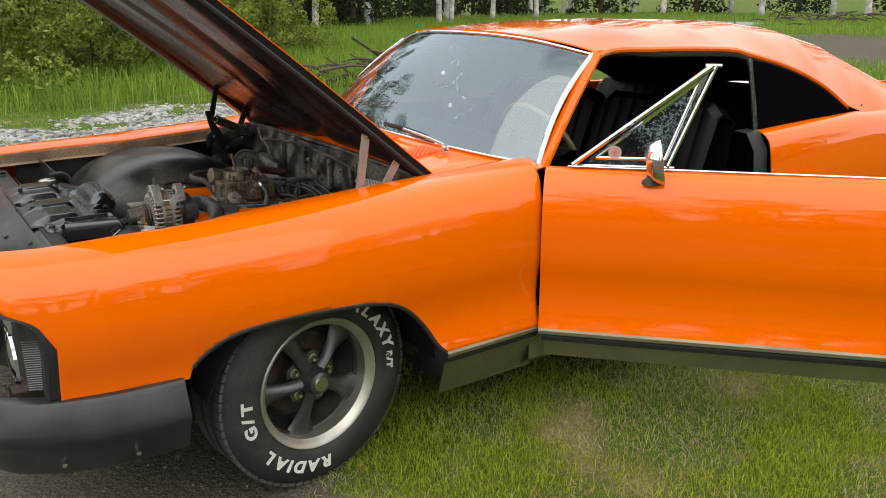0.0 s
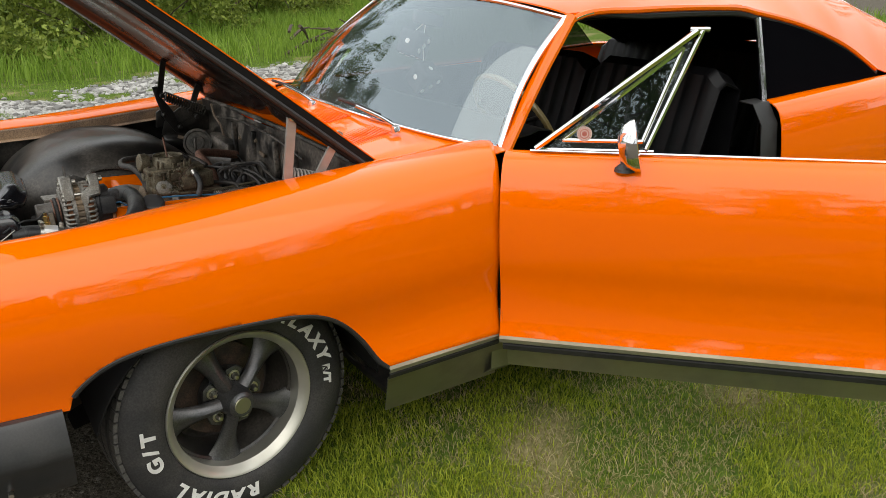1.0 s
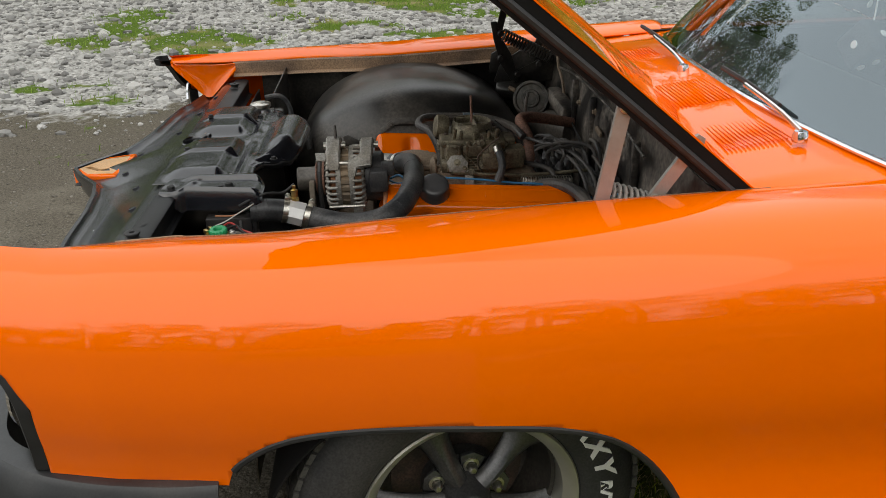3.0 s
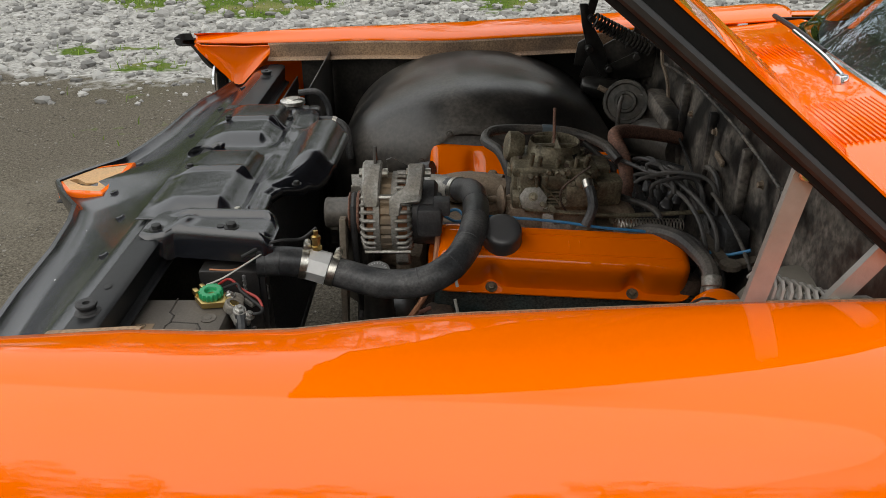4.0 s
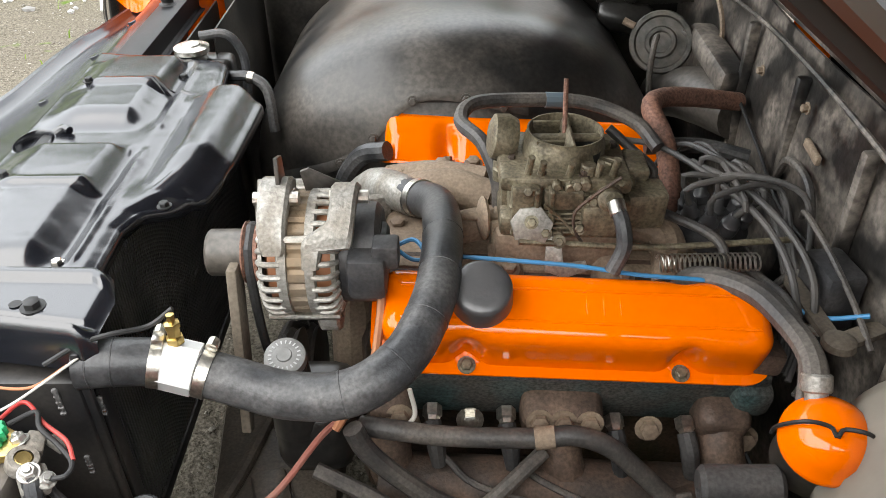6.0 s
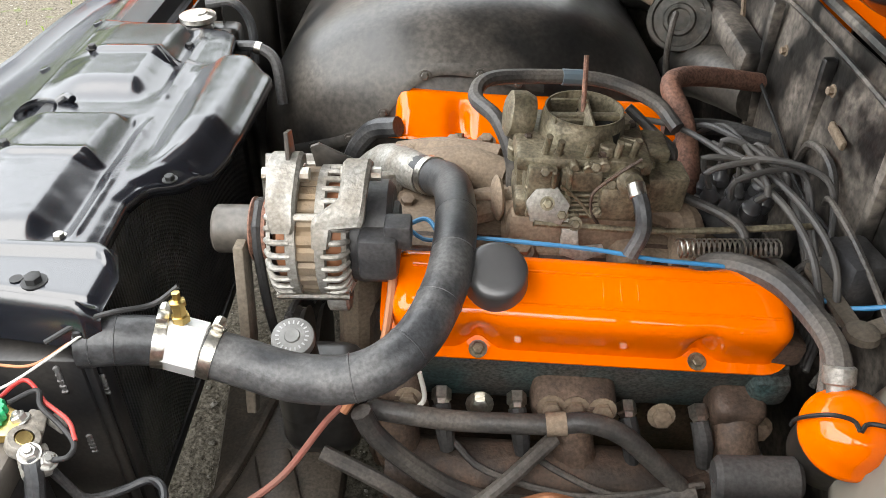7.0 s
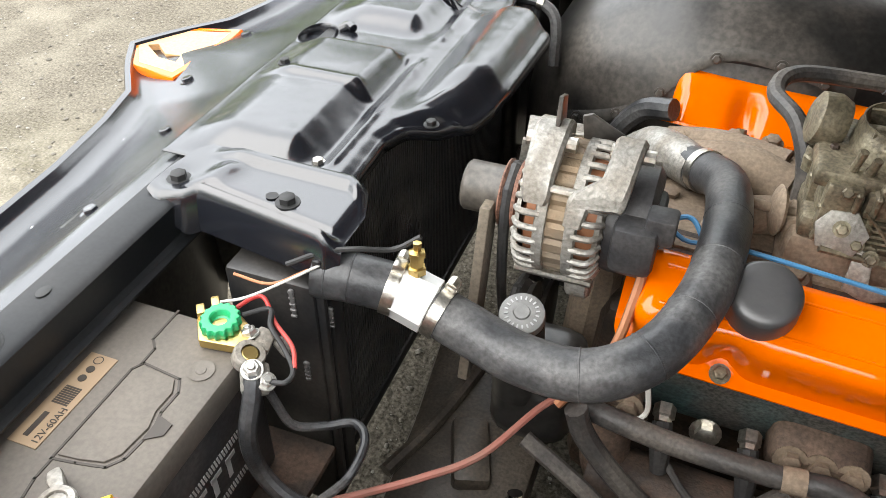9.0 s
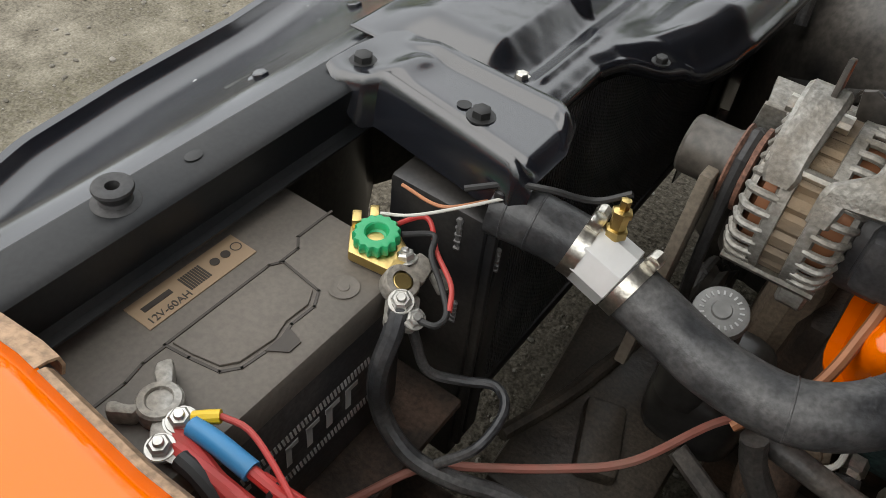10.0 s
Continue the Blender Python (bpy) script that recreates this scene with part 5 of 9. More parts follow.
# intake manifold with runners and ridges
b = B()
box(b, (0.44, 0.26, 0.05), pose(0.07, 0.934, 0.672, 0, 3, 0), 0.015)
box(b, (0.17, 0.14, 0.06), pose(0.085, 0.885, 0.712, 0, 2, 0), 0.012)
plenum, b = b, B()
for x0 in (-0.06, 0.02, 0.15, 0.23):
    for s in (-1, 1):
        tube(b, [(0.085 + (x0 - 0.085) * 0.35, 0.90, 0.715), (x0, 0.934 + s * 0.07, 0.712), (x0, 0.934 + s * 0.135, 0.675)], 0.024, 10)
tube(b, [(-0.155, 0.98, 0.690), (-0.10, 0.955, 0.725), (-0.05, 0.945, 0.735), (0.0, 0.93, 0.725)], 0.030, 12)
tube(b, [(-0.15, 1.06, 0.68), (-0.08, 1.03, 0.705), (0.0, 1.0, 0.71)], 0.028, 12)
intake = part("intake_manifold", plenum, MANIFOLD, ENG, "dusty brown intake manifold")
pieces("intake_runner", b, MANIFOLD, intake)
for x, y, z in ((-0.125, 1.045, 0.708), (-0.07, 1.055, 0.712), (-0.02, 1.06, 0.712), (-0.13, 0.90, 0.705), (0.02, 0.80, 0.70), (0.17, 0.80, 0.69), (0.22, 0.85, 0.70), (-0.05, 0.87, 0.712)):
    part("manifold_bolt", hexbolt(B(), (x, y, z), (0, -0.2, 1), 0.010, 0.010), MANIFOLD, intake)
# thermostat housing
b = B()
tube(b, [(-0.185, 1.02, 0.675), (-0.165, 0.995, 0.705), (-0.135, 0.955, 0.728), (-0.105, 0.915, 0.738)], 0.026, 14, radii=[0.036, 0.034, 0.028, 0.0255])
box(b, (0.07, 0.05, 0.022), pose(-0.155, 0.99, 0.70, 0, 10, -40), 0.008)
box(b, (0.05, 0.016, 0.06), pose(-0.165, 0.93, 0.705, 0, 5, 20), 0.006)
part("thermostat_housing", b, ALTER, ENG, "oxidised aluminium thermostat housing")

# valve covers
def cover(x0, x1, s, yc, label):
    """A stamped valve cover with a flange; s is -1 for the near bank."""
    n = Vector((0, s * 0.47, 0.88)).normalized()
    t = Vector((0, -s * 0.88, 0.47)).normalized()
    h, half, r = 0.080, 0.050, 0.026
    c0 = Vector((0, yc, 0.736)) - n * h

    def at(x, u, v):
        p = c0 + t * u + n * v
        return (x, p.y, p.z + drop_z(x))

    L = x1 - x0
    rows = []
    levels = [(0.013, 0.0), (0.013, 0.004), (0.001, 0.006), (-0.001, 0.014), (-0.003, h * 0.55), (-0.005, h - 0.018), (-0.008, h - 0.009), (-0.014, h - 0.003), (-0.022, h), (-0.040, h + 0.001)]
    for grow, v in levels:
        ring = []
        hw, hl = half + grow, L / 2 + grow
        rr = max(0.008, r + grow)
        for cx, cy, a0 in ((hl - rr, hw - rr, 0), (-(hl - rr), hw - rr, 90), (-(hl - rr), -(hw - rr), 180), (hl - rr, -(hw - rr), 270)):
            for a in np.linspace(a0, a0 + 90, 7):
                u = cy + rr * math.sin(math.radians(a))
                x = (x0 + x1) / 2 + cx + rr * math.cos(math.radians(a))
                ring.append(at(x, u, v))
            # points along the straight runs, pinched in at the two bolts of the lower edge
            if a0 == 180:
                for f in np.linspace(0.02, 0.98, 60):
                    x = (x0 + x1) / 2 - (hl - rr) + 2 * (hl - rr) * f
                    pinch = sum(math.exp(-(((x - bx) / 0.016) ** 2)) for bx in (x0 + 0.105, x1 - 0.105))
                    ring.append(at(x, -hw + (0.022 * pinch if 0.005 < v < h - 0.002 else 0) * max(0, 1 - abs(v - 0.02) / 0.06), v))
            if a0 == 0:
                for f in np.linspace(0.02, 0.98, 60):
                    x = (x0 + x1) / 2 + (hl - rr) - 2 * (hl - rr) * f
                    pinch = sum(math.exp(-(((x - bx) / 0.016) ** 2)) for bx in (x0 + 0.105, x1 - 0.105))
                    ring.append(at(x, hw - (0.022 * pinch if 0.005 < v < h - 0.002 else 0) * max(0, 1 - abs(v - 0.02) / 0.06), v))
        rows.append(ring)
    bm = sheet(B(), rows, closed=True)
    bm.verts.ensure_lookup_table()
    k = len(rows[0])
    bm.faces.new([bm.verts[(len(rows) - 1) * k + i] for i in range(k)])
    bmesh.ops.recalc_face_normals(bm, faces=bm.faces[:])
    ob = part("valve_cover", bm, ENGINE_ORANGE, ENG, label, 50)
    for bx in (x0 + 0.105, x1 - 0.105):
        for e in (-1, 1):
            part("cover_bolt", hexbolt(B(), at(bx, e * (half + 0.002), 0.006), n, 0.0075, 0.007), CARB, ob)
    # pressed ridges along the top and a small cast mark
    bm = B()
    for u, a, c in ((-0.020, 0.06, 0.95), (0.021, 0.06, 0.95)):
        tube(bm, [at(x0 + L * f, u, h - 0.0005) for f in np.linspace(a, c, 8)], 0.0028, 8, n=20, flat=0.6)
    for dx in (-0.02, 0.0, 0.02):
        tube(bm, [at((x0 + x1) / 2 + 0.03 + dx, u, h) for u in (-0.010, 0.0, 0.010)], 0.0022, 6, n=6, flat=0.6)
    pieces("cover_ridge", bm, ENGINE_ORANGE, ob)
    return ob, at, n, h


vc, vat, vn, vh = cover(-0.142, 0.330, -1, 0.690, "glossy orange valve cover with oil filler cap")
part("oil_cap", lathe(B(), [(0.0, 0.0375), (0.022, 0.0370), (0.0300, 0.0355), (0.0338, 0.0330), (0.0355, 0.0290), (0.0370, 0.006), (0.0375, 0.003), (0.0375, 0.0), (0, 0)], axis(vat(-0.020, 0.006, vh - 0.002), Vector(vat(-0.020, 0.006, vh)) + vn), 40), CAPBLACK, vc, "round black oil filler cap")
cover(-0.165, 0.300, 1, 1.178, "glossy orange valve cover")

# front of the engine: timing cover, pulleys and belts
b = B()
box(b, (0.06, 0.26, 0.30), pose(-0.20, 0.934, 0.50, 0, 3, 0), 0.03)
rod(b, (-0.21, 0.934, 0.60), (-0.29, 0.934, 0.60), 0.05, 0.04, 20, 0.006)
part("timing_cover", b, MANIFOLD, ENG)
for y, z, r, x in ((0.934, 0.60, 0.075, -0.285), (0.92, 0.40, 0.085, -0.285), (0.80, 0.52, 0.065, -0.285)):
    b = B()
    lathe(b, [(0, 0.0), (r * 0.4, 0.0), (r * 0.45, 0.012), (r * 0.8, 0.014), (r, 0.0), (r - 0.006, -0.008), (r, -0.016), (r * 0.6, -0.02), (0, -0.02)], axis((x, y, z), (x - 1, y, z)), 32)
    part("pulley", b, BAY_BLACK, ENG)
for pts in ([(0.748, 0.804), (0.713, 0.770), (0.735, 0.60), (0.86, 0.36), (0.95, 0.33), (1.0, 0.42), (0.90, 0.60), (0.783, 0.775)], [(0.80, 0.585), (0.74, 0.53), (0.80, 0.455), (0.92, 0.315), (1.0, 0.40), (0.87, 0.55)]):
    loop = [(-0.290, y, z) for y, z in pts] + [(-0.290, *pts[0])]
    part("drive_belt", tube(B(), loop, 0.006, 8, n=70), RUBBER, ENG)

# ---- carburetor ----
CB = thing("carburetor", (0.085, 0.88, 0.74), "grimy four-barrel carburetor without air cleaner", "carburetor")
b = B()
box(b, (0.155, 0.125, 0.028), pose(0.085, 0.88, 0.752, 0, 2, 0), 0.006)
box(b, (0.135, 0.115, 0.040), pose(0.085, 0.88, 0.785, 0, 2, 0), 0.010)
box(b, (0.165, 0.13, 0.022), pose(0.088, 0.882, 0.815, 0, 2, 0), 0.007)
shell, b = b, B()
for x, y, w, d, z, h in ((0.035, 0.815, 0.03, 0.02, 0.79, 0.06), (0.13, 0.812, 0.045, 0.03, 0.775, 0.045), (0.085, 0.815, 0.05, 0.016, 0.80, 0.03), (0.165, 0.87, 0.03, 0.06, 0.785, 0.05), (0.02, 0.88, 0.02, 0.06, 0.78, 0.05)):
    box(b, (w, d, h), pose(x, y, z), 0.005)
body = part("carburetor_body", shell, CARB, CB)
pieces("bowl_block", b, CARB, body)
b = B()
lathe(b, [(0.043, -0.040), (0.045, -0.010), (0.0470, 0.0), (0.0490, 0.0), (0.0490, -0.006), (0.0510, -0.010), (0.054, -0.036)], pose(0.092, 0.888, 0.858, 0, 2, 0), 36)
part("air_horn", b, CARB, CB)
# bores coloured black, so their inner shade is in the material
b = B()
for x, y, r in ((0.072, 0.868, 0.018), (0.072, 0.91, 0.018), (0.115, 0.865, 0.02), (0.115, 0.912, 0.02)):
    lathe(b, [(r, 0.0), (r, -0.03), (0, -0.03)], pose(x, y, 0.842), 18)
pieces("barrel", b, SEAL_AND_SHADE, CB, "barrel bores with their shade painted black")
b = B()
lathe(b, [(0.045, 0), (0.0, 0.0)], pose(0.092, 0.888, 0.828), 30)
part("horn_floor", b, IRON, CB)
b = B()
box(b, (0.004, 0.09, 0.03), pose(0.093, 0.888, 0.845, 0, 20, 0), 0.001)
box(b, (0.09, 0.012, 0.008), pose(0.092, 0.888, 0.846), 0.002)
for y in (0.86, 0.915):
    box(b, (0.035, 0.004, 0.022), pose(0.07, y, 0.848, 20, 0, 0), 0.001)
pieces("choke_plate", b, CARB, CB)
part("stud", rod(B(), (0.092, 0.890, 0.835), (0.093, 0.922, 0.912), 0.0032, seg=8), RUST, CB, "rusty air cleaner stud")
# ribs, bosses, plugs and small castings round the body
crng = random.Random(11)
for k in range(46):
    face = crng.choice(("front", "front", "front", "left", "right", "top"))
    u, v = crng.uniform(-0.07, 0.075), crng.uniform(0.0, 0.072)
    w, d, h_ = crng.uniform(0.006, 0.024), crng.uniform(0.008, 0.018), crng.uniform(0.004, 0.018)
    if face == "front":
        q_ = pose(0.088 + u, 0.812 + 0.012 * crng.random(), 0.748 + v, 0, crng.uniform(-20, 20), 0)
        size_ = (w, d, h_)
    elif face == "left":
        q_ = pose(0.008 + 0.01 * crng.random(), 0.885 + u * 0.7, 0.75 + v, 0, 0, crng.uniform(-15, 15))
        size_ = (d, w, h_)
    elif face == "right":
        q_ = pose(0.168 + 0.01 * crng.random(), 0.885 + u * 0.7, 0.75 + v, 0, 0, crng.uniform(-15, 15))
        size_ = (d, w, h_)
    else:
        a_ = crng.uniform(0, 6.28)
        q_ = pose(0.09 + 0.062 * math.cos(a_), 0.885 + 0.058 * math.sin(a_), 0.826, 0, 0, math.degrees(a_))
        size_ = (w, d, 0.014)
    bb = B()
    if crng.random() < 0.45:
        r_ = min(size_[0], size_[2]) * 0.6 + 0.002
        join(bb, lathe(B(), [(0, 0.012), (r_ * 0.8, 0.012), (r_, 0.010), (r_, -0.006), (0, -0.006)], None, 10), q_ @ (pose(0, 0, 0, 90, 0, 0) if face == "front" else Matrix()))
    else:
        join(bb, box(B(), size_, None, 0.0018, 1), q_)
    part("casting_boss", bb, CARB, body)
for x_, z_ in ((0.04, 0.842), (0.055, 0.835), (0.145, 0.838), (0.125, 0.834), (0.09, 0.832)):
    part("vent_tube", rod(B(), (x_, 0.83, z_ - 0.02), (x_ + 0.004, 0.822, z_ + 0.012), 0.005, 0.0045, 10), CARB, body)
b = B()
lathe(b, [(0, 0.022), (0.022, 0.022), (0.029, 0.018), (0.031, 0.0), (0.026, -0.012), (0, -0.012)], axis((0.018, 0.905, 0.838), (-0.05, 0.90, 0.85)), 26)
part("choke_housing", b, CARB, CB)
b = B()
lathe(b, [(0, 0.045), (0.011, 0.044), (0.013, 0.03), (0.016, 0.026), (0.016, 0.01), (0.020, 0.004), (0.020, 0)], axis((0.138, 0.822, 0.797), (0.145, 0.74, 0.835)), 18)
part("inlet_nut", b, CARB, CB)
# bowl face: fins, a moulded plate, a vertical rib and screws round the top flange
b = B()
for k in range(5):
    box(b, (0.050, 0.010, 0.0035), pose(0.098, 0.8125, 0.752 + 0.007 * k), 0.001, 1)
pieces("bowl_fin", b, CARB, body)
b = B()
for x in (0.052, 0.070, 0.150):
    box(b, (0.007, 0.016, 0.060), pose(x, 0.812, 0.788, 8, 0, 0), 0.002, 1)
pieces("bowl_rib", b, CARB, body)
for k in range(8):
    a_ = 2 * math.pi * k / 8 + 0.3
    part("cover_screw", hexbolt(B(), (0.090 + 0.070 * math.cos(a_), 0.884 + 0.060 * math.sin(a_), 0.8255), (0, 0, 1), 0.0048, 0.006), IRON, body)
b = B()
tube(b, [(0.152, 0.806, 0.834), (0.120, 0.800, 0.812), (0.098, 0.797, 0.790), (0.100, 0.796, 0.764), (0.112, 0.798, 0.742)], 0.0022, 6, n=24)
part("bent_link", b, IRON, CB)
b = B()
box(b, (0.055, 0.045, 0.055), pose(0.192, 0.845, 0.772, 4, 2, 6), 0.008)
box(b, (0.030, 0.060, 0.020), pose(0.185, 0.885, 0.806, 0, 3, 0), 0.005)
pieces("side_casting", b, CARB, CB)
b = B()
plate(b, [(-0.02, -0.02), (0.018, -0.024), (0.028, 0.0), (0.012, 0.022), (-0.014, 0.02), (-0.026, 0.004)], 0.004, Matrix(((1, 0, 0, 0.045), (0, 0.35, -0.94, 0.800), (0, 0.94, 0.35, 0.772), (0, 0, 0, 1))), 0.001)
plate(b, [(-0.012, -0.035), (0.014, -0.045), (0.045, -0.034), (0.04, -0.022), (0.012, -0.025), (0.008, 0.01), (-0.01, 0.01)], 0.004, Matrix(((1, 0, 0, 0.075), (0, 0.35, -0.94, 0.795), (0, 0.94, 0.35, 0.745), (0, 0, 0, 1))), 0.001)
part("throttle_lever", b, ALTER, CB)
b = B()
for x, y, z in ((0.045, 0.797, 0.776), (0.063, 0.797, 0.76), (0.08, 0.792, 0.75), (0.105, 0.80, 0.765), (0.12, 0.805, 0.80), (0.04, 0.81, 0.812), (0.155, 0.825, 0.815), (0.10, 0.812, 0.818)):
    hexbolt(b, (x, y, z), (0, -1, 0.5), 0.006, 0.007)
pieces("screw", b, CARB, CB)
part("throttle_rod", tube(B(), [(0.03, 0.790, 0.752), (0.20, 0.80, 0.735), (0.385, 0.815, 0.735)], 0.0045, 8), CARB, CB)
part("choke_rod", tube(B(), [(0.060, 0.800, 0.800), (0.085, 0.802, 0.775), (0.10, 0.80, 0.755)], 0.002, 6), CARB, CB)
b = B()
lathe(b, [(0, 0.008), (0.012, 0.008), (0.026, 0.003), (0.030, 0.0), (0.026, -0.004), (0, -0.008)], axis((-0.012, 0.86, 0.742), (-0.07, 0.85, 0.745)), 24)
box(b, (0.03, 0.01, 0.045), pose(0.012, 0.845, 0.725, 0, 0, 10), 0.003)
rod(b, (0.01, 0.86, 0.742), (-0.04, 0.865, 0.742), 0.006)
part("choke_pull_off", b, MANIFOLD, CB)

# ---- alternator ----
AL = thing("alternator", (-0.235, 0.745, 0.70), "oxidised aluminium alternator with slotted housing", "alternator")
AY, AZ = 0.748, 0.768
am = axis((0, AY, AZ), (-1, AY, AZ))  # z points ahead


def alt_shell(x_in, sgn):
    """The two rims of one half of the housing."""
    bm = B()
    at = Matrix.Translation((x_in, 0, 0)) @ am
    lathe(bm, [(0.0725, 0.0), (0.0765, sgn * 0.001), (0.0765, sgn * 0.011), (0.072, sgn * 0.013), (0.070, sgn * 0.004)], at, 48, True)
    lathe(bm, [(0.0685, sgn * 0.029), (0.066, sgn * 0.034), (0.050, sgn * 0.037), (0.020, sgn * 0.039), (0.018, sgn * 0.034), (0.060, sgn * 0.029)], at, 48)
    return bm


def alt_fins(x_in, sgn):
    """The curved fins of one half, with air slots between."""
    bm = B()
    at = Matrix.Translation((x_in, 0, 0)) @ am
    for k in range(30):
        a = 2 * math.pi * k / 30
        c, s = math.cos(a), math.sin(a)
        tube(bm, [at @ Vector((r * c, r * s, h)) for r, h in ((0.0740, sgn * 0.008), (0.0748, sgn * 0.020), (0.0722, sgn * 0.029), (0.060, sgn * 0.035))], 0.0038, 8, n=9)
    return bm


def alt_web(angles, left, right, radii, thick):
    """A solid part of the casting laid round the housing, between two x for each angle."""
    rows = []
    for a in np.linspace(angles[0], angles[-1], 40):
        xl, xr, r = np.interp(a, angles, left), np.interp(a, angles, right), np.interp(a, angles, radii)
        q = math.radians(a)
        rows.append([(xl + t * (xr - xl), AY + (r - dr) * math.cos(q), AZ + (r - dr) * math.sin(q)) for t, dr in ((0, thick), (0, 0.002), (0.06, 0), (0.94, 0), (1, 0.002), (1, thick))])
    return sheet(B(), rows, 0.002)


front_h = part("front_housing", alt_shell(-0.238, 1), ALTER, AL)
rear_h = part("rear_housing", alt_shell(-0.219, -1), ALTER, AL)
pieces("cooling_fin", alt_fins(-0.238, 1), ALTER, front_h)
pieces("cooling_fin", alt_fins(-0.219, -1), ALTER, rear_h)
part("mounting_lug", alt_web([78, 90, 100, 112, 128, 142, 148], [-0.268, -0.268, -0.268, -0.268, -0.268, -0.266, -0.262], [-0.236, -0.236, -0.236, -0.238, -0.240, -0.240, -0.243], [0.093, 0.101, 0.101, 0.092, 0.084, 0.0800, 0.078], 0.012), ALTER, front_h)
part("mounting_lug", alt_web([80, 95, 108, 122, 124, 136, 142, 143, 160], [-0.187, -0.187, -0.187, -0.190, -0.192, -0.217, -0.219, -0.219, -0.219], [-0.160, -0.160, -0.162, -0.164, -0.164, -0.166, -0.168, -0.200, -0.204], [0.086, 0.098, 0.095, 0.088, 0.088, 0.083, 0.081, 0.080, 0.078], 0.012), ALTER, rear_h)
part("mounting_lug", alt_web([224, 236, 250, 262], [-0.212] * 4, [-0.190] * 4, [0.078, 0.092, 0.098, 0.086], 0.016), ALTER, rear_h)
LAM = mat("rusty_laminations", (0.26, 0.19, 0.12), 0.6, 0.4, second=(0.17, 0.14, 0.11), amount=0.7, scale=30, bump=0.4, bump_scale=300)
rows = []
for x in (-0.245, -0.240, -0.215, -0.210):
    rows.append([(x, AY + r * math.cos(a), AZ + r * math.sin(a)) for a, r in [(2 * math.pi * k / 96, 0.0735 if k % 4 < 3 else 0.0700) for k in range(96)]])
part("stator", sheet(B(), rows, closed=True), LAM, AL, "rust-brown stator laminations")
part("winding", lathe(B(), [(0.03, 0.184), (0.060, 0.188), (0.063, 0.20), (0.063, 0.262), (0.05, 0.268), (0.02, 0.27)], am, 30), COPPER, AL, "copper windings")
b = B()
rod(b, (-0.276, AY - 0.018, AZ + 0.086), (-0.225, AY - 0.018, AZ + 0.086), 0.008, seg=10)
rod(b, (-0.192, AY - 0.008, AZ + 0.082), (-0.148, AY - 0.008, AZ + 0.082), 0.008, seg=10)
for k in range(4):
    a = math.radians(45 + 90 * k)
    rod(b, (-0.270, AY + 0.077 * math.cos(a), AZ + 0.077 * math.sin(a)), (-0.186, AY + 0.077 * math.cos(a), AZ + 0.077 * math.sin(a)), 0.005, seg=8)
pieces("through_bolt", b, STEEL, AL)
b = B()
plate(b, [(-0.03, -0.02), (0.005, -0.028), (0.018, 0.0), (0.01, 0.05), (-0.012, 0.058), (-0.02, 0.01)], 0.005, Matrix(((0, 0, 1, -0.250), (1, 0, 0, AY + 0.002), (0, 1, 0, AZ + 0.075), (0, 0, 0, 1))), 0.001)
plate(b, [(-0.232, 0.858), (-0.222, 0.862), (-0.165, 0.832), (-0.160, 0.812), (-0.225, 0.815)], 0.005, Matrix(((1, 0, 0, 0), (0, 0, 1, AY + 0.035), (0, 1, 0, 0), (0, 0, 0, 1))), 0.001)
part("adjuster_bracket", b, BAY_BLACK, AL)
b = B()
lathe(b, [(0.058, -0.0), (0.060, -0.01), (0.060, -0.040), (0.052, -0.046), (0, -0.046)], Matrix.Translation((-0.182, 0, 0)) @ am, 30)
box(b, (0.045, 0.09, 0.055), pose(-0.150, AY - 0.030, AZ + 0.010), 0.008)
box(b, (0.03, 0.03, 0.03), pose(-0.128, AY - 0.05, AZ + 0.035), 0.004)
part("rear_cover", b, PLASTIC, AL, "black plastic rear cover")
b = B()
lathe(b, [(0, 0.345), (0.026, 0.345), (0.0285, 0.342), (0.0285, 0.306), (0.030, 0.303), (0.030, 0.280), (0.02, 0.275)], am, 32)
part("alternator_pulley", b, BAY_BLACK, AL, "black ribbed pulley")
b = B()
lathe(b, [(0.0285, 0.300), (0.0375, 0.300), (0.0385, 0.298), (0.034, 0.294), (0.034, 0.286), (0.0400, 0.284), (0.0400, 0.280), (0.03, 0.279)], am, 36)
part("fan_disc", b, RUST, AL)
# silver brace behind it
b = B()
box(b, (0.085, 0.05, 0.006), pose(-0.268, 0.875, 0.775, 10, 5, 10), 0.001)
box(b, (0.085, 0.006, 0.035), pose(-0.268, 0.85, 0.762, 10, 5, 10), 0.001)
part("brace", b, ALTER, AL)

# ---- hoses ----
RH = thing("radiator_hose", (-0.2, 0.56, 0.70), "thick black radiator hose with metal coupling and clamps", "hose")
path = [(-0.432, 0.553, 0.768), (-0.39, 0.560, 0.766), (-0.345, 0.567, 0.756), (-0.285, 0.562, 0.738), (-0.22, 0.548, 0.729), (-0.155, 0.547, 0.735), (-0.105, 0.582, 0.750), (-0.076, 0.650, 0.766), (-0.066, 0.730, 0.772), (-0.066, 0.810, 0.768), (-0.074, 0.868, 0.758), (-0.095, 0.905, 0.745), (-0.118, 0.932, 0.735)]
c = cr(path, 160)
hose = part("hose", tube(B(), c, 0.0250, 26, n=160), HOSE, RH)
b = B()
for k in (3, 8, 60, 74, 88, 104, 120, 154):
    seg = c[k:k + 2]
    d = Vector(seg[1] - seg[0]).normalized()
    lathe(b, [(0.0249, -0.0012), (0.0256, -0.0005), (0.0256, 0.0005), (0.0249, 0.0012)], axis(seg[0], Vector(seg[0]) + d), 24)
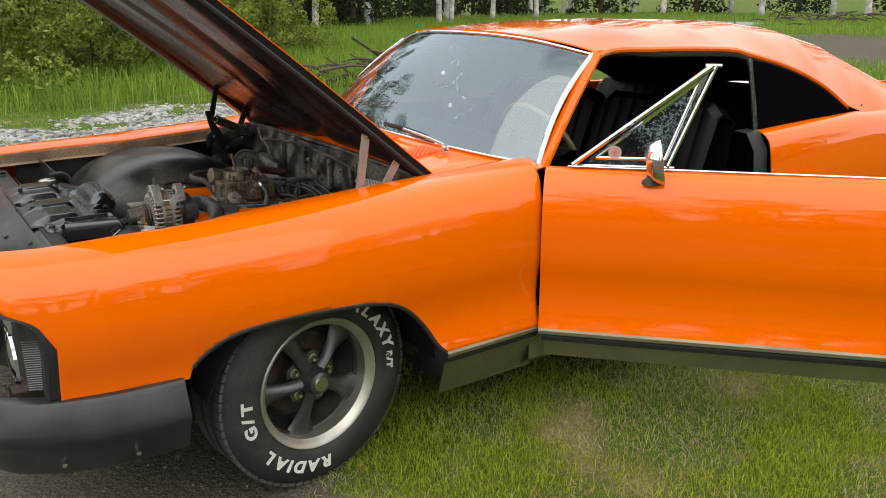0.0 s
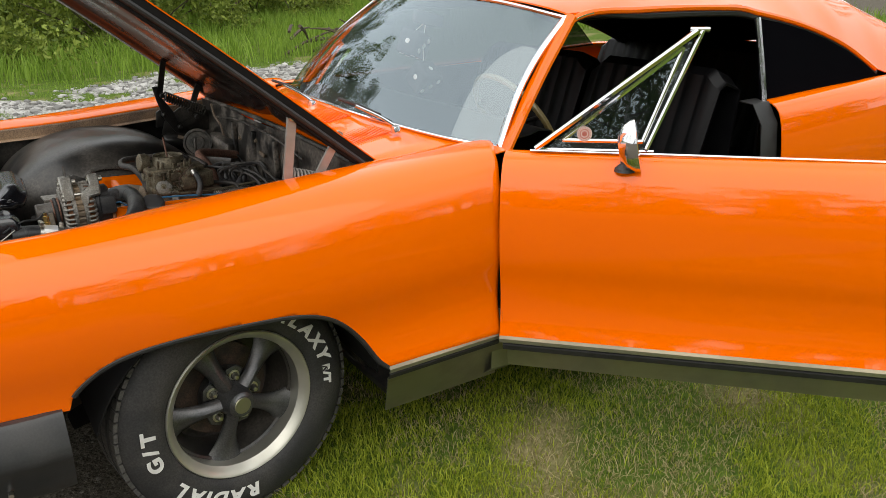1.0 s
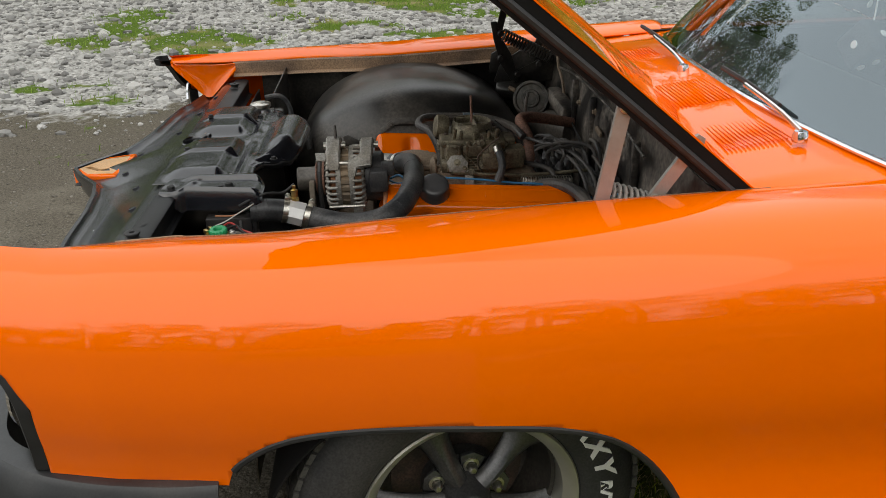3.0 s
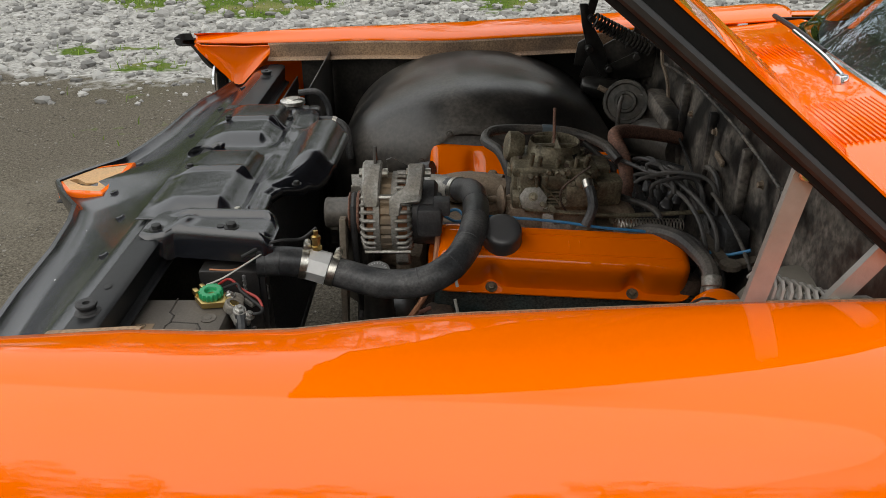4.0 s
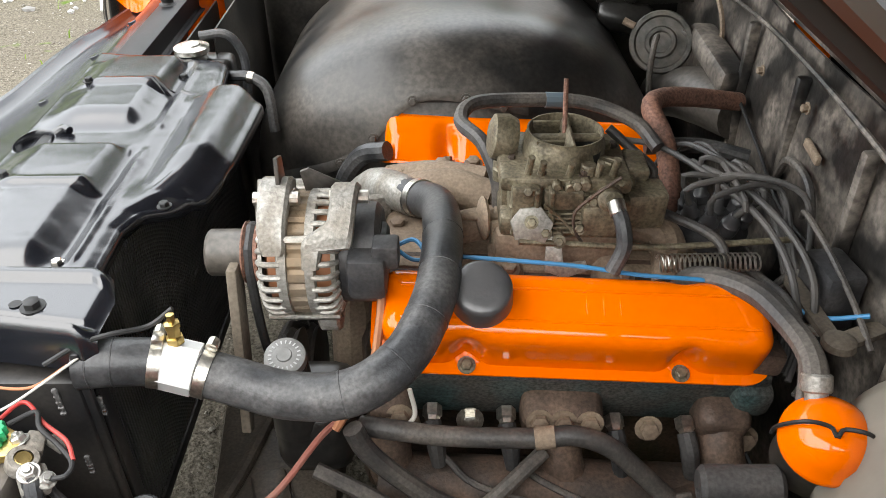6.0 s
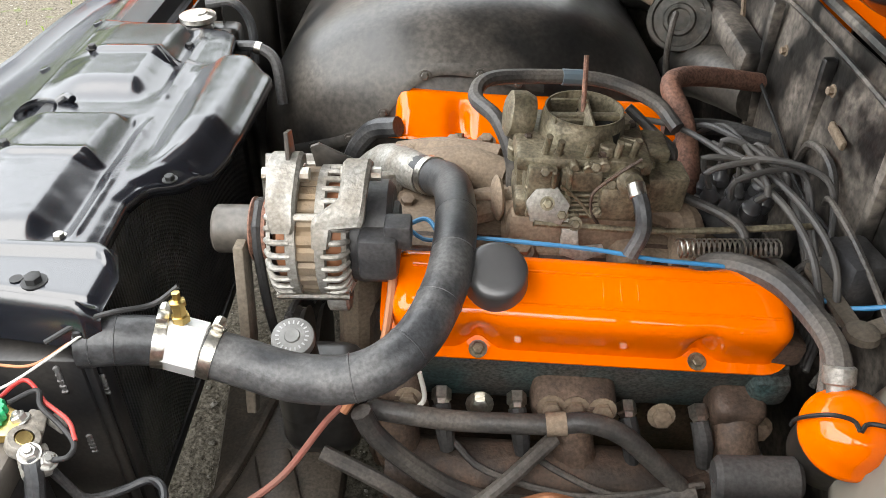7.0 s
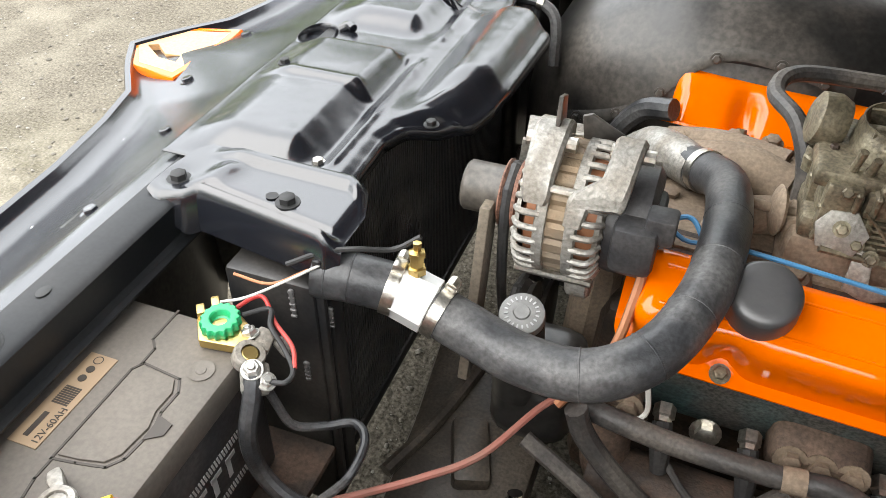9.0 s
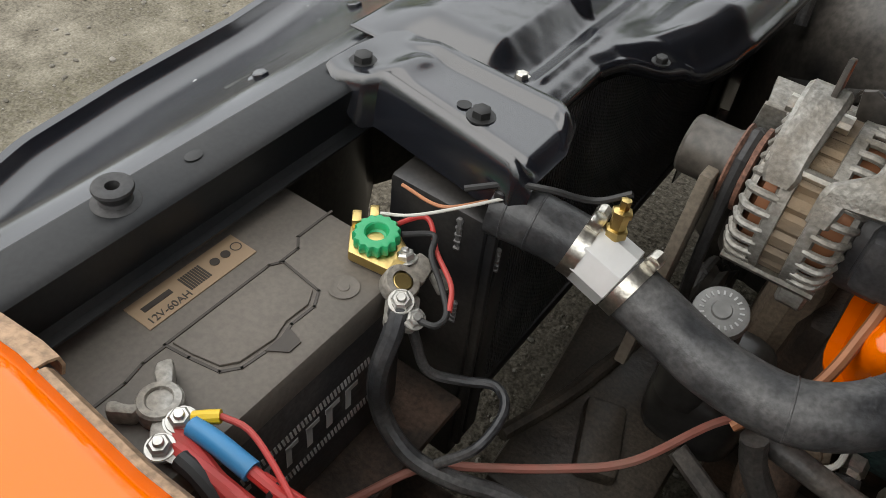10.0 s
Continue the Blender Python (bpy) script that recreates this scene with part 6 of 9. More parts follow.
pieces("hose_ridge", b, HOSE, hose)


def at_curve(k, k2=None):
    p, q = Vector(c[k]), Vector(c[min(k + 1, len(c) - 1)])
    return axis(p, p + (q - p).normalized())


for k in (17, 28, 152):
    b = B()
    lathe(b, [(0.0249, -0.0060), (0.0270, -0.0060), (0.0270, 0.0060), (0.0249, 0.0060)], at_curve(k), 36)
    m = at_curve(k)
    if k != 152:
        join(b, box(B(), (0.014, 0.010, 0.012), None, 0.002), m @ pose(0.0, 0.031, 0.0) if k == 17 else m @ pose(0.012, 0.030, 0.0))
        join(b, lathe(B(), [(0, 0.012), (0.006, 0.012), (0.0065, 0.008), (0.0065, 0), (0, 0)], None, 8), m @ pose(0.006, 0.031, 0.0, 0, 90, 0))
    part("hose_clamp", b, STEEL, RH, "bright worm-drive clamp")
b = B()
lathe(b, [(0.024, -0.020), (0.0280, -0.018), (0.0285, 0.018), (0.024, 0.020)], at_curve(22), 8)
coupling = part("coupling", b, mat("machined_aluminium", (0.82, 0.82, 0.81), 0.5, 0.6, second=(0.62, 0.62, 0.61), scale=30), RH, "bright octagonal metal coupling")
b = B()
p = Vector(c[21]) + Vector((0.004, 0.006, 0.026))
lathe(b, [(0.0095, 0), (0.0095, 0.007), (0.007, 0.008), (0.007, 0.018), (0.0085, 0.019), (0.0085, 0.024), (0.004, 0.026), (0.0045, 0.034), (0, 0.035)], axis(p, p + Vector((0.0, 0.10, 1))), 6)
part("temperature_sensor", b, BRASS, RH, "brass temperature sensor")


def line(name, points, r, m, label, cat="hose", seg=10, n=None, radii=None):
    return whole(name, tube(B(), points, r, seg, n=n, radii=radii), m, label, cat)


h1 = thing("heater_hose", (0.05, 0.62, 0.5), "dusty black heater hose joined by a printed clamp", "hose")
part("hose", tube(B(), [(-0.165, 0.628, 0.597), (-0.128, 0.620, 0.598), (-0.06, 0.62, 0.586), (0.045, 0.62, 0.582), (0.092, 0.62, 0.586), (0.135, 0.617, 0.569), (0.175, 0.61, 0.531), (0.213, 0.60, 0.494)], 0.0125, 12, n=60), OLDHOSE, h1)
part("clamp", lathe(B(), [(0.0125, -0.012), (0.0142, -0.012), (0.0142, 0.012), (0.0125, 0.012)], axis((0.056, 0.62, 0.583), (0.1, 0.62, 0.588)), 20), MANIFOLD, h1)
line("lower_hose", [(-0.170, 0.60, 0.622), (-0.155, 0.598, 0.585), (-0.113, 0.595, 0.534), (-0.057, 0.592, 0.489), (0.014, 0.59, 0.468), (0.15, 0.59, 0.478), (0.23, 0.59, 0.492)], 0.0125, OLDHOSE, "dusty black hose curving below the valve cover", n=50)
line("cable_sleeve", [(-0.10, 0.56, 0.44), (-0.02, 0.58, 0.50), (0.06, 0.64, 0.535)], 0.010, OLDHOSE, "dusty black corrugated cable sleeve")
line("ignition_wire", [(-0.065, 0.645, 0.52), (-0.02, 0.61, 0.505), (0.10, 0.585, 0.492), (0.24, 0.60, 0.50)], 0.0045, OLDHOSE, "dusty black spark plug wire", "wire", 8)
line("ignition_wire", [(0.022, 0.645, 0.515), (0.06, 0.62, 0.50), (0.14, 0.59, 0.485), (0.26, 0.58, 0.475)], 0.0045, OLDHOSE, "dusty black spark plug wire", "wire", 8)
line("ignition_wire", [(0.160, 0.645, 0.50), (0.175, 0.62, 0.47), (0.20, 0.60, 0.43)], 0.0045, OLDHOSE, "dusty black spark plug wire", "wire", 8)
line("ignition_wire", [(0.252, 0.645, 0.49), (0.275, 0.60, 0.475), (0.31, 0.54, 0.46)], 0.0045, OLDHOSE, "dusty black spark plug wire", "wire", 8)
line("breather_hose", [(0.012, 0.895, 0.728), (0.008, 0.905, 0.775), (-0.012, 0.935, 0.815), (-0.040, 0.985, 0.822), (-0.022, 1.03, 0.828), (0.048, 1.055, 0.822), (0.145, 1.065, 0.812), (0.215, 1.035, 0.795), (0.243, 0.99, 0.775)], 0.0105, OLDHOSE, "dusty grey breather hose looped over the carburetor", n=60)
b = B()
tube(b, [(0.085, 1.06, 0.819), (0.115, 1.064, 0.816)], 0.012, 10, n=4)
whole("hose_joint", b, mat("faded_blue_joint", (0.09, 0.13, 0.16), 0.5, second=(0.14, 0.15, 0.15), scale=40), "blue-grey joint on the breather hose", "hose joint")
line("fuel_hose", [(0.142, 0.775, 0.815), (0.148, 0.755, 0.800), (0.150, 0.742, 0.775), (0.138, 0.735, 0.745)], 0.0095, HOSE, "short black fuel hose", n=30)
part("hose_end", rod(B(), (0.1415, 0.778, 0.818), (0.1445, 0.765, 0.807), 0.0105, seg=14, bevel=0.001), STEEL, bpy.data.objects["fuel_hose"], "bright hose ferrule")
line("vacuum_line", [(0.160, 0.925, 0.752), (0.223, 0.868, 0.746), (0.270, 0.822, 0.745), (0.288, 0.795, 0.738), (0.290, 0.785, 0.715)], 0.0065, OLDHOSE, "dusty vacuum hose behind the carburetor")
line("vacuum_line", [(0.155, 0.93, 0.838), (0.185, 0.915, 0.815), (0.215, 0.90, 0.79), (0.205, 0.89, 0.77)], 0.0065, OLDHOSE, "dusty vacuum hose behind the carburetor")
line("big_breather_hose", [(0.235, 0.765, 0.690), (0.240, 0.755, 0.718), (0.27, 0.735, 0.732), (0.305, 0.70, 0.735), (0.327, 0.645, 0.730), (0.333, 0.605, 0.726), (0.331, 0.575, 0.715)], 0.0145, OLDHOSE, "dusty grey hose running to the orange canister", n=50)
part("hose_end", rod(B(), (0.235, 0.765, 0.688), (0.238, 0.758, 0.712), 0.0175, seg=14, bevel=0.003), RUST, bpy.data.objects["big_breather_hose"], "rusty elbow fitting")
line("battery_cable", [(0.33, 0.80, 0.70), (0.345, 0.70, 0.72), (0.335, 0.62, 0.705), (0.318, 0.57, 0.69)], 0.006, OLDHOSE, "dusty black cable beside the hose", "cable")
whole("return_spring", coil(B(), (0.205, 0.775, 0.728), (0.335, 0.785, 0.722), 0.0115, 0.0013, 20), STEEL, "thin steel throttle return spring", "spring")
line("heater_pipe", [(0.262, 0.945, 0.64), (0.264, 0.965, 0.715), (0.262, 1.03, 0.765), (0.250, 1.085, 0.792), (0.270, 1.115, 0.795), (0.33, 1.155, 0.778), (0.425, 1.20, 0.748)], 0.0155, RUST, "rusty red-brown heater pipe bent to the firewall", "pipe", 14, 50)
line("coolant_hose", [(0.245, 1.07, 0.735), (0.33, 1.07, 0.735), (0.40, 1.05, 0.725)], 0.0125, HOSE, "black heater hose behind the engine")
# small hoses by the radiator cap
line("overflow_hose", [(-0.485, 1.295, 0.835), (-0.44, 1.30, 0.835), (-0.415, 1.295, 0.80), (-0.41, 1.27, 0.74)], 0.008, HOSE, "thin black overflow hose")
line("bypass_hose", [(-0.43, 1.24, 0.785), (-0.395, 1.235, 0.785), (-0.365, 1.225, 0.765), (-0.355, 1.20, 0.70)], 0.009, HOSE, "black hose with a bright clamp")
part("clamp", rod(B(), (-0.397, 1.235, 0.785), (-0.387, 1.234, 0.783), 0.0105, seg=14), STEEL, bpy.data.objects["bypass_hose"])
line("water_hose", [(-0.155, 1.09, 0.72), (-0.20, 1.11, 0.70), (-0.235, 1.115, 0.64), (-0.24, 1.10, 0.55)], 0.016, HOSE, "black water hose beside the orange valve cover")
# wires
line("blue_wire", [(-0.125, 0.80, 0.735), (-0.10, 0.775, 0.735), (-0.06, 0.755, 0.755), (0.02, 0.745, 0.755), (0.10, 0.742, 0.748), (0.17, 0.735, 0.740), (0.26, 0.735, 0.730), (0.35, 0.75, 0.70)], 0.0028, BLUE, "blue wire along the valve cover", "wire", 7, 50)
line("blue_wire", [(-0.125, 0.80, 0.74), (-0.10, 0.80, 0.748), (-0.08, 0.76, 0.742)], 0.003, BLUE, "blue wire behind the hose", "wire", 7)
line("blue_wire", [(0.36, 0.72, 0.70), (0.39, 0.70, 0.70), (0.43, 0.68, 0.72)], 0.003, BLUE, "blue wire on the firewall", "wire", 7)
line("brown_wire", [(-0.128, 0.735, 0.775), (-0.135, 0.705, 0.755), (-0.138, 0.68, 0.72), (-0.15, 0.64, 0.67), (-0.19, 0.60, 0.62)], 0.0055, COPPER, "copper-brown wire from the alternator", "wire", 8)
line("pale_wire", [(-0.105, 0.715, 0.715), (-0.11, 0.68, 0.70), (-0.10, 0.655, 0.66)], 0.003, PALE, "pale grey wire at the engine", "wire", 7)
line("pale_wire", [(-0.105, 0.645, 0.64), (-0.10, 0.635, 0.605), (-0.12, 0.625, 0.59)], 0.003, PALE, "pale grey wire below the hose", "wire", 7)
line("red_cable", [(-0.15, 0.64, 0.625), (-0.199, 0.598, 0.622), (-0.245, 0.515, 0.615), (-0.295, 0.470, 0.61), (-0.345, 0.435, 0.605), (-0.385, 0.41, 0.595), (-0.42, 0.35, 0.58)], 0.0040, OLDRED, "faded red starter cable", "cable", 8, 40)

# ---- ignition distributor ----
DS = thing("distributor", (0.30, 0.89, 0.62), "black distributor with rubber boots and wires", "distributor")
b = B()
lathe(b, [(0.03, -0.08), (0.04, -0.03), (0.050, -0.025), (0.052, 0.0), (0.045, 0.018), (0.03, 0.024), (0, 0.026)], pose(0.308, 0.905, 0.698, -8, 4, 0), 28)
part("cap", b, PLASTIC, DS)
PLUGWIRE = mat("dark_ignition_cable", (0.040, 0.039, 0.040), 0.5, second=(0.075, 0.072, 0.068), amount=0.6, scale=30, bump=0.2, bump_scale=200, dirt=(0.16, 0.14, 0.12), dirt_amount=0.35, dirt_scale=12)
for k in range(9):
    a = 2 * math.pi * k / 8 + 0.3
    r = 0.034 if k < 8 else 0.0
    p = Vector((0.308 + r * math.cos(a), 0.905 + r * math.sin(a) - 0.004, 0.712))
    u = Vector((0.25 * math.cos(a) * (k < 8), 0.25 * math.sin(a) * (k < 8) - 0.16, 1)).normalized()
    b = B()
    lathe(b, [(0.0125, 0), (0.0135, 0.008), (0.0130, 0.020), (0.0095, 0.024), (0.0085, 0.034), (0.0060, 0.038), (0, 0.038)], axis(p, p + u), 14)
    part("boot", b, CAPBLACK, DS)
    if k in (6, 7):
        pts = [p + u * 0.034, p + u * 0.070, Vector((0.31 - 0.02 * (k - 6), 1.0, 0.775)), Vector((0.27, 1.06 + 0.02 * (k - 6), 0.70)), Vector((0.26, 1.09, 0.62))]
    else:
        pts = [p + u * 0.034, p + u * (0.062 + 0.006 * (k % 3)) + Vector((0.004, 0.004, 0.0)), Vector((0.342 + 0.007 * k, 0.925 - 0.010 * k, 0.782 - 0.007 * (k % 4))), Vector((0.372 + 0.004 * k, 0.860 - 0.009 * k, 0.735 - 0.006 * k)), Vector((0.384 + 0.003 * k, 0.800 - 0.010 * k, 0.670 - 0.006 * k)), Vector((0.368, 0.735 - 0.008 * k, 0.600))]
    part("plug_wire", tube(B(), pts, 0.0043, 8, n=34), PLUGWIRE, DS)
# long leads from behind the carburetor across to the bundle
for k, pts in enumerate(([(0.170, 1.022, 0.775), (0.234, 1.010, 0.772), (0.278, 0.962, 0.770), (0.318, 0.875, 0.768), (0.340, 0.805, 0.764), (0.352, 0.742, 0.745), (0.360, 0.70, 0.70)],
                         [(0.285, 0.960, 0.770), (0.330, 0.880, 0.775), (0.362, 0.800, 0.765), (0.380, 0.735, 0.735), (0.378, 0.69, 0.68)])):
    part("plug_wire", tube(B(), pts, 0.0046, 8, n=40), PLUGWIRE, DS)

# ---- power steering reservoir ----
PS = thing("power_steering_pump", (-0.243, 0.65, 0.58), "dark power steering reservoir with grey dipstick cap", "pump")
b = B()
rod(b, (-0.243, 0.645, 0.58), (-0.243, 0.634, 0.696), 0.030, 0.024, 24, 0.004)
box(b, (0.10, 0.12, 0.11), pose(-0.225, 0.68, 0.56), 0.03, 3)
part("reservoir", b, BAY_BLACK, PS)
b = B()
lathe(b, [(0, 0.0145), (0.008, 0.0145), (0.009, 0.0125), (0.020, 0.012), (0.0235, 0.010), (0.0245, 0.004), (0.0245, 0), (0, 0)], axis((-0.243, 0.634, 0.698), (-0.243, 0.614, 0.75)), 36)
cap = part("filler_cap", b, mat("grey_worn_cap", (0.16, 0.16, 0.155), 0.55, 0.2, second=(0.25, 0.25, 0.24), amount=0.7, scale=60, bump=0.2, bump_scale=300), PS, "worn grey filler cap")
b = B()
nrm = Vector((0, -0.36, 0.93)).normalized()
for k in range(20):
    a = 2 * math.pi * k / 20
    mm = axis((-0.243, 0.634, 0.698), Vector((-0.243, 0.634, 0.698)) + nrm)
    join(b, box(B(), (0.004, 0.0016, 0.0006), None), mm @ pose(0, 0, 0, 0, 0, math.degrees(a)) @ pose(0.0165, 0, 0.0127))
pieces("cap_mark", b, SILVER_INK, cap)
# pump bracket and steering parts low in the bay
whole("steering_box", box(box(B(), (0.09, 0.08, 0.12), pose(-0.155, 0.49, 0.47, 10, 0, 15), 0.02, 3), (0.05, 0.05, 0.05), pose(-0.16, 0.49, 0.55, 0, 0, 0), 0.012), MANIFOLD, "dusty brown steering box", "steering box")
whole("frame_rail", box(B(), (1.5, 0.09, 0.11), pose(-0.05, 0.47, 0.33, 0, 0, 0), 0.012), IRON, "rusty brown frame rail of the car", "frame rail")
whole("frame_rail", box(B(), (1.5, 0.09, 0.11), pose(-0.05, 1.42, 0.33, 0, 0, 0), 0.012), IRON, "rusty brown frame rail of the car", "frame rail")
whole("engine_crossmember", box(B(), (0.16, 0.95, 0.09), pose(-0.02, 0.945, 0.29, 0, 0, 0), 0.02), IRON, "rusty brown engine crossmember beam", "crossmember")
b = B()
plate(b, [(-0.385, 0.545), (-0.215, 0.545), (-0.215, 0.86), (-0.30, 0.88), (-0.415, 0.86), (-0.395, 0.70)], 0.05, pose(0, 0, 0.350), 0.012)
fc = thing("front_crossmember", (-0.30, 0.70, 0.35), "greasy dark front crossmember plate", "crossmember")
part("plate", b, GREASE, fc)
part("pressed_rim", tube(B(), [(-0.395, 0.60, 0.402), (-0.36, 0.70, 0.405), (-0.33, 0.85, 0.402)], 0.010, 8, n=12), GREASE, fc)
part("mount", box(B(), (0.05, 0.10, 0.03), pose(-0.30, 0.66, 0.408, 3, 4, 20), 0.008), GREASE, fc)
b = B()
plate(b, [(0.700, 0.775), (0.735, 0.772), (0.700, 0.640), (0.655, 0.560), (0.640, 0.570), (0.668, 0.660)], 0.012, Matrix(((0, 0, 1, -0.315), (1, 0, 0, 0), (0, 1, 0, 0), (0, 0, 0, 1))), 0.002)
whole("belt_brace", b, UNDERCOAT, "dusty steel plate brace beside the belt", "brace")
b = B()
rod(b, (-0.205, 0.505, 0.585), (-0.195, 0.47, 0.50), 0.008, seg=10)
for t in (0.1, 0.3, 0.5, 0.8):
    p = Vector((-0.205, 0.505, 0.585)).lerp(Vector((-0.195, 0.47, 0.50)), t)
    rod(b, p, p + Vector((0.001, -0.0045, -0.011)), 0.0105, seg=12)
whole("brake_fitting", b, CHROME, "small bright threaded fitting", "fitting")

# ---- orange canister and firewall items ----
CA = thing("canister", (0.325, 0.545, 0.58), "orange domed canister with a black wire clip", "canister")
cm = axis((0.336, 0.535, 0.672), (0.322, 0.490, 0.768)) @ Matrix.Diagonal((0.84, 0.84, 0.84, 1))
part("dome", lathe(B(), [(0, 0.052), (0.018, 0.051), (0.036, 0.044), (0.048, 0.030), (0.052, 0.016), (0.056, 0.012), (0.058, 0.008), (0.058, 0.002), (0.054, -0.002), (0.048, -0.006), (0.048, -0.06), (0, -0.06)], cm, 40), ENGINE_ORANGE, CA)
part("base", lathe(B(), [(0.05, -0.004), (0.05, -0.09), (0, -0.09)], cm, 30), BAY_BLACK, CA)
b = B()
join(b, tube(B(), [(-0.062, 0.0, -0.01), (-0.060, 0.0, 0.02), (-0.035, 0.0, 0.055), (-0.008, 0.0, 0.054), (0.0, -0.012, 0.056), (0.008, 0.0, 0.054), (0.035, 0, 0.055), (0.060, 0, 0.02), (0.062, 0, -0.01)], 0.0028, 7, n=50), cm)
part("wire_clip", b, SEAL_AND_SHADE, CA)
b = B()
rod(b, (0.331, 0.582, 0.724), (0.330, 0.570, 0.708), 0.0165, seg=20, bevel=0.002)
rod(b, (0.330, 0.574, 0.712), (0.328, 0.548, 0.690), 0.012, seg=16, bevel=0.002)
part("clamp", b, ALTER, CA)
b = B()
rod(b, (0.215, 0.535, 0.60), (0.305, 0.53, 0.605), 0.024, seg=16, bevel=0.006)
rod(b, (0.222, 0.53, 0.60), (0.225, 0.50, 0.54), 0.010, seg=10)
whole("ignition_boot", b, RUBBER, "large black rubber elbow boot", "boot")
b = B()
lathe(b, [(0, 0.06), (0.06, 0.058), (0.10, 0.045), (0.125, 0.02), (0.13, 0.0), (0.125, -0.03), (0, -0.03)], axis((0.415, 0.46, 0.67), (0.30, 0.44, 0.74)), 40)
whole("brake_booster", b, mat("dusty_beige_metal", (0.26, 0.235, 0.19), 0.6, 0.2, second=(0.20, 0.18, 0.145), amount=0.7, scale=8, bump=0.2, bump_scale=100, dirt=(0.12, 0.10, 0.085), dirt_amount=0.4, dirt_scale=7), "dusty beige brake booster drum", "brake booster")
b = B()
box(b, (0.05, 0.07, 0.085), pose(0.415, 0.755, 0.70, 0, 0, 8), 0.008)
whole("regulator_box", b, PLASTIC, "dusty black regulator box on the firewall", "regulator")
b = B()
bar(b, (0.375, 0.770, 0.702), (0.386, 0.650, 0.700), 0.020, 0.008, (0, 0, 1))
bar(b, (0.384, 0.650, 0.703), (0.440, 0.675, 0.703), 0.022, 0.008, (0, 0, 1))
lathe(b, [(0, 0.012), (0.010, 0.012), (0.018, 0.008), (0.020, 0), (0, 0)], pose(0.385, 0.648, 0.704), 20)
whole("linkage", b, UNDERCOAT, "dusty brown pedal linkage with a round pivot", "linkage")
HN = thing("vacuum_actuator", (0.35, 1.42, 0.70), "dusty round vacuum actuator with a thin hose", "actuator")
part("disc", lathe(B(), [(0, 0.007), (0.018, 0.007), (0.021, 0.010), (0.027, 0.010), (0.030, 0.005), (0.046, 0.004), (0.049, 0.009), (0.056, 0.009), (0.0585, 0.005), (0.0585, -0.010), (0.045, -0.014), (0, -0.014)], axis((0.340, 1.420, 0.768), (0.20, 1.0, 0.95)), 36), mat("dull_plated_disc", (0.10, 0.095, 0.085), 0.5, 0.4, second=(0.025, 0.025, 0.022), amount=0.9, scale=60, bump=0.3, bump_scale=200, dirt=(0.20, 0.17, 0.14), dirt_amount=0.5, dirt_scale=25), HN)
part("thin_hose", tube(B(), [(0.325, 1.395, 0.790), (0.315, 1.37, 0.775), (0.312, 1.36, 0.72), (0.315, 1.33, 0.65)], 0.0055, 8, n=24), OLDHOSE, HN)
part("disc_arm", box(B(), (0.09, 0.02, 0.018), pose(0.395, 1.41, 0.782, 0, 8, -35), 0.004), BAY_BLACK, HN)
part("bleed_nipple", rod(B(), (0.292, 1.44, 0.792), (0.272, 1.45, 0.80), 0.007, seg=10), MANIFOLD, HN)
HB = thing("heater_box", (0.42, 1.335, 0.60), "grimy black heater duct at firewall", "heater duct")
part("housing", box(B(), (0.05, 0.20, 0.045), pose(0.420, 1.335, 0.772, 6, 4, 4), 0.012), FIREWALL, HB, "dusty upper housing")
b = B()
tube(b, [(0.350, 1.44, 0.655), (0.395, 1.35, 0.695), (0.445, 1.24, 0.705)], 0.05, 18, radii=[0.040, 0.052, 0.046])
part("duct", b, BAY_BLACK, HB, "black curved air duct")
b = B()
lathe(b, [(0, 0.0), (0.026, 0.002), (0.032, 0.012), (0.032, 0.10), (0.026, 0.11), (0, 0.112)], axis((0.250, 1.615, 0.757), (0.36, 1.60, 0.745)), 20)
whole("blower_housing", b, BAY_BLACK, "black rounded housing below the hinge", "housing")
part("dust_lip", tube(B(), [(0.437, 1.50, 0.905), (0.434, 1.46, 0.86), (0.432, 1.42, 0.85), (0.434, 1.38, 0.82), (0.436, 1.36, 0.76)], 0.005, 6), MANIFOLD, HN)
line("ground_wire", [(0.42, 1.20, 0.76), (0.43, 1.10, 0.72), (0.42, 0.95, 0.70), (0.43, 0.82, 0.70)], 0.003, SEAL_AND_SHADE, "thin black wire on the firewall", "wire", 6)
line("speedometer_cable", [(0.435, 1.02, 0.70), (0.425, 0.97, 0.765), (0.43, 0.90, 0.76), (0.435, 0.86, 0.68)], 0.006, OLDHOSE, "dusty grey cable on the firewall", "cable", 8)
line("wiring_loom", [(0.36, 0.80, 0.655), (0.39, 0.80, 0.69), (0.43, 0.76, 0.72)], 0.006, OLDHOSE, "dusty black wiring loom", "wiring", 8)

# ---- radiator and its cover ----
RA = thing("radiator", (-0.5, 0.92, 0.3), "black radiator under a stamped black cover", "radiator")
b = B()
box(b, (0.060, 0.70, 0.37), pose(-0.478, 0.925, 0.612), 0.004)
part("core", b, RADBLACK, RA, "black radiator core")
b = B()
for k in range(104):
    box(b, (0.005, 0.0028, 0.345), pose(-0.4455, 0.590 + 0.0062 * k, 0.615), 0)
tagged(part("fin", b, PLASTIC, RA, "fine upright cooling fins"), kind="stuff")
b = B()
box(b, (0.074, 0.72, 0.022), pose(-0.478, 0.925, 0.425), 0.006)
part("bottom_channel", b, RADBLACK, RA, "black lower channel")
b = B()
box(b, (0.100, 0.042, 0.36), pose(-0.478, 0.556, 0.580), 0.005, 2)
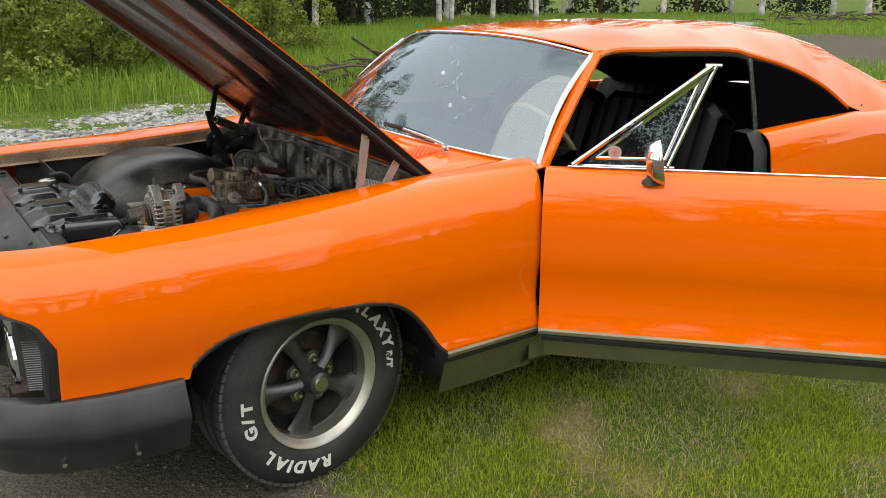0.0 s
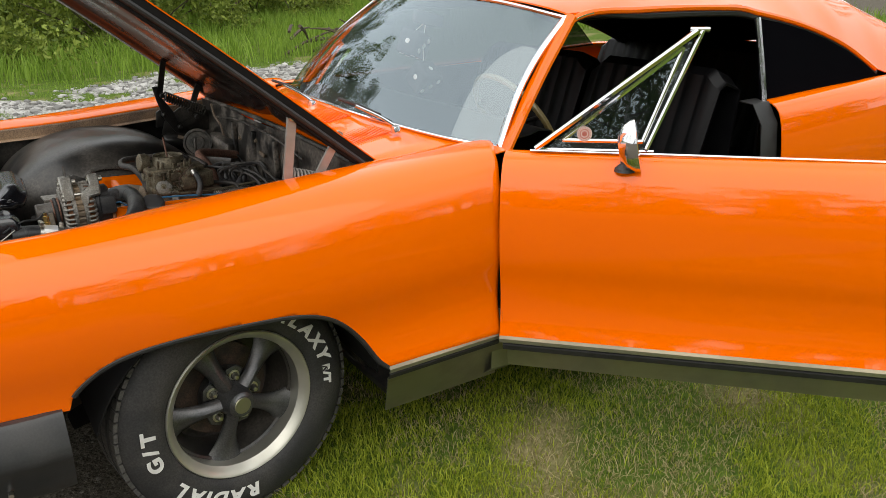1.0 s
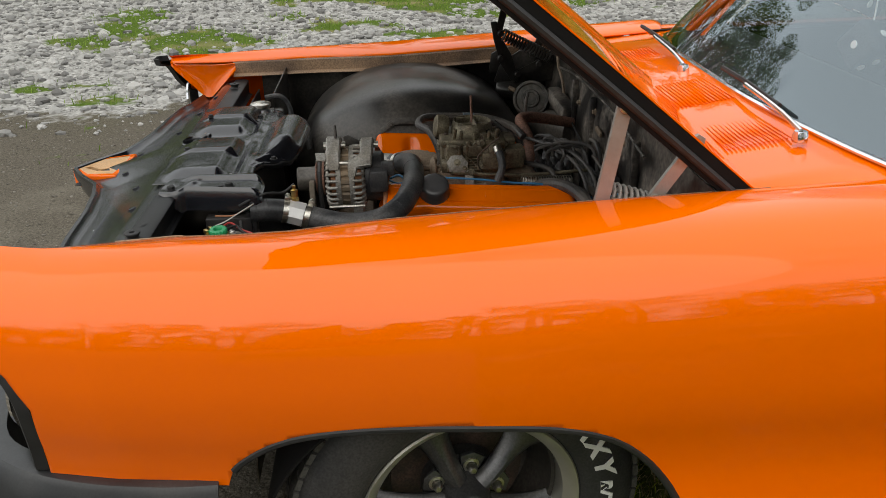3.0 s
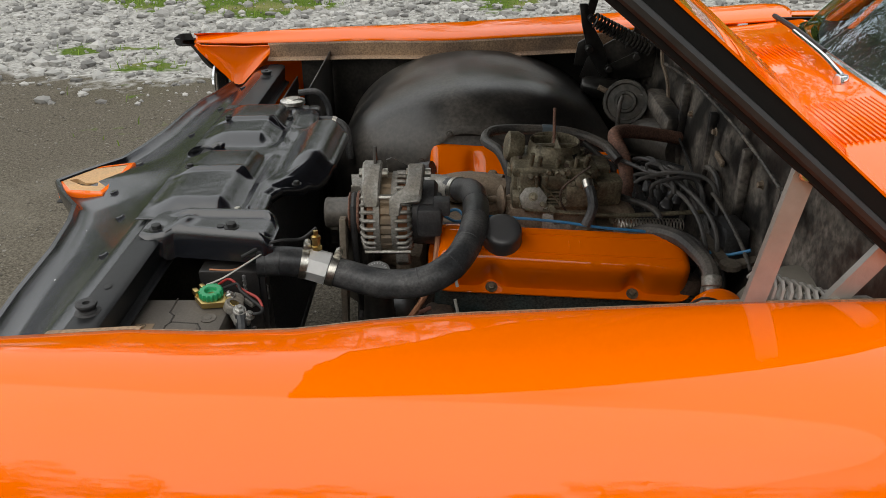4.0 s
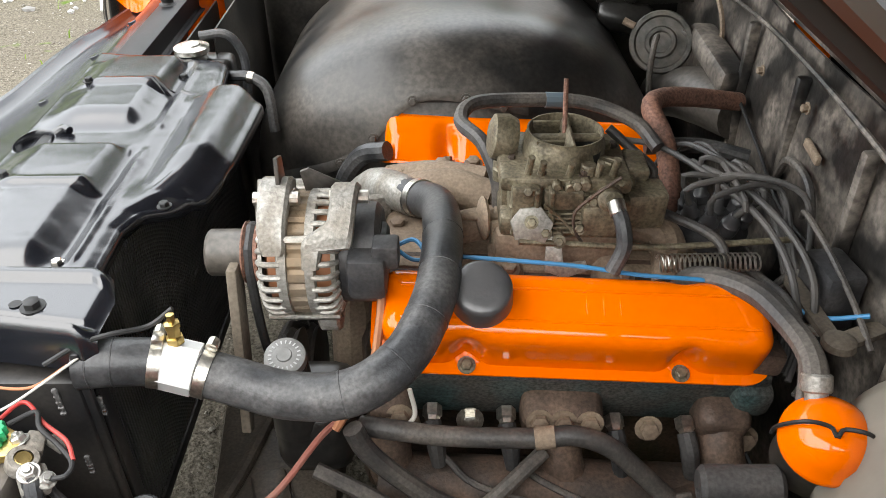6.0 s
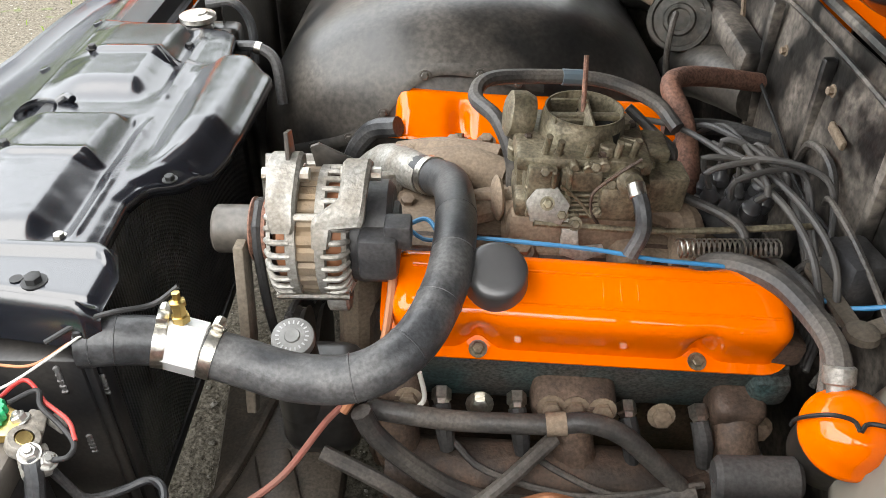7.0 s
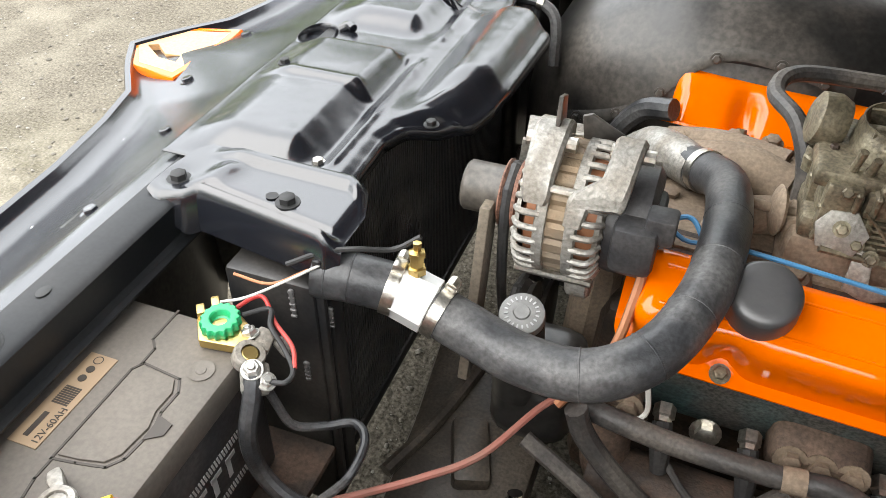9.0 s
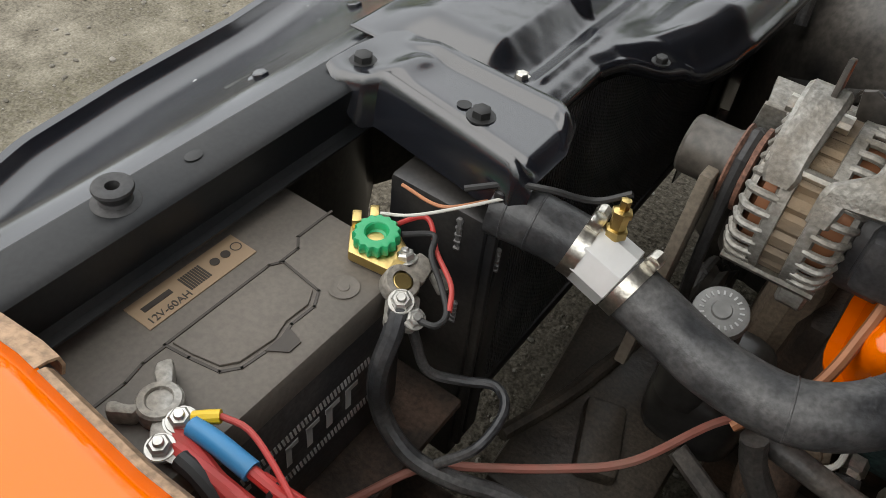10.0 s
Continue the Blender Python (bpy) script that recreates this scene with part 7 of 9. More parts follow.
near_tank = part("side_tank", b, RADBLACK, RA, "black side tank with weld seams")
b = B()
box(b, (0.008, 0.022, 0.365), pose(-0.4245, 0.566, 0.612), 0.003)
box(b, (0.010, 0.008, 0.365), pose(-0.4235, 0.542, 0.612), 0.003)
pieces("tank_flange", b, RADBLACK, near_tank)
b = B()
box(b, (0.090, 0.050, 0.375), pose(-0.478, 1.295, 0.612), 0.012, 3)
part("side_tank", b, BAY_BLACK, RA)
b = B()
for x, z, h in ((-0.452, 0.735, 0.040), (-0.446, 0.640, 0.030), (-0.4215, 0.71, 0.03)):
    box(b, (0.0055, 0.005, h), pose(x, 0.5345 if x < -0.43 else 0.553, z, 4, 0, 10), 0.0024)
    for q in range(5):
        box(b, (0.0065, 0.004, 0.0045), pose(x, 0.5338 if x < -0.43 else 0.5525, z - h * 0.4 + h * 0.2 * q, 25, 0, 10), 0.0015)
tagged(part("weld_seam", b, mat("bare_weld", (0.16, 0.155, 0.15), 0.5, 0.3, second=(0.08, 0.08, 0.08), scale=90, bump=0.4, bump_scale=300), RA, "rough weld seam"), kind="stuff")


def cover_z(x, y):
    """Height of the stamped cover: two stepped pads that rise from the front, a trough beside them, a ridge and the fan lobe."""
    z = 0.811
    for y0, ym, y1 in ((0.640, 0.812, 0.940), (0.985, 1.115, 1.245)):
        w = smooth_step(y, y0 - 0.004, y0 + 0.050) * (1 - smooth_step(y, y1 - 0.026, y1 + 0.004))
        far_ = float(smooth_step(y, ym - 0.010, ym + 0.006))
        v = smooth_step(x, -0.660, -0.590) * (1 - smooth_step(x, -0.523 + 0.013 * far_, -0.494 + 0.005 * far_))
        step = 0.0185 + 0.0035 * far_ + 0.0028 * math.exp(-(((y - ym - 0.004) / 0.006) ** 2)) - 0.004 * float(smooth_step(y, ym + 0.03, y1))
        z += float(w * v) * float(step)
        z -= 0.005 * float(w) * math.exp(-(((x + 0.487) / 0.007) ** 2))
    z += 0.0040 * math.exp(-(((x + 0.470) / 0.0040) ** 2)) * float(smooth_step(y, 0.66, 0.68) * (1 - smooth_step(y, 0.92, 0.95)) + smooth_step(y, 0.99, 1.01) * (1 - smooth_step(y, 1.19, 1.22)))
    # fan lobe: a broad swelling with a soft valley beside it
    lobe = float(smooth_step(x, -0.452, -0.395) * smooth_step(y, 0.815, 0.90) * (1 - smooth_step(y, 1.085, 1.105)))
    z += 0.026 * lobe
    z -= 0.007 * math.exp(-(((x + 0.452) / 0.016) ** 2)) * float(smooth_step(y, 0.80, 0.88) * (1 - smooth_step(y, 1.03, 1.09)))
    # pinched creases round the bolt at its near end
    for a, c0, d0 in ((0.9, -0.415, 0.838), (0.35, -0.398, 0.822), (-0.2, -0.372, 0.822)):
        ux, uy = math.cos(a), math.sin(a)
        along, across = (x - c0) * ux + (y - d0) * uy, -(x - c0) * uy + (y - d0) * ux
        z += 0.0035 * math.exp(-((along / 0.024) ** 2) - ((across / 0.0045) ** 2))
    z -= 0.004 * math.exp(-(((y - 0.797) / 0.014) ** 2) - (((x + 0.400) / 0.016) ** 2))
    return z + 0.0007 * wobble(x, y, 14.0) + 0.0010 * wobble(x, y, 5.0, 4.0)


def cover_back(y):
    return float(np.interp(y, [0.56, 0.70, 0.745, 0.78, 0.803, 0.84, 0.87, 0.906, 0.96, 1.085, 1.105, 1.114, 1.165, 1.23, 1.275], [-0.440, -0.444, -0.445, -0.433, -0.411, -0.373, -0.357, -0.349, -0.346, -0.342, -0.352, -0.415, -0.420, -0.430, -0.436]))


def cover_far(x):
    """The cover's far edge runs a little aslant."""
    return 1.240 - 0.19 * (x + 0.43)


HX0, HY0, HRX, HRY = -0.632, 0.950, 0.022, 0.034
rows = []
for s in np.linspace(0, 1, 170):
    row = []
    for t in np.linspace(0, 1, 90):
        y = 0.63 + s * 0.61
        x = -0.655 + t * (cover_back(y) + 0.655)
        y = 1.0 + (y - 1.0) * (cover_far(x) - 1.0) / 0.24 if y > 1.0 else y
        e = cover_back(0.63 + s * 0.61)
        lobe = smooth_step(y, 0.76, 0.86) * (1 - smooth_step(y, 1.09, 1.11))
        u = x - e
        z = cover_z(x, y) - (0.006 + 0.024 * lobe) * smooth_step(u, -0.022 - 0.018 * lobe, 0.0) ** 2
        row.append((x, y, z))
    x, y, z = row[-1]
    row += [(x + 0.003, y, z - 0.005), (x + 0.0035, y, z - 0.016)]
    rows.append(row)
cb = B()
cv = [[cb.verts.new(p) for p in row] for row in rows]
for i in range(len(cv) - 1):
    for j in range(len(cv[0]) - 1):
        quad = (cv[i][j], cv[i + 1][j], cv[i + 1][j + 1], cv[i][j + 1])
        mx, my = sum(v.co.x for v in quad) / 4, sum(v.co.y for v in quad) / 4
        if ((mx - HX0) / HRX) ** 2 + ((my - HY0) / HRY) ** 2 > 1:
            cb.faces.new(quad)
bmesh.ops.delete(cb, geom=[v for v in cb.verts if not v.link_faces], context="VERTS")
bmesh.ops.recalc_face_normals(cb, faces=cb.faces[:])
cov = part("radiator_cover", cb, BLACK, RA, "stamped satin black radiator cover", 60)
thick = cov.modifiers.new("thickness", "SOLIDIFY")
thick.thickness, thick.offset = 0.0015, -1
for x, y in ((-0.488, 0.672), (-0.404, 0.790), (-0.618, 0.838), (-0.612, 1.120), (-0.487, 1.185)):
    part("cover_bolt", hexbolt(B(), (x, y, cover_z(x, y) - 0.001), (0, 0, 1), 0.0062, 0.006), STEEL if y < 0.7 else SEAL_AND_SHADE, cov)
# the vent's turned-down rim and the fins seen in it
b = B()
lathe(b, [(1.20, -0.004), (1.14, 0.0015), (1.04, 0.0035), (0.97, 0.0), (0.95, -0.012), (0.95, -0.022)], pose(HX0, HY0, cover_z(HX0 + 0.02, HY0)) @ Matrix.Diagonal((HRX, HRY, 1, 1)), 40)
part("vent_ring", b, BLACK, cov)
b = B()
for k in range(4):
    box(b, (0.005, 0.020, 0.002), pose(HX0 - 0.006 + 0.009 * k, HY0 + 0.010, 0.792, 0, 25, 12), 0.0005)
pieces("vent_slat", b, ALTER, cov, "pale fins inside the vent")
b = B()
box(b, (0.05, 0.08, 0.004), pose(HX0, HY0, 0.778), 0.001)
part("vent_floor", b, SEAL_AND_SHADE, cov)
b = B()
tube(b, [(-0.612, 0.978, 0.812), (-0.600, 0.982, 0.818), (-0.590, 0.976, 0.817)], 0.006, 10, n=10)
part("vent_tab", b, BLACK, cov)
# hold-down bracket at the battery side: a flat top between two ridges and a deep front flange
rows = []
for x in np.linspace(-0.624, -0.402, 84):
    yb_ = float(np.interp(x, [-0.624, -0.616, -0.604, -0.432, -0.412, -0.402], [0.596, 0.640, 0.656, 0.650, 0.636, 0.604]))
    yr_ = float(np.interp(x, [-0.624, -0.605, -0.582, -0.570, -0.415, -0.402], [0.574, 0.564, 0.566, 0.576, 0.549, 0.556]))
    drop_ = float(np.interp(x, [-0.624, -0.606, -0.592, -0.578, -0.420, -0.402], [0.003, 0.010, 0.036, 0.050, 0.048, 0.030]))
    body_ = float(smooth_step(x, -0.600, -0.560) * (1 - smooth_step(x, -0.425, -0.403)))
    row = []
    for u in np.linspace(0, 1, 44):
        y = yb_ + u * (yr_ - yb_)
        d_back, d_front = yb_ - y, y - yr_
        z = 0.8155 + body_ * (0.0085 * float(smooth_step(d_back, 0.0, 0.008) * (1 - smooth_step(d_back, 0.014, 0.026))) + 0.0075 * math.exp(-(((d_front - 0.002) / 0.005) ** 2)) - 0.0045 * math.exp(-(((d_front - 0.012) / 0.0045) ** 2)))
        z += 0.0065 * math.exp(-(((x + 0.563 - 0.25 * (y - 0.61)) / 0.013) ** 2) - (((y - 0.615) / 0.022) ** 2))
        z -= 0.004 * math.exp(-(((x + 0.606) / 0.014) ** 2) - (((y - 0.590) / 0.014) ** 2))
        z -= 0.010 * float(smooth_step(x, -0.420, -0.402))
        row.append((x, y, z))
    z0 = row[-1][2]
    row += [(x, yr_ - dy, z0 - drop_ * f) for dy, f in ((0.003, 0.05), (0.006, 0.20), (0.0085, 0.45), (0.0105, 0.75), (0.012, 1.0))]
    rows.append(row)
brk = part("hold_down_bracket", sheet(B(), rows, 0.0022), BLACK, RA, "stamped satin black hold-down bracket")
for x, y in ((-0.603, 0.588), (-0.477, 0.588)):
    part("bracket_bolt", hexbolt(B(), (x, y, 0.8150 if x > -0.5 else 0.8125), (0, 0, 1), 0.0085, 0.008), SEAL_AND_SHADE, brk)
# black disc painted as the dark of a hole
part("bracket_hole", lathe(B(), [(0.0065, 0.0008), (0, 0.0008)], pose(-0.496, 0.591, 0.8162), 14), SEAL_AND_SHADE, brk)
b = B()
lathe(b, [(0, 0.014), (0.014, 0.014), (0.016, 0.012), (0.026, 0.011), (0.030, 0.009), (0.0305, 0.001), (0.027, -0.002), (0.024, -0.004), (0.024, -0.03), (0, -0.03)], pose(-0.498, 1.282, 0.812), 30)
part("radiator_cap", b, STEEL, RA, "dull plated pressure cap")
line("sensor_wire", [(-0.335, 0.585, 0.815), (-0.36, 0.575, 0.80), (-0.39, 0.555, 0.807), (-0.42, 0.548, 0.80), (-0.45, 0.53, 0.79)], 0.0028, SEAL_AND_SHADE, "thin dark sensor wire", "wire", 7)
line("white_wire", [(-0.50, 0.488, 0.762), (-0.475, 0.495, 0.770), (-0.445, 0.515, 0.782), (-0.42, 0.54, 0.79)], 0.0014, PALE, "pale loose wire end", "wire", 7)
line("copper_wire", [(-0.50, 0.515, 0.775), (-0.46, 0.515, 0.775), (-0.43, 0.535, 0.785)], 0.0016, COPPER, "bare copper-brown wire under the bracket", "wire", 7)

# ---- battery ----
BA = thing("battery", (-0.545, 0.345, 0.55), "dusty grey-topped car battery with cables", "battery")
X0, X1, Y0, Y1, ZT = -0.632, -0.457, 0.205, 0.480, 0.742
b = B()
box(b, (X1 - X0 - 0.008, Y1 - Y0 - 0.008, 0.155), pose((X0 + X1) / 2, (Y0 + Y1) / 2, 0.632), 0.006)
case = part("case", b, PLASTIC, BA, "black battery case")
b = B()
box(b, (X1 - X0, Y1 - Y0, 0.034), pose((X0 + X1) / 2, (Y0 + Y1) / 2, ZT - 0.018), 0.005)
lid = part("lid", b, BATT_TOP, BA, "dusty grey battery lid")
# raised terminal corners, seams and handle recess
b = B()
for pts in ([(-0.536, 0.205), (-0.536, 0.262), (-0.540, 0.280), (-0.540, 0.298)], [(-0.546, 0.480), (-0.546, 0.440), (-0.537, 0.430), (-0.537, 0.410)],
            [(-0.541, 0.300), (-0.541, 0.402), (-0.535, 0.412), (-0.494, 0.407), (-0.486, 0.393), (-0.487, 0.370), (-0.482, 0.352), (-0.486, 0.320), (-0.495, 0.308), (-0.520, 0.303), (-0.541, 0.300)],
            [(-0.530, 0.312), (-0.505, 0.316), (-0.500, 0.335), (-0.505, 0.355), (-0.498, 0.375), (-0.502, 0.396)]):
    for p0, p1 in zip(pts, pts[1:]):
        d = Vector((p1[0] - p0[0], p1[1] - p0[1]))
        box(b, (d.length + 0.002, 0.0022, 0.0012), pose((p0[0] + p1[0]) / 2, (p0[1] + p1[1]) / 2, ZT - 0.0007, 0, 0, math.degrees(math.atan2(d.y, d.x))), 0)
part("lid_seam", b, INK, lid, "dark moulded seams")
b = B()
plate(b, [(-0.538, 0.304), (-0.538, 0.401), (-0.533, 0.408), (-0.497, 0.404), (-0.490, 0.391), (-0.491, 0.369), (-0.486, 0.352), (-0.490, 0.322), (-0.498, 0.311), (-0.520, 0.306)], 0.003, pose(0, 0, ZT - 0.0015), 0.0008)
part("handle_cover", b, BATT_TOP, lid)
part("seam_round", lathe(B(), [(0.012, 0.0), (0.0125, 0.0012), (0.0105, 0.0012), (0.0095, 0.0006), (0.005, 0.0006), (0.0045, 0.0014), (0, 0.0014)], pose(-0.482, 0.422, ZT - 0.0008), 24), BATT_TOP, lid)
b = B()
plate(b, [(-0.484, 0.340), (-0.470, 0.350), (-0.470, 0.362), (-0.484, 0.366)], 0.0012, pose(0, 0, ZT - 0.0006))
part("finger_notch", b, INK, lid, "dark finger notch")
b = B()
box(b, (0.029, 0.104, 0.001), pose(-0.573, 0.354, ZT - 0.0002), 0)
part("sticker", b, STICKER, lid, "tan battery sticker")


def words(text, size, m, material, parent, label="", squeeze=1.0):
    """Flat lettering as a mesh."""
    cu = bpy.data.curves.new("lettering", "FONT")
    cu.body, cu.size, cu.align_x, cu.align_y, cu.extrude = text, size, "CENTER", "CENTER", 0.0003
    tmp = bpy.data.objects.new("lettering", cu)
    scene.collection.objects.link(tmp)
    bpy.context.view_layer.update()
    me = bpy.data.meshes.new_from_object(tmp.evaluated_get(bpy.context.evaluated_depsgraph_get()))
    bpy.data.objects.remove(tmp)
    bl = B()
    bl.from_mesh(me)
    bpy.data.meshes.remove(me)
    bmesh.ops.transform(bl, matrix=m @ Matrix.Diagonal((squeeze, 1, 1, 1)), verts=bl.verts[:])
    return part("lettering", bl, material, parent, label, 0)


ST = Matrix(((0, -1, 0, 0), (1, 0, 0, 0), (0, 0, 1, 0), (0, 0, 0, 1)))  # text reads along the battery
words("12V-60AH", 0.0090, Matrix.Translation((-0.564, 0.325, ZT + 0.0006)) @ ST, INK, lid)
b = B()
box(b, (0.005, 0.026, 0.0006), pose(-0.576, 0.323, ZT + 0.0005), 0)
for k in range(9):
    box(b, (0.016, 0.0016, 0.0006), pose(-0.573, 0.347 + 0.0023 * k, ZT + 0.0005), 0)
for y in (0.380, 0.391):
    join(b, lathe(B(), [(0, 0.0006), (0.0040, 0.0006), (0.0040, 0)], None, 14), pose(-0.574, y - 0.003, ZT + 0.0003))
join(b, lathe(B(), [(0.0038, 0.0006), (0.0048, 0.0006)], None, 14), pose(-0.574, 0.399, ZT + 0.0003))
part("sticker_print", b, INK, lid)
# silver hatched label on the side
b = B()
for k in range(46):
    y = 0.240 + 0.0042 * k
    for z, h in ((0.660, 0.010), (0.606, 0.010)):
        box(b, (0.0006, 0.0022, h), pose(X1 - 0.0035, y, z, 12, 0, 0), 0)
for k, w in enumerate((0.016, 0.008, 0.014, 0.016, 0.018, 0.020, 0.018)):
    y = 0.262 + 0.0235 * k
    box(b, (0.0006, w * 0.85, 0.006), pose(X1 - 0.0035, y + 0.004, 0.646, 0, 0, 0), 0)
    box(b, (0.0006, w * 0.35, 0.024), pose(X1 - 0.0035, y, 0.634, 0, 0, 0), 0)
part("side_label", b, SILVER_INK, case, "silver hatched side label")


def stud(bm, p, n, r, h):
    """A hexagonal nut on a washer with the bolt's end standing out."""
    m = axis(p, Vector(p) + Vector(n))
    join(bm, lathe(B(), [(0, 0.0014), (r * 1.25, 0.0014), (r * 1.3, 0.0008), (r * 1.3, 0)], None, 20), m)
    join(bm, lathe(B(), [(0, h), (r * 0.78, h), (r, h - 0.0015), (r, 0.001)], None, 6), m)
    join(bm, lathe(B(), [(0, h + 0.003), (r * 0.4, h + 0.003), (r * 0.48, h + 0.002), (r * 0.48, h - 0.001)], None, 12), m)


# positive clamp: a split cast ring with two jaws, open towards the front
ca = (-0.4980, 0.2620)
b = B()
lathe(b, [(0.0085, 0.0), (0.0150, 0.0), (0.0158, 0.002), (0.0155, 0.0125), (0.0140, 0.0145), (0.0095, 0.0150), (0.0085, 0.0135)], pose(*ca, ZT + 0.002), 28)
for y0, y1, bend in ((0.250, 0.240, -1), (0.271, 0.279, 1)):
    plate(b, [(-0.502, y0 - 0.006), (-0.502, y0 + 0.006), (-0.512, y1 + 0.007), (-0.518, y1 + 0.008 + 0.003 * bend), (-0.523, y1 + 0.001), (-0.517, y1 - 0.006)], 0.015, pose(0, 0, ZT + 0.0015), 0.003)
plate(b, [(-0.4910, 0.2480), (-0.4780, 0.2350), (-0.4660, 0.2350), (-0.4640, 0.2480), (-0.4710, 0.2700), (-0.4860, 0.2720)], 0.011, pose(0, 0, ZT + 0.0025), 0.003)
tc = part("terminal_clamp", b, ALTER, BA, "oxidised cast terminal clamp")
part("post_end", lathe(B(), [(0, 0.0135), (0.006, 0.0138), (0.0086, 0.0130), (0.0088, 0)], pose(*ca, ZT + 0.002), 24), ALTER, tc)
for x, y, z in ((-0.4760, 0.2600, ZT + 0.0140), (-0.4710, 0.2395, ZT + 0.0135)):
    b = B()
    stud(b, (x, y, z + 0.0012), (0.05, -0.05, 1), 0.0075, 0.0065)
    part("terminal_nut", b, ZINC, tc)
b = B()
lathe(b, [(0.0, 0.0014), (0.0112, 0.0014), (0.0112, 0), (0.0, 0)], pose(-0.4760, 0.2600, ZT + 0.0138), 20)
plate(b, [(-0.4700, 0.2615), (-0.4560, 0.2735), (-0.460, 0.2780), (-0.4740, 0.2670)], 0.0014, pose(0, 0, ZT + 0.0140))
part("ring_lug", b, ZINC, tc, "bright crimped ring lug")
b = B()
lathe(b, [(0.0, 0.0014), (0.0100, 0.0014), (0.0100, 0), (0.0, 0)], pose(-0.4710, 0.2395, ZT + 0.0133), 20)
plate(b, [(-0.4660, 0.2345), (-0.4520, 0.2380), (-0.4520, 0.2460), (-0.4660, 0.2450)], 0.0014, pose(0, 0, ZT + 0.0135))
part("ring_lug", b, ALTER, tc)
# battery switch: brass base with two tabs, green knob with a sunk middle
b = B()
plate(b, [(-0.515, 0.468), (-0.497, 0.444), (-0.459, 0.449), (-0.452, 0.462), (-0.462, 0.477), (-0.488, 0.492)], 0.010, pose(0, 0, ZT + 0.002), 0.0015)
for x, y in ((-0.513, 0.474), (-0.506, 0.488)):
    box(b, (0.008, 0.014, 0.010), pose(x, y, ZT + 0.015, 0, 0, 38), 0.0015)
rod(b, (-0.487, 0.466, ZT + 0.004), (-0.487, 0.466, ZT + 0.0165), 0.0075)
part("switch_body", b, BRASS, BA, "brass battery switch")
rows = []
for rr, wave, zz in ((0.0060, 0.0, 0.0), (0.0165, 0.0010, 0.0), (0.0180, 0.0013, 0.002), (0.0180, 0.0013, 0.009), (0.0170, 0.0008, 0.0108), (0.0150, 0.0, 0.0114), (0.0100, 0.0, 0.0112), (0.0088, 0.0, 0.0100), (0.0080, 0.0, 0.0045), (0.0060, 0.0, 0.0035)):
    rows.append([(-0.487 + (rr + wave * math.cos(15 * a)) * math.cos(a), 0.467 + (rr + wave * math.cos(15 * a)) * math.sin(a), ZT + 0.0125 + zz + 0.10 * (rr * math.sin(a))) for a in np.linspace(0, 2 * math.pi, 120, endpoint=False)])
part("switch_knob", sheet(B(), rows, closed=True), GREEN, BA, "green plastic switch knob")
# earth clamp beside the switch, hanging over the battery's edge
b = B()
m = pose(-0.452, 0.449, ZT - 0.003, 0, 25, 0)
join(b, lathe(B(), [(0.0085, 0.0), (0.0142, 0.0), (0.0150, 0.002), (0.0148, 0.0125), (0.0135, 0.0145), (0.0085, 0.0145)], None, 26), m)
join(b, box(B(), (0.017, 0.024, 0.013), None, 0.003), m @ pose(0.002, 0.022, 0.007, 0, 0, 12))
join(b, box(B(), (0.020, 0.012, 0.010), None, 0.003), m @ pose(0.020, 0.030, 0.006, 0, 0, -20))
join(b, box(B(), (0.026, 0.030, 0.014), None, 0.004), m @ pose(0.016, -0.012, 0.001, 0, 0, 35))
ec = part("terminal_clamp", b, ALTER, BA, "pale cast earth clamp")
part("post_end", lathe(B(), [(0, 0.0135), (0.007, 0.0138), (0.0086, 0.0125), (0.0086, 0)], m, 24), BRASS, ec, "brass post end")
for p, n_, r in (((-0.458, 0.469, ZT + 0.009), (-0.35, 0.1, 1), 0.0072), ((-0.436, 0.434, ZT + 0.006), (0.2, -0.3, 1), 0.0080), ((-0.423, 0.434, ZT - 0.004), (0.5, -0.3, 1), 0.0070)):
    b = B()
    stud(b, p, n_, r, 0.0075)
    part("terminal_nut", b, ZINC, ec)
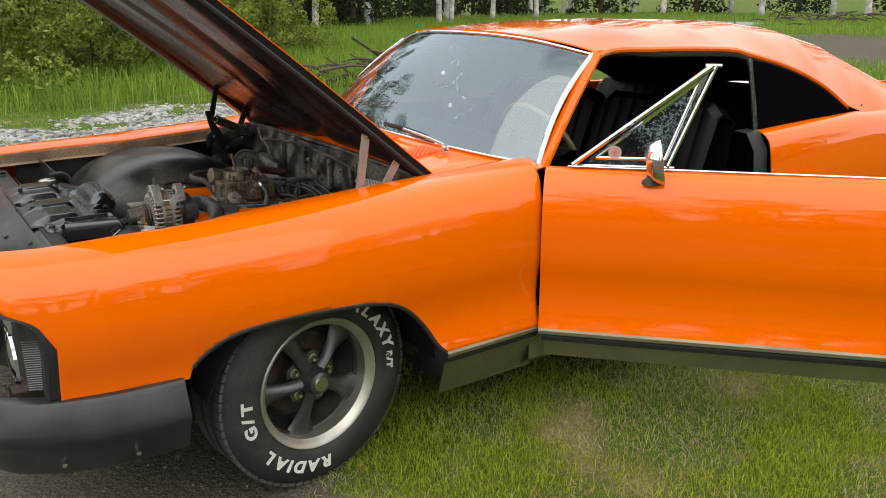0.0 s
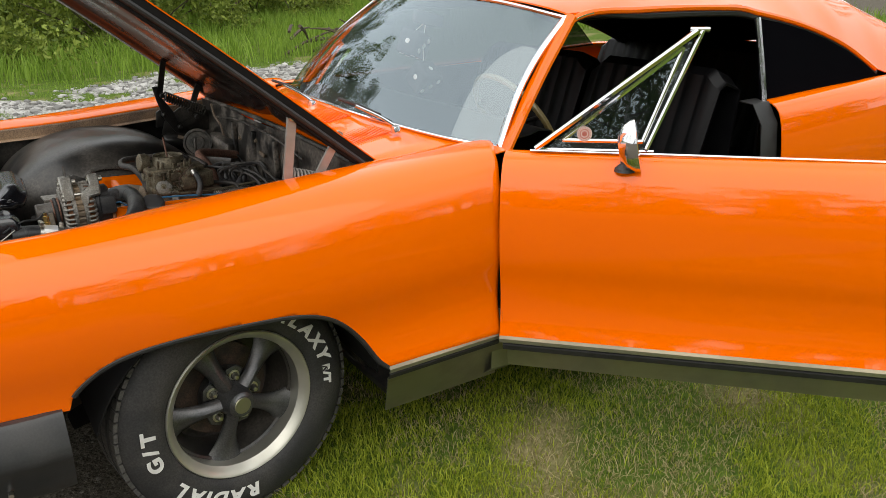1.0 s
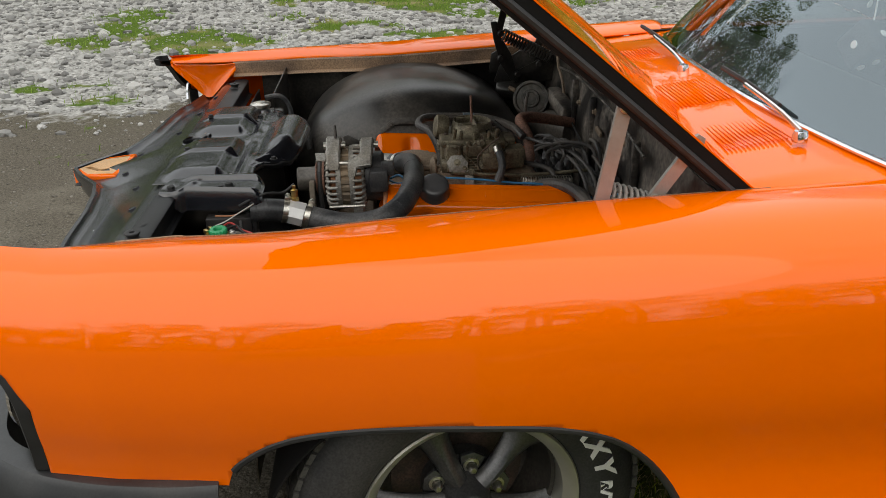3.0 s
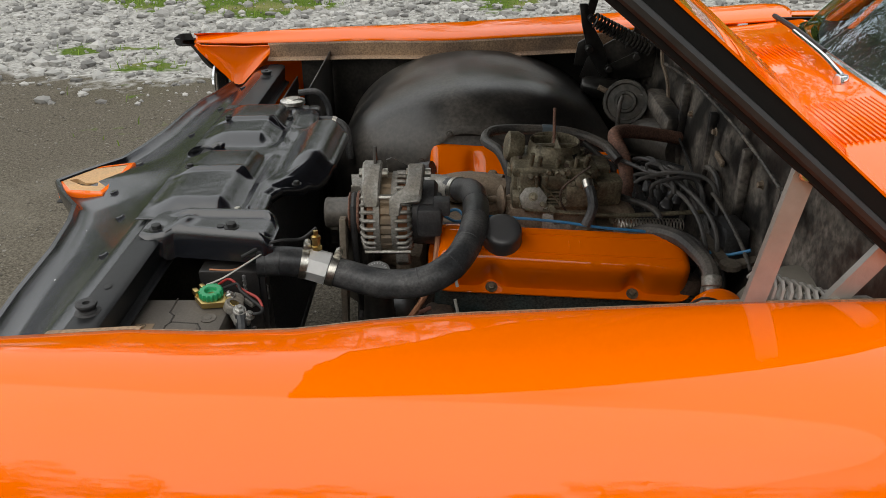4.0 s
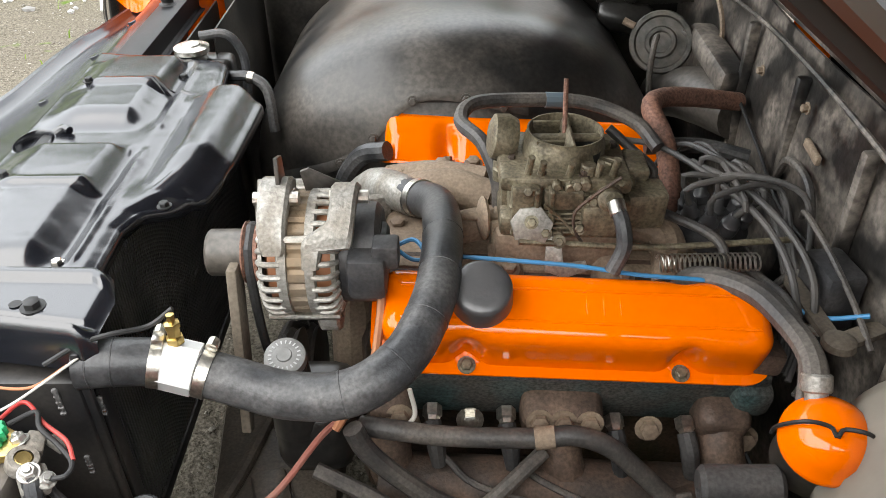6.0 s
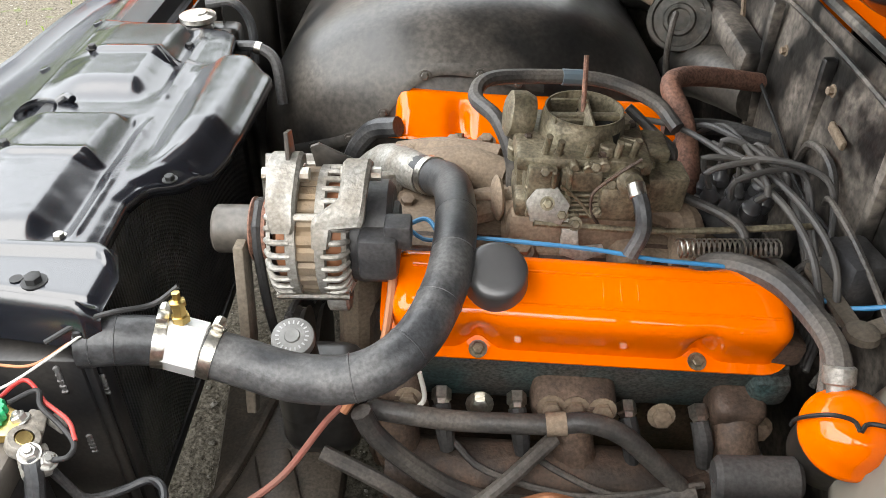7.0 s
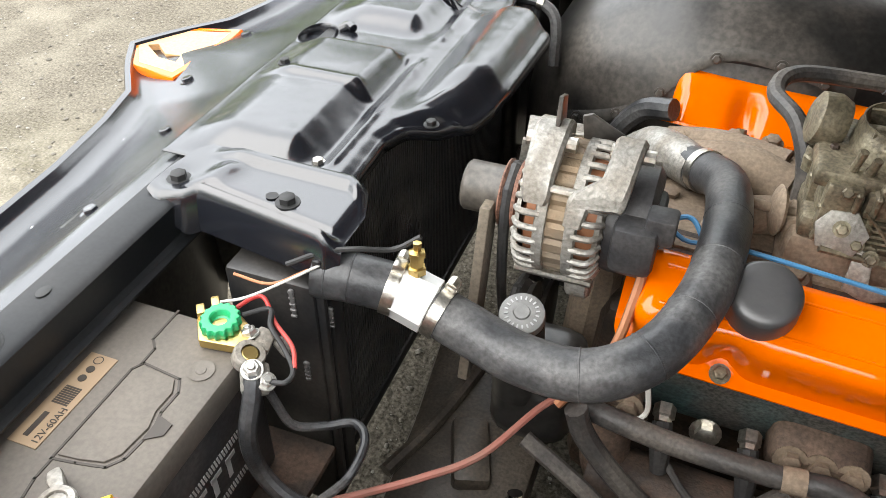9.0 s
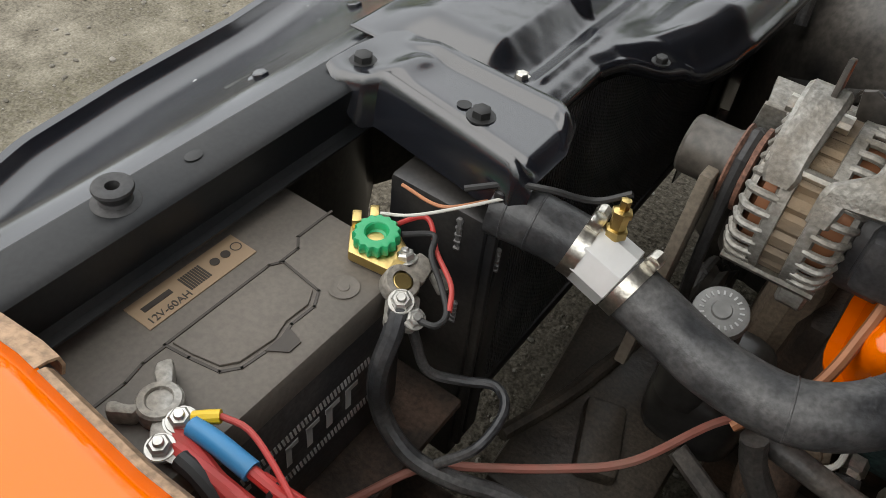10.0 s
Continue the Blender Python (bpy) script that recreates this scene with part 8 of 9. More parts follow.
# cables
for nm, pts, r, m_, lab in (
    ("earth_cable", [(-0.436, 0.434, 0.744), (-0.432, 0.421, 0.728), (-0.430, 0.402, 0.695), (-0.427, 0.406, 0.640), (-0.396, 0.404, 0.612), (-0.358, 0.414, 0.600), (-0.32, 0.434, 0.588), (-0.26, 0.45, 0.575)], 0.0085, HOSE, "thick black earth cable"),
    ("thin_cable", [(-0.430, 0.436, 0.740), (-0.426, 0.444, 0.700), (-0.416, 0.452, 0.660), (-0.392, 0.470, 0.648), (-0.366, 0.482, 0.650), (-0.348, 0.467, 0.648), (-0.348, 0.430, 0.64), (-0.372, 0.41, 0.615)], 0.0045, HOSE, "thin black battery earth cable"),
    ("switch_wire", [(-0.489, 0.482, 0.757), (-0.470, 0.510, 0.760), (-0.4440, 0.4900, 0.752), (-0.4170, 0.4720, 0.748), (-0.4050, 0.4540, 0.742)], 0.0022, RED, "thin red battery switch wire"),
    ("switch_wire_black", [(-0.475, 0.484, 0.757), (-0.455, 0.500, 0.757), (-0.4440, 0.4820, 0.755), (-0.4250, 0.4700, 0.745), (-0.4060, 0.4520, 0.741), (-0.4050, 0.4360, 0.742), (-0.4190, 0.4320, 0.742)], 0.0026, SEAL_AND_SHADE, "thin black battery switch wire"),
    ("fused_wire", [(-0.4565, 0.2760, 0.762), (-0.436, 0.279, 0.764), (-0.4090, 0.2720, 0.764), (-0.3740, 0.2580, 0.764), (-0.3450, 0.2460, 0.762), (-0.3120, 0.2280, 0.75), (-0.29, 0.235, 0.70)], 0.0022, RED, "thin red fused battery wire"),
    ("starter_cable", [(-0.4760, 0.2550, 0.752), (-0.4490, 0.2500, 0.753), (-0.4220, 0.2460, 0.752), (-0.3850, 0.2470, 0.750), (-0.3520, 0.2500, 0.744), (-0.3020, 0.2480, 0.70)], 0.0066, RED, "thick red battery cable"),
    ("sleeved_cable", [(-0.4160, 0.2620, 0.758), (-0.3970, 0.2620, 0.757), (-0.3620, 0.2640, 0.752), (-0.3220, 0.2580, 0.725)], 0.0046, RED, "red cable out of the blue sleeve"),
    ("black_cable", [(-0.4560, 0.2420, 0.756), (-0.4410, 0.2415, 0.755), (-0.4190, 0.2400, 0.745), (-0.3870, 0.2380, 0.715)], 0.0068, SEAL_AND_SHADE, "black taped cable at battery"),
):
    line(nm, pts, r, m_, lab, "cable", 10, 40)
line("blue_sleeve", [(-0.4660, 0.2610, 0.759), (-0.4440, 0.2615, 0.761), (-0.4160, 0.2620, 0.758)], 0.0072, BLUE, "blue crimped cable sleeve", "cable sleeve", 12, 16)
line("yellow_sleeve", [(-0.4705, 0.2655, 0.7590), (-0.4650, 0.2695, 0.7605), (-0.4565, 0.2760, 0.762)], 0.0046, YELLOW, "yellow crimp sleeve on red wire", "cable sleeve", 10, 8)
b = B()
box(b, (0.24, 0.34, 0.012), pose(-0.53, 0.345, 0.547), 0.004)
whole("battery_tray", b, IRON, "rusty brown metal battery tray", "tray")
part("tray_leg", box(B(), (0.03, 0.03, 0.28), pose(-0.43, 0.40, 0.40), 0.004), IRON, bpy.data.objects["battery_tray"])


# ---- further fittings seen in the bay ----
clips = random.Random(4)
fb = thing("firewall_fittings", (0.43, 0.9, 0.6), "dusty clips and studs on the grimy firewall", "fittings")
for y, z in ((1.16, 0.82), (0.98, 0.84), (1.28, 0.72), (0.70, 0.84)):
    part("stud", hexbolt(B(), (0.437, y, z), (-1, 0, 0), 0.006, 0.008), MANIFOLD, fb)
for y, z, w_ in ((0.93, 0.80, 0.05),):
    part("clip", box(B(), (0.008, w_, 0.014), pose(0.435, y, z, 30 * clips.random(), 0, 0), 0.003), MANIFOLD, fb)
part("seam_strip", tube(B(), [(0.437, 0.55, 0.855), (0.435, 0.80, 0.885), (0.436, 1.15, 0.888), (0.438, 1.45, 0.86)], 0.004, 6), FIREWALL, fb)
part("scuffed_panel", box(B(), (0.010, 0.14, 0.10), pose(0.432, 1.0, 0.62, 0, 6, 0), 0.01), FIREWALL, fb)
line("cable_loop", [(0.41, 0.86, 0.74), (0.395, 0.82, 0.77), (0.40, 0.75, 0.76), (0.42, 0.70, 0.72), (0.42, 0.64, 0.70)], 0.004, OLDHOSE, "dusty thin cable near the regulator", "cable", 7)
line("earth_strap", [(0.36, 0.74, 0.66), (0.375, 0.69, 0.69), (0.40, 0.66, 0.70)], 0.006, ALTER, "flat braided earth strap", "strap", 7)
for q, (x, y, z) in enumerate(((0.33, 0.70, 0.64), (0.36, 0.84, 0.60), (0.38, 0.78, 0.66), (0.30, 0.80, 0.64))):
    b = B()
    box(b, (0.045, 0.04, 0.035), pose(x, y, z, 15 * q, 10, 25 * q), 0.008)
    whole("rear_casting", b, IRON, "greasy casting behind the engine", "casting")
# low in the bay, under the heater hoses
for q, pts in enumerate(([(-0.20, 0.52, 0.42), (-0.05, 0.56, 0.44), (0.10, 0.57, 0.42), (0.28, 0.55, 0.44)], [(-0.15, 0.55, 0.50), (-0.02, 0.53, 0.46), (0.12, 0.545, 0.45), (0.25, 0.53, 0.48)], [(-0.22, 0.60, 0.55), (-0.14, 0.575, 0.52), (-0.08, 0.57, 0.46)])):
    line("loom_cable", pts, 0.006 + 0.002 * q, OLDHOSE, "dusty black loom low in the bay", "cable", 8)
b = B()
tube(b, [(0.02, 0.585, 0.48), (0.05, 0.575, 0.505), (0.09, 0.58, 0.485)], 0.006, 8)
whole("copper_pipe", b, COPPER, "short copper-brown pipe bend", "pipe")
b = B()
box(b, (0.32, 0.05, 0.06), pose(0.10, 0.60, 0.40), 0.015)
box(b, (0.10, 0.09, 0.09), pose(0.26, 0.60, 0.44, 10, 0, 20), 0.02)
whole("starter_motor", b, IRON, "greasy brown starter motor housing", "starter motor")
# wheel-house flange with bolts beside the engine
b = B()
arch = [(-0.335, 1.150, 0.644), (-0.25, 1.150, 0.664), (-0.192, 1.150, 0.699), (-0.165, 1.150, 0.736), (-0.132, 1.152, 0.770), (-0.095, 1.154, 0.788), (-0.05, 1.154, 0.787), (0.0, 1.153, 0.776), (0.07, 1.151, 0.762)]
sheet(b, [[(x, y - 0.004, z + 0.010), (x, y - 0.009, z), (x, y - 0.010, z - 0.008), (x, y - 0.002, z - 0.010)] for x, y, z in cr(arch, 40)], 0.002)
fl = part("inner_fender_flange", b, BAY_BLACK, CAR, "dusty black bolted flange")
# black sheet that stands for the shade in the gap
part("opening", sheet(B(), [[(x, 1.158, z - 0.006), (x, 1.160, 0.60)] for x, y, z in cr(arch, 30)], 0.0), SEAL_AND_SHADE, CAR, "black sheet painting the shade of the gap below the flange")
for x, z in ((-0.30, 0.652), (-0.24, 0.670), (-0.182, 0.716), (-0.115, 0.782), (-0.03, 0.785), (0.03, 0.770)):
    part("flange_bolt", hexbolt(B(), (x, 1.140, z), (0, -1, 0.2), 0.006, 0.006), BAY_BLACK, fl)
# thick battery leads running down beside the battery
line("battery_lead", [(-0.466, 0.246, 0.752), (-0.440, 0.246, 0.754), (-0.391, 0.248, 0.748), (-0.33, 0.253, 0.735), (-0.25, 0.25, 0.69)], 0.0065, RED, "thick red battery lead", "cable", 10, 40)
line("battery_lead", [(-0.409, 0.263, 0.757), (-0.37, 0.268, 0.752), (-0.32, 0.276, 0.738), (-0.25, 0.28, 0.69)], 0.0045, RED, "red battery lead beside the battery", "cable", 10, 40)
line("battery_lead", [(-0.400, 0.262, 0.756), (-0.37, 0.264, 0.745), (-0.33, 0.264, 0.72), (-0.26, 0.262, 0.65)], 0.0060, SEAL_AND_SHADE, "black taped battery lead", "cable", 10, 40)
# ---- wheels ----
def wheel(at, steer, flip, letters):
    """A tyre with tread blocks on a five-spoke wheel, a part of the car."""
    base = pose(*at, 0, 0, steer) @ Matrix.Diagonal((1, flip, 1, 1))
    m = base @ Matrix(((1, 0, 0, 0), (0, 0, -1, 0), (0, 1, 0, 0), (0, 0, 0, 1)))  # z of the turned shape points outwards
    R = 0.338
    b = B()
    lathe(b, [(0.205, -0.20), (0.225, -0.212), (0.275, -0.222), (0.315, -0.205), (0.333, -0.185), (R, -0.16), (R, -0.115), (R - 0.008, -0.112), (R - 0.008, -0.104), (R, -0.10),
              (R, -0.065), (R - 0.008, -0.062), (R - 0.008, -0.054), (R, -0.05), (R - 0.003, -0.020), (0.325, -0.002), (0.305, 0.012), (0.27, 0.021), (0.235, 0.020), (0.216, 0.010), (0.206, -0.004), (0.20, -0.05)], m, 96)
    tyre = part("tyre", b, RUBBER, CAR, "black tyre with raised white letters")
    b = B()
    for k in range(72):
        a = 2 * math.pi * k / 72
        for z, w, t in ((-0.018, 0.030, 0.0235), (-0.082, 0.030, 0.0225), (-0.138, 0.034, 0.0225)):
            box(b, (0.010, t, w), m @ pose(0, 0, 0, 0, 0, math.degrees(a) + z * 60) @ pose(R - 0.0045, 0, z, 0, 0, 0), 0.0)
    tagged(part("tread", b, TREAD, tyre, "dusty tread blocks lightened as if lit"), kind="stuff")
    b = B()
    lathe(b, [(0.196, -0.16), (0.186, -0.02), (0.186, -0.010), (0.195, 0.000), (0.203, 0.010), (0.210, 0.013), (0.213, 0.009), (0.212, 0.002), (0.205, -0.01)], m, 96)
    rim = part("rim", b, LIP, CAR, "polished rim lip")
    b = B()
    lathe(b, [(0.187, -0.055), (0.180, -0.06), (0.17, -0.10), (0.165, -0.16), (0.0, -0.165)], m, 64)
    part("rim_barrel", b, BAY_BLACK, rim)
    b = B()
    lathe(b, [(0.135, -0.13), (0.135, -0.118), (0.07, -0.116), (0, -0.11)], m, 48)
    part("brake_disc", b, IRON, rim)
    m = m @ Matrix.Translation((0, 0, -0.016))
    for k in range(5):
        a = math.radians(90 + 72 * k + 24)
        rows = []
        for r, w, h, t in ((0.040, 0.021, -0.014, 0.03), (0.065, 0.021, -0.018, 0.03), (0.095, 0.023, -0.026, 0.030), (0.125, 0.028, -0.034, 0.028), (0.150, 0.036, -0.040, 0.024), (0.172, 0.050, -0.042, 0.02), (0.190, 0.062, -0.038, 0.02)):
            ring = []
            for q in np.linspace(0, 2 * math.pi, 16, endpoint=False):
                s, c = math.sin(q), math.cos(q)
                ring.append(m @ Vector((r * math.cos(a) - w * c * math.sin(a), r * math.sin(a) + w * c * math.cos(a), h + (0.012 if s > 0 else t) * s * (1 - 0.35 * abs(c)) - (0.010 * abs(c) ** 2))))
            rows.append(ring)
        part("spoke", sheet(B(), rows, closed=True), SPOKE, rim)
    b = B()
    lathe(b, [(0.080, -0.08), (0.076, -0.056), (0.06, -0.050), (0.050, -0.030), (0.046, -0.020), (0.0435, 0.000), (0.036, 0.022), (0.027, 0.026), (0.0255, 0.028), (0, 0.029)], m, 40)
    hub = part("hub", b, SPOKE, rim)
    part("hub_badge", lathe(B(), [(0, 0.0312), (0.022, 0.0308), (0.024, 0.028)], m, 28), TRIM, rim, "worn round hub badge")
    for k in range(5):
        a = math.radians(90 + 72 * k + 60)
        b = B()
        p = m @ Vector((0.0635 * math.cos(a), 0.0635 * math.sin(a), -0.036))
        n_ = (m.to_3x3() @ Vector((0, 0, 1))).normalized()
        lathe(b, [(0.016, 0), (0.016, 0.003), (0.0105, 0.004)], axis(p, p + n_), 16)
        lathe(b, [(0, 0.022), (0.006, 0.021), (0.0098, 0.016), (0.0098, 0.003)], axis(p, p + n_), 6)
        part("lug_nut", b, STEEL, rim)
        b = B()
        pk = [(0.040, -22), (0.085, -17), (0.092, 0), (0.085, 17), (0.040, 22)]
        plate(b, [(r_ * math.cos(a + math.radians(d_)), r_ * math.sin(a + math.radians(d_))) for r_, d_ in pk], 0.010, m @ Matrix.Translation((0, 0, -0.046)), 0.002)
        part("nut_pad", b, SPOKE, rim)
    m = m @ Matrix.Translation((0, 0, 0.016))
    if letters:
        for word, mid, size, turn in (("RADIAL", 245, 0.050, 11.0), ("G/T", 186, 0.052, 12.0), ("GALAXY", 43, 0.050, 11.0), ("R/T", 1, 0.028, 5.5)):
            wid = {"I": 0.5, "/": 0.5, " ": 0.45, "/T": 0.5}
            adv = [wid.get(c, 1.0) for c in word]
            total = sum(adv)
            pos = 0.0
            for c, w in zip(word, adv):
                ang = mid - turn * (pos + w / 2 - total / 2)
                pos += w
                if c == " ":
                    continue
                cu = bpy.data.curves.new("letter", "FONT")
                cu.body, cu.size, cu.align_x, cu.align_y = c, size, "CENTER", "CENTER"
                cu.extrude, cu.offset, cu.shear = 0.0012, 0.0022, 0.12
                tmp = bpy.data.objects.new("letter", cu)
                scene.collection.objects.link(tmp)
                bpy.context.view_layer.update()
                me = bpy.data.meshes.new_from_object(tmp.evaluated_get(bpy.context.evaluated_depsgraph_get()))
                bpy.data.objects.remove(tmp)
                bl = B()
                bl.from_mesh(me)
                bpy.data.meshes.remove(me)
                bmesh.ops.transform(bl, matrix=m @ pose(0, 0, 0, 0, 0, ang - 90) @ pose(0, 0.262, 0.0215, 7, 0, 0) @ Matrix.Diagonal((1.15, 1.0, 1, 1)), verts=bl.verts[:])
                part("letter", bl, WHITE, tyre, "raised white letter", 0)


wheel((0.0, 0.060, 0.338), 8.3, 1, True)
wheel((0.0, 1.82, 0.338), 8.3, -1, False)
wheel((3.07, 0.06, 0.338), 0, 1, False)
wheel((3.07, 1.74, 0.338), 0, -1, False)

# ---- plants, stones and distance ----
def leaf_material(name, a, b, rough=0.6):
    m = bpy.data.materials.new(name)
    m.use_nodes = True
    n, l = m.node_tree.nodes, m.node_tree.links
    p = n["Principled BSDF"]
    p.inputs["Roughness"].default_value = rough
    p.inputs["Specular IOR Level"].default_value = 0.3
    g = n.new("ShaderNodeNewGeometry")
    r = n.new("ShaderNodeValToRGB")
    r.color_ramp.elements[0].color, r.color_ramp.elements[1].color = (*a, 1), (*b, 1)
    l.new(g.outputs["Random Per Island"], r.inputs[0])
    l.new(r.outputs[0], p.inputs["Base Color"])
    tr = n.new("ShaderNodeBsdfTranslucent")
    l.new(r.outputs[0], tr.inputs[0])
    mx = n.new("ShaderNodeMixShader")
    mx.inputs[0].default_value = 0.35
    l.new(p.outputs[0], mx.inputs[1])
    l.new(tr.outputs[0], mx.inputs[2])
    l.new(mx.outputs[0], n["Material Output"].inputs[0])
    return m


LEAF = leaf_material("bush_leaves", (0.08, 0.125, 0.015), (0.28, 0.34, 0.06))
BIRCHLEAF = leaf_material("birch_leaves", (0.05, 0.09, 0.015), (0.13, 0.19, 0.04))
NEEDLE = leaf_material("spruce_needles", (0.012, 0.025, 0.008), (0.035, 0.06, 0.018))
BLADE = leaf_material("lawn_blades", (0.15, 0.22, 0.011), (0.50, 0.55, 0.06))
DRY = leaf_material("dry_blades", (0.24, 0.20, 0.09), (0.54, 0.46, 0.25))
TALL = leaf_material("meadow_blades", (0.11, 0.20, 0.018), (0.27, 0.40, 0.06))
BIRCHBARK = mat("birch_bark", (0.62, 0.60, 0.56), 0.7, second=(0.10, 0.09, 0.08), amount=0.7, scale=3.5, bump=0.3, bump_scale=30)
BARK = mat("brown_bark", (0.09, 0.065, 0.045), 0.85, second=(0.05, 0.04, 0.03), scale=6, bump=0.8, bump_scale=25)
STONE = leaf_material("pale_stones", (0.20, 0.195, 0.185), (0.66, 0.65, 0.62), 0.85)
rng = np.random.default_rng(5)


def leaf_cloud(centres, radii, count, size, flat=1.0):
    """Small bent leaves scattered through lumps; as vertices and faces."""
    k = rng.integers(0, len(centres), count)
    d = rng.normal(size=(count, 3))
    d /= np.linalg.norm(d, axis=1, keepdims=True)
    r = rng.uniform(0.35, 1.0, count) ** 0.6
    p = centres[k] + d * (r * radii[k])[:, None] * np.array((1, 1, flat))
    u = rng.normal(size=(count, 3))
    u /= np.linalg.norm(u, axis=1, keepdims=True)
    w = np.cross(u, rng.normal(size=(count, 3)))
    w /= np.linalg.norm(w, axis=1, keepdims=True)
    s = size * rng.uniform(0.6, 1.3, count)[:, None]
    v = np.stack([p - u * s, p + w * s * 0.45, p + u * s, p - w * s * 0.45], 1).reshape(-1, 3)
    f = np.arange(count * 4).reshape(-1, 4)
    return v, f


def leaves(name, v, f, material, parent):
    me = bpy.data.meshes.new(name)
    me.from_pydata(v.tolist(), [], f.tolist())
    me.materials.append(material)
    ob = new(name, me)
    ob.parent = parent
    ob.matrix_parent_inverse = Matrix.Translation(-parent.location)
    return ob


def bush(at, h, w, count, label, material=LEAF, size=0.06):
    t = thing("bush", at, label, "bush", "bushes at the wood's edge")
    n = 26
    c = np.column_stack([rng.normal(0, w * 0.40, n), rng.normal(0, w * 0.26, n), rng.uniform(0.08, 0.95, n) ** 0.8 * h]) + np.array(at)
    c[:, 2] -= 0.10 * h
    r = rng.uniform(0.16, 0.34, n) * h * 0.75
    b = B()
    for i in range(0, n, 3):
        tube(b, [Vector(at), Vector(at).lerp(Vector(c[i]), 0.5) + Vector((0, 0, 0.1)), Vector(c[i])], 0.012, 5, n=5, radii=[0.02, 0.012, 0.004])
    part("stem", b, BARK, t)
    leaves("foliage", *leaf_cloud(c, r, count, size), material, t)
    return t


bushes = [bush((0, 40, 0), 2.3, 2.6, 6500, "dense yellow-green leafy bush at the wood's edge"), bush((5, 40, 0), 2.9, 2.8, 7500, "tall leafy green bush at the wood's edge"), bush((10, 40, 0), 1.5, 2.2, 5000, "low leafy green bush at the gravel's edge", size=0.05)]
k = 0
for x in np.arange(-9.5, 8.0, 1.25):
    y = 15.6 + 1.6 * math.sin(x * 1.7) + (0.0 if x < 4 else (x - 4) * 1.6)
    copy_thing(bushes[k % 2], pose(x, y, 0, 0, 0, 67 * k))
    if k % 2:
        copy_thing(bushes[2], pose(x + 0.5, y - 1.9 + 0.5 * math.sin(3 * x), 0, 0, 0, 41 * k))
    k += 1
for x, y in ((-11, 20), (-7, 21), (-3, 20), (1, 21), (5, 22), (9, 25)):
    copy_thing(bushes[1], pose(x, y, 0.3, 0, 0, 31 * k))
    k += 1
for q, (x, y) in enumerate(((-8, -15), (-3, -16), (2, -15), (7, -17), (12, -16), (-13, -13))):
    copy_thing(bushes[q % 2], pose(x, y, 0, 0, 0, 50 * q))
for q, ob in enumerate(bushes):
    ob.location = (-16 - 3 * q, 18 + q, 0)


def birch(at, h, label, group):
    t = thing("birch_tree", at, label, "tree", group)
    x, y, z = at
    trunk = [(x, y, z - 0.1), (x + 0.10, y, z + h * 0.3), (x + 0.05, y + 0.12, z + h * 0.65), (x + 0.15, y, z + h)]
    part("trunk", tube(B(), trunk, 0.13, 10, n=16, radii=[0.16, 0.12, 0.07, 0.02]), BIRCHBARK, t, "white birch trunk")
    cs, rs = [], []
    b = B()
    for i in range(14):
        f = 0.34 + 0.62 * i / 14
        a = i * 2.4
        p0 = np.array((x + 0.1, y, z + h * f))
        reach = (1.25 - f) * h * 0.26
        p1 = p0 + np.array((math.cos(a) * reach, math.sin(a) * reach, h * 0.05))
        tube(b, [tuple(p0), tuple((p0 + p1) / 2 + np.array((0, 0, 0.15))), tuple(p1)], 0.03, 5, n=5, radii=[0.04, 0.025, 0.008])
        for g in (0.5, 0.8, 1.0):
            cs.append(p0 + (p1 - p0) * g + rng.normal(0, 0.2, 3))
            rs.append(h * 0.055 * rng.uniform(0.7, 1.3))
    part("limb", b, BARK, t)
    leaves("crown", *leaf_cloud(np.array(cs), np.array(rs), 3600, 0.11, 1.2), BIRCHLEAF, t)
    return t


def spruce(at, h, label):
    t = thing("spruce_tree", at, label, "tree", "dark spruces in the wood")
    x, y, z = at
    part("trunk", tube(B(), [(x, y, z - 0.1), (x, y, z + h)], 0.12, 8, n=6, radii=[0.16, 0.02]), BARK, t)
    cs, rs = [], []
    for i in range(60):
        f = i / 60
        a = i * 2.4
        reach = (1 - f) * h * 0.20
        for g in (0.45, 0.95):
            cs.append((x + math.cos(a) * reach * g, y + math.sin(a) * reach * g, z + 0.3 + h * f * 0.97 - 0.10 * g * reach))
            rs.append(0.10 * h * (1 - f) * 0.5 + 0.14)
    leaves("crown", *leaf_cloud(np.array(cs), np.array(rs), 5200, 0.13, 0.5), NEEDLE, t)
    return t


bt = birch((-6, 23, 0), 11.0, "slender birch with pale green crown", "birches in the wood")
bt2 = birch((-11, 25, 0), 14.0, "tall birch with pale green crown", "birches in the wood")
sp = spruce((-14, 27, 0), 9.0, "dark green spruce behind the birches")
for q, (x, y) in enumerate(((-2, 23), (2.2, 22), (4.5, 26), (-9, 24), (13.3, 30), (15.2, 31), (19.5, 34), (20.6, 35.5), (24.5, 35), (26, 36), (30.5, 38), (34, 38), (10.5, 29), (28.5, 40), (17.3, 38), (22.3, 39), (37, 42), (41, 43))):
    copy_thing(bt if q % 3 else bt2, pose(x, y, 0, 0, 0, 73 * q))
for q, (x, y) in enumerate(((12, 34), (16, 35), (19, 39), (23, 41), (27, 43), (31, 45), (35, 46), (39, 48), (8, 31), (14, 40), (25, 47), (33, 50), (44, 50), (-6, 29), (0, 28), (4, 30), (-16, 30))):
    copy_thing(sp, pose(x, y, 0, 0, 0, 57 * q))
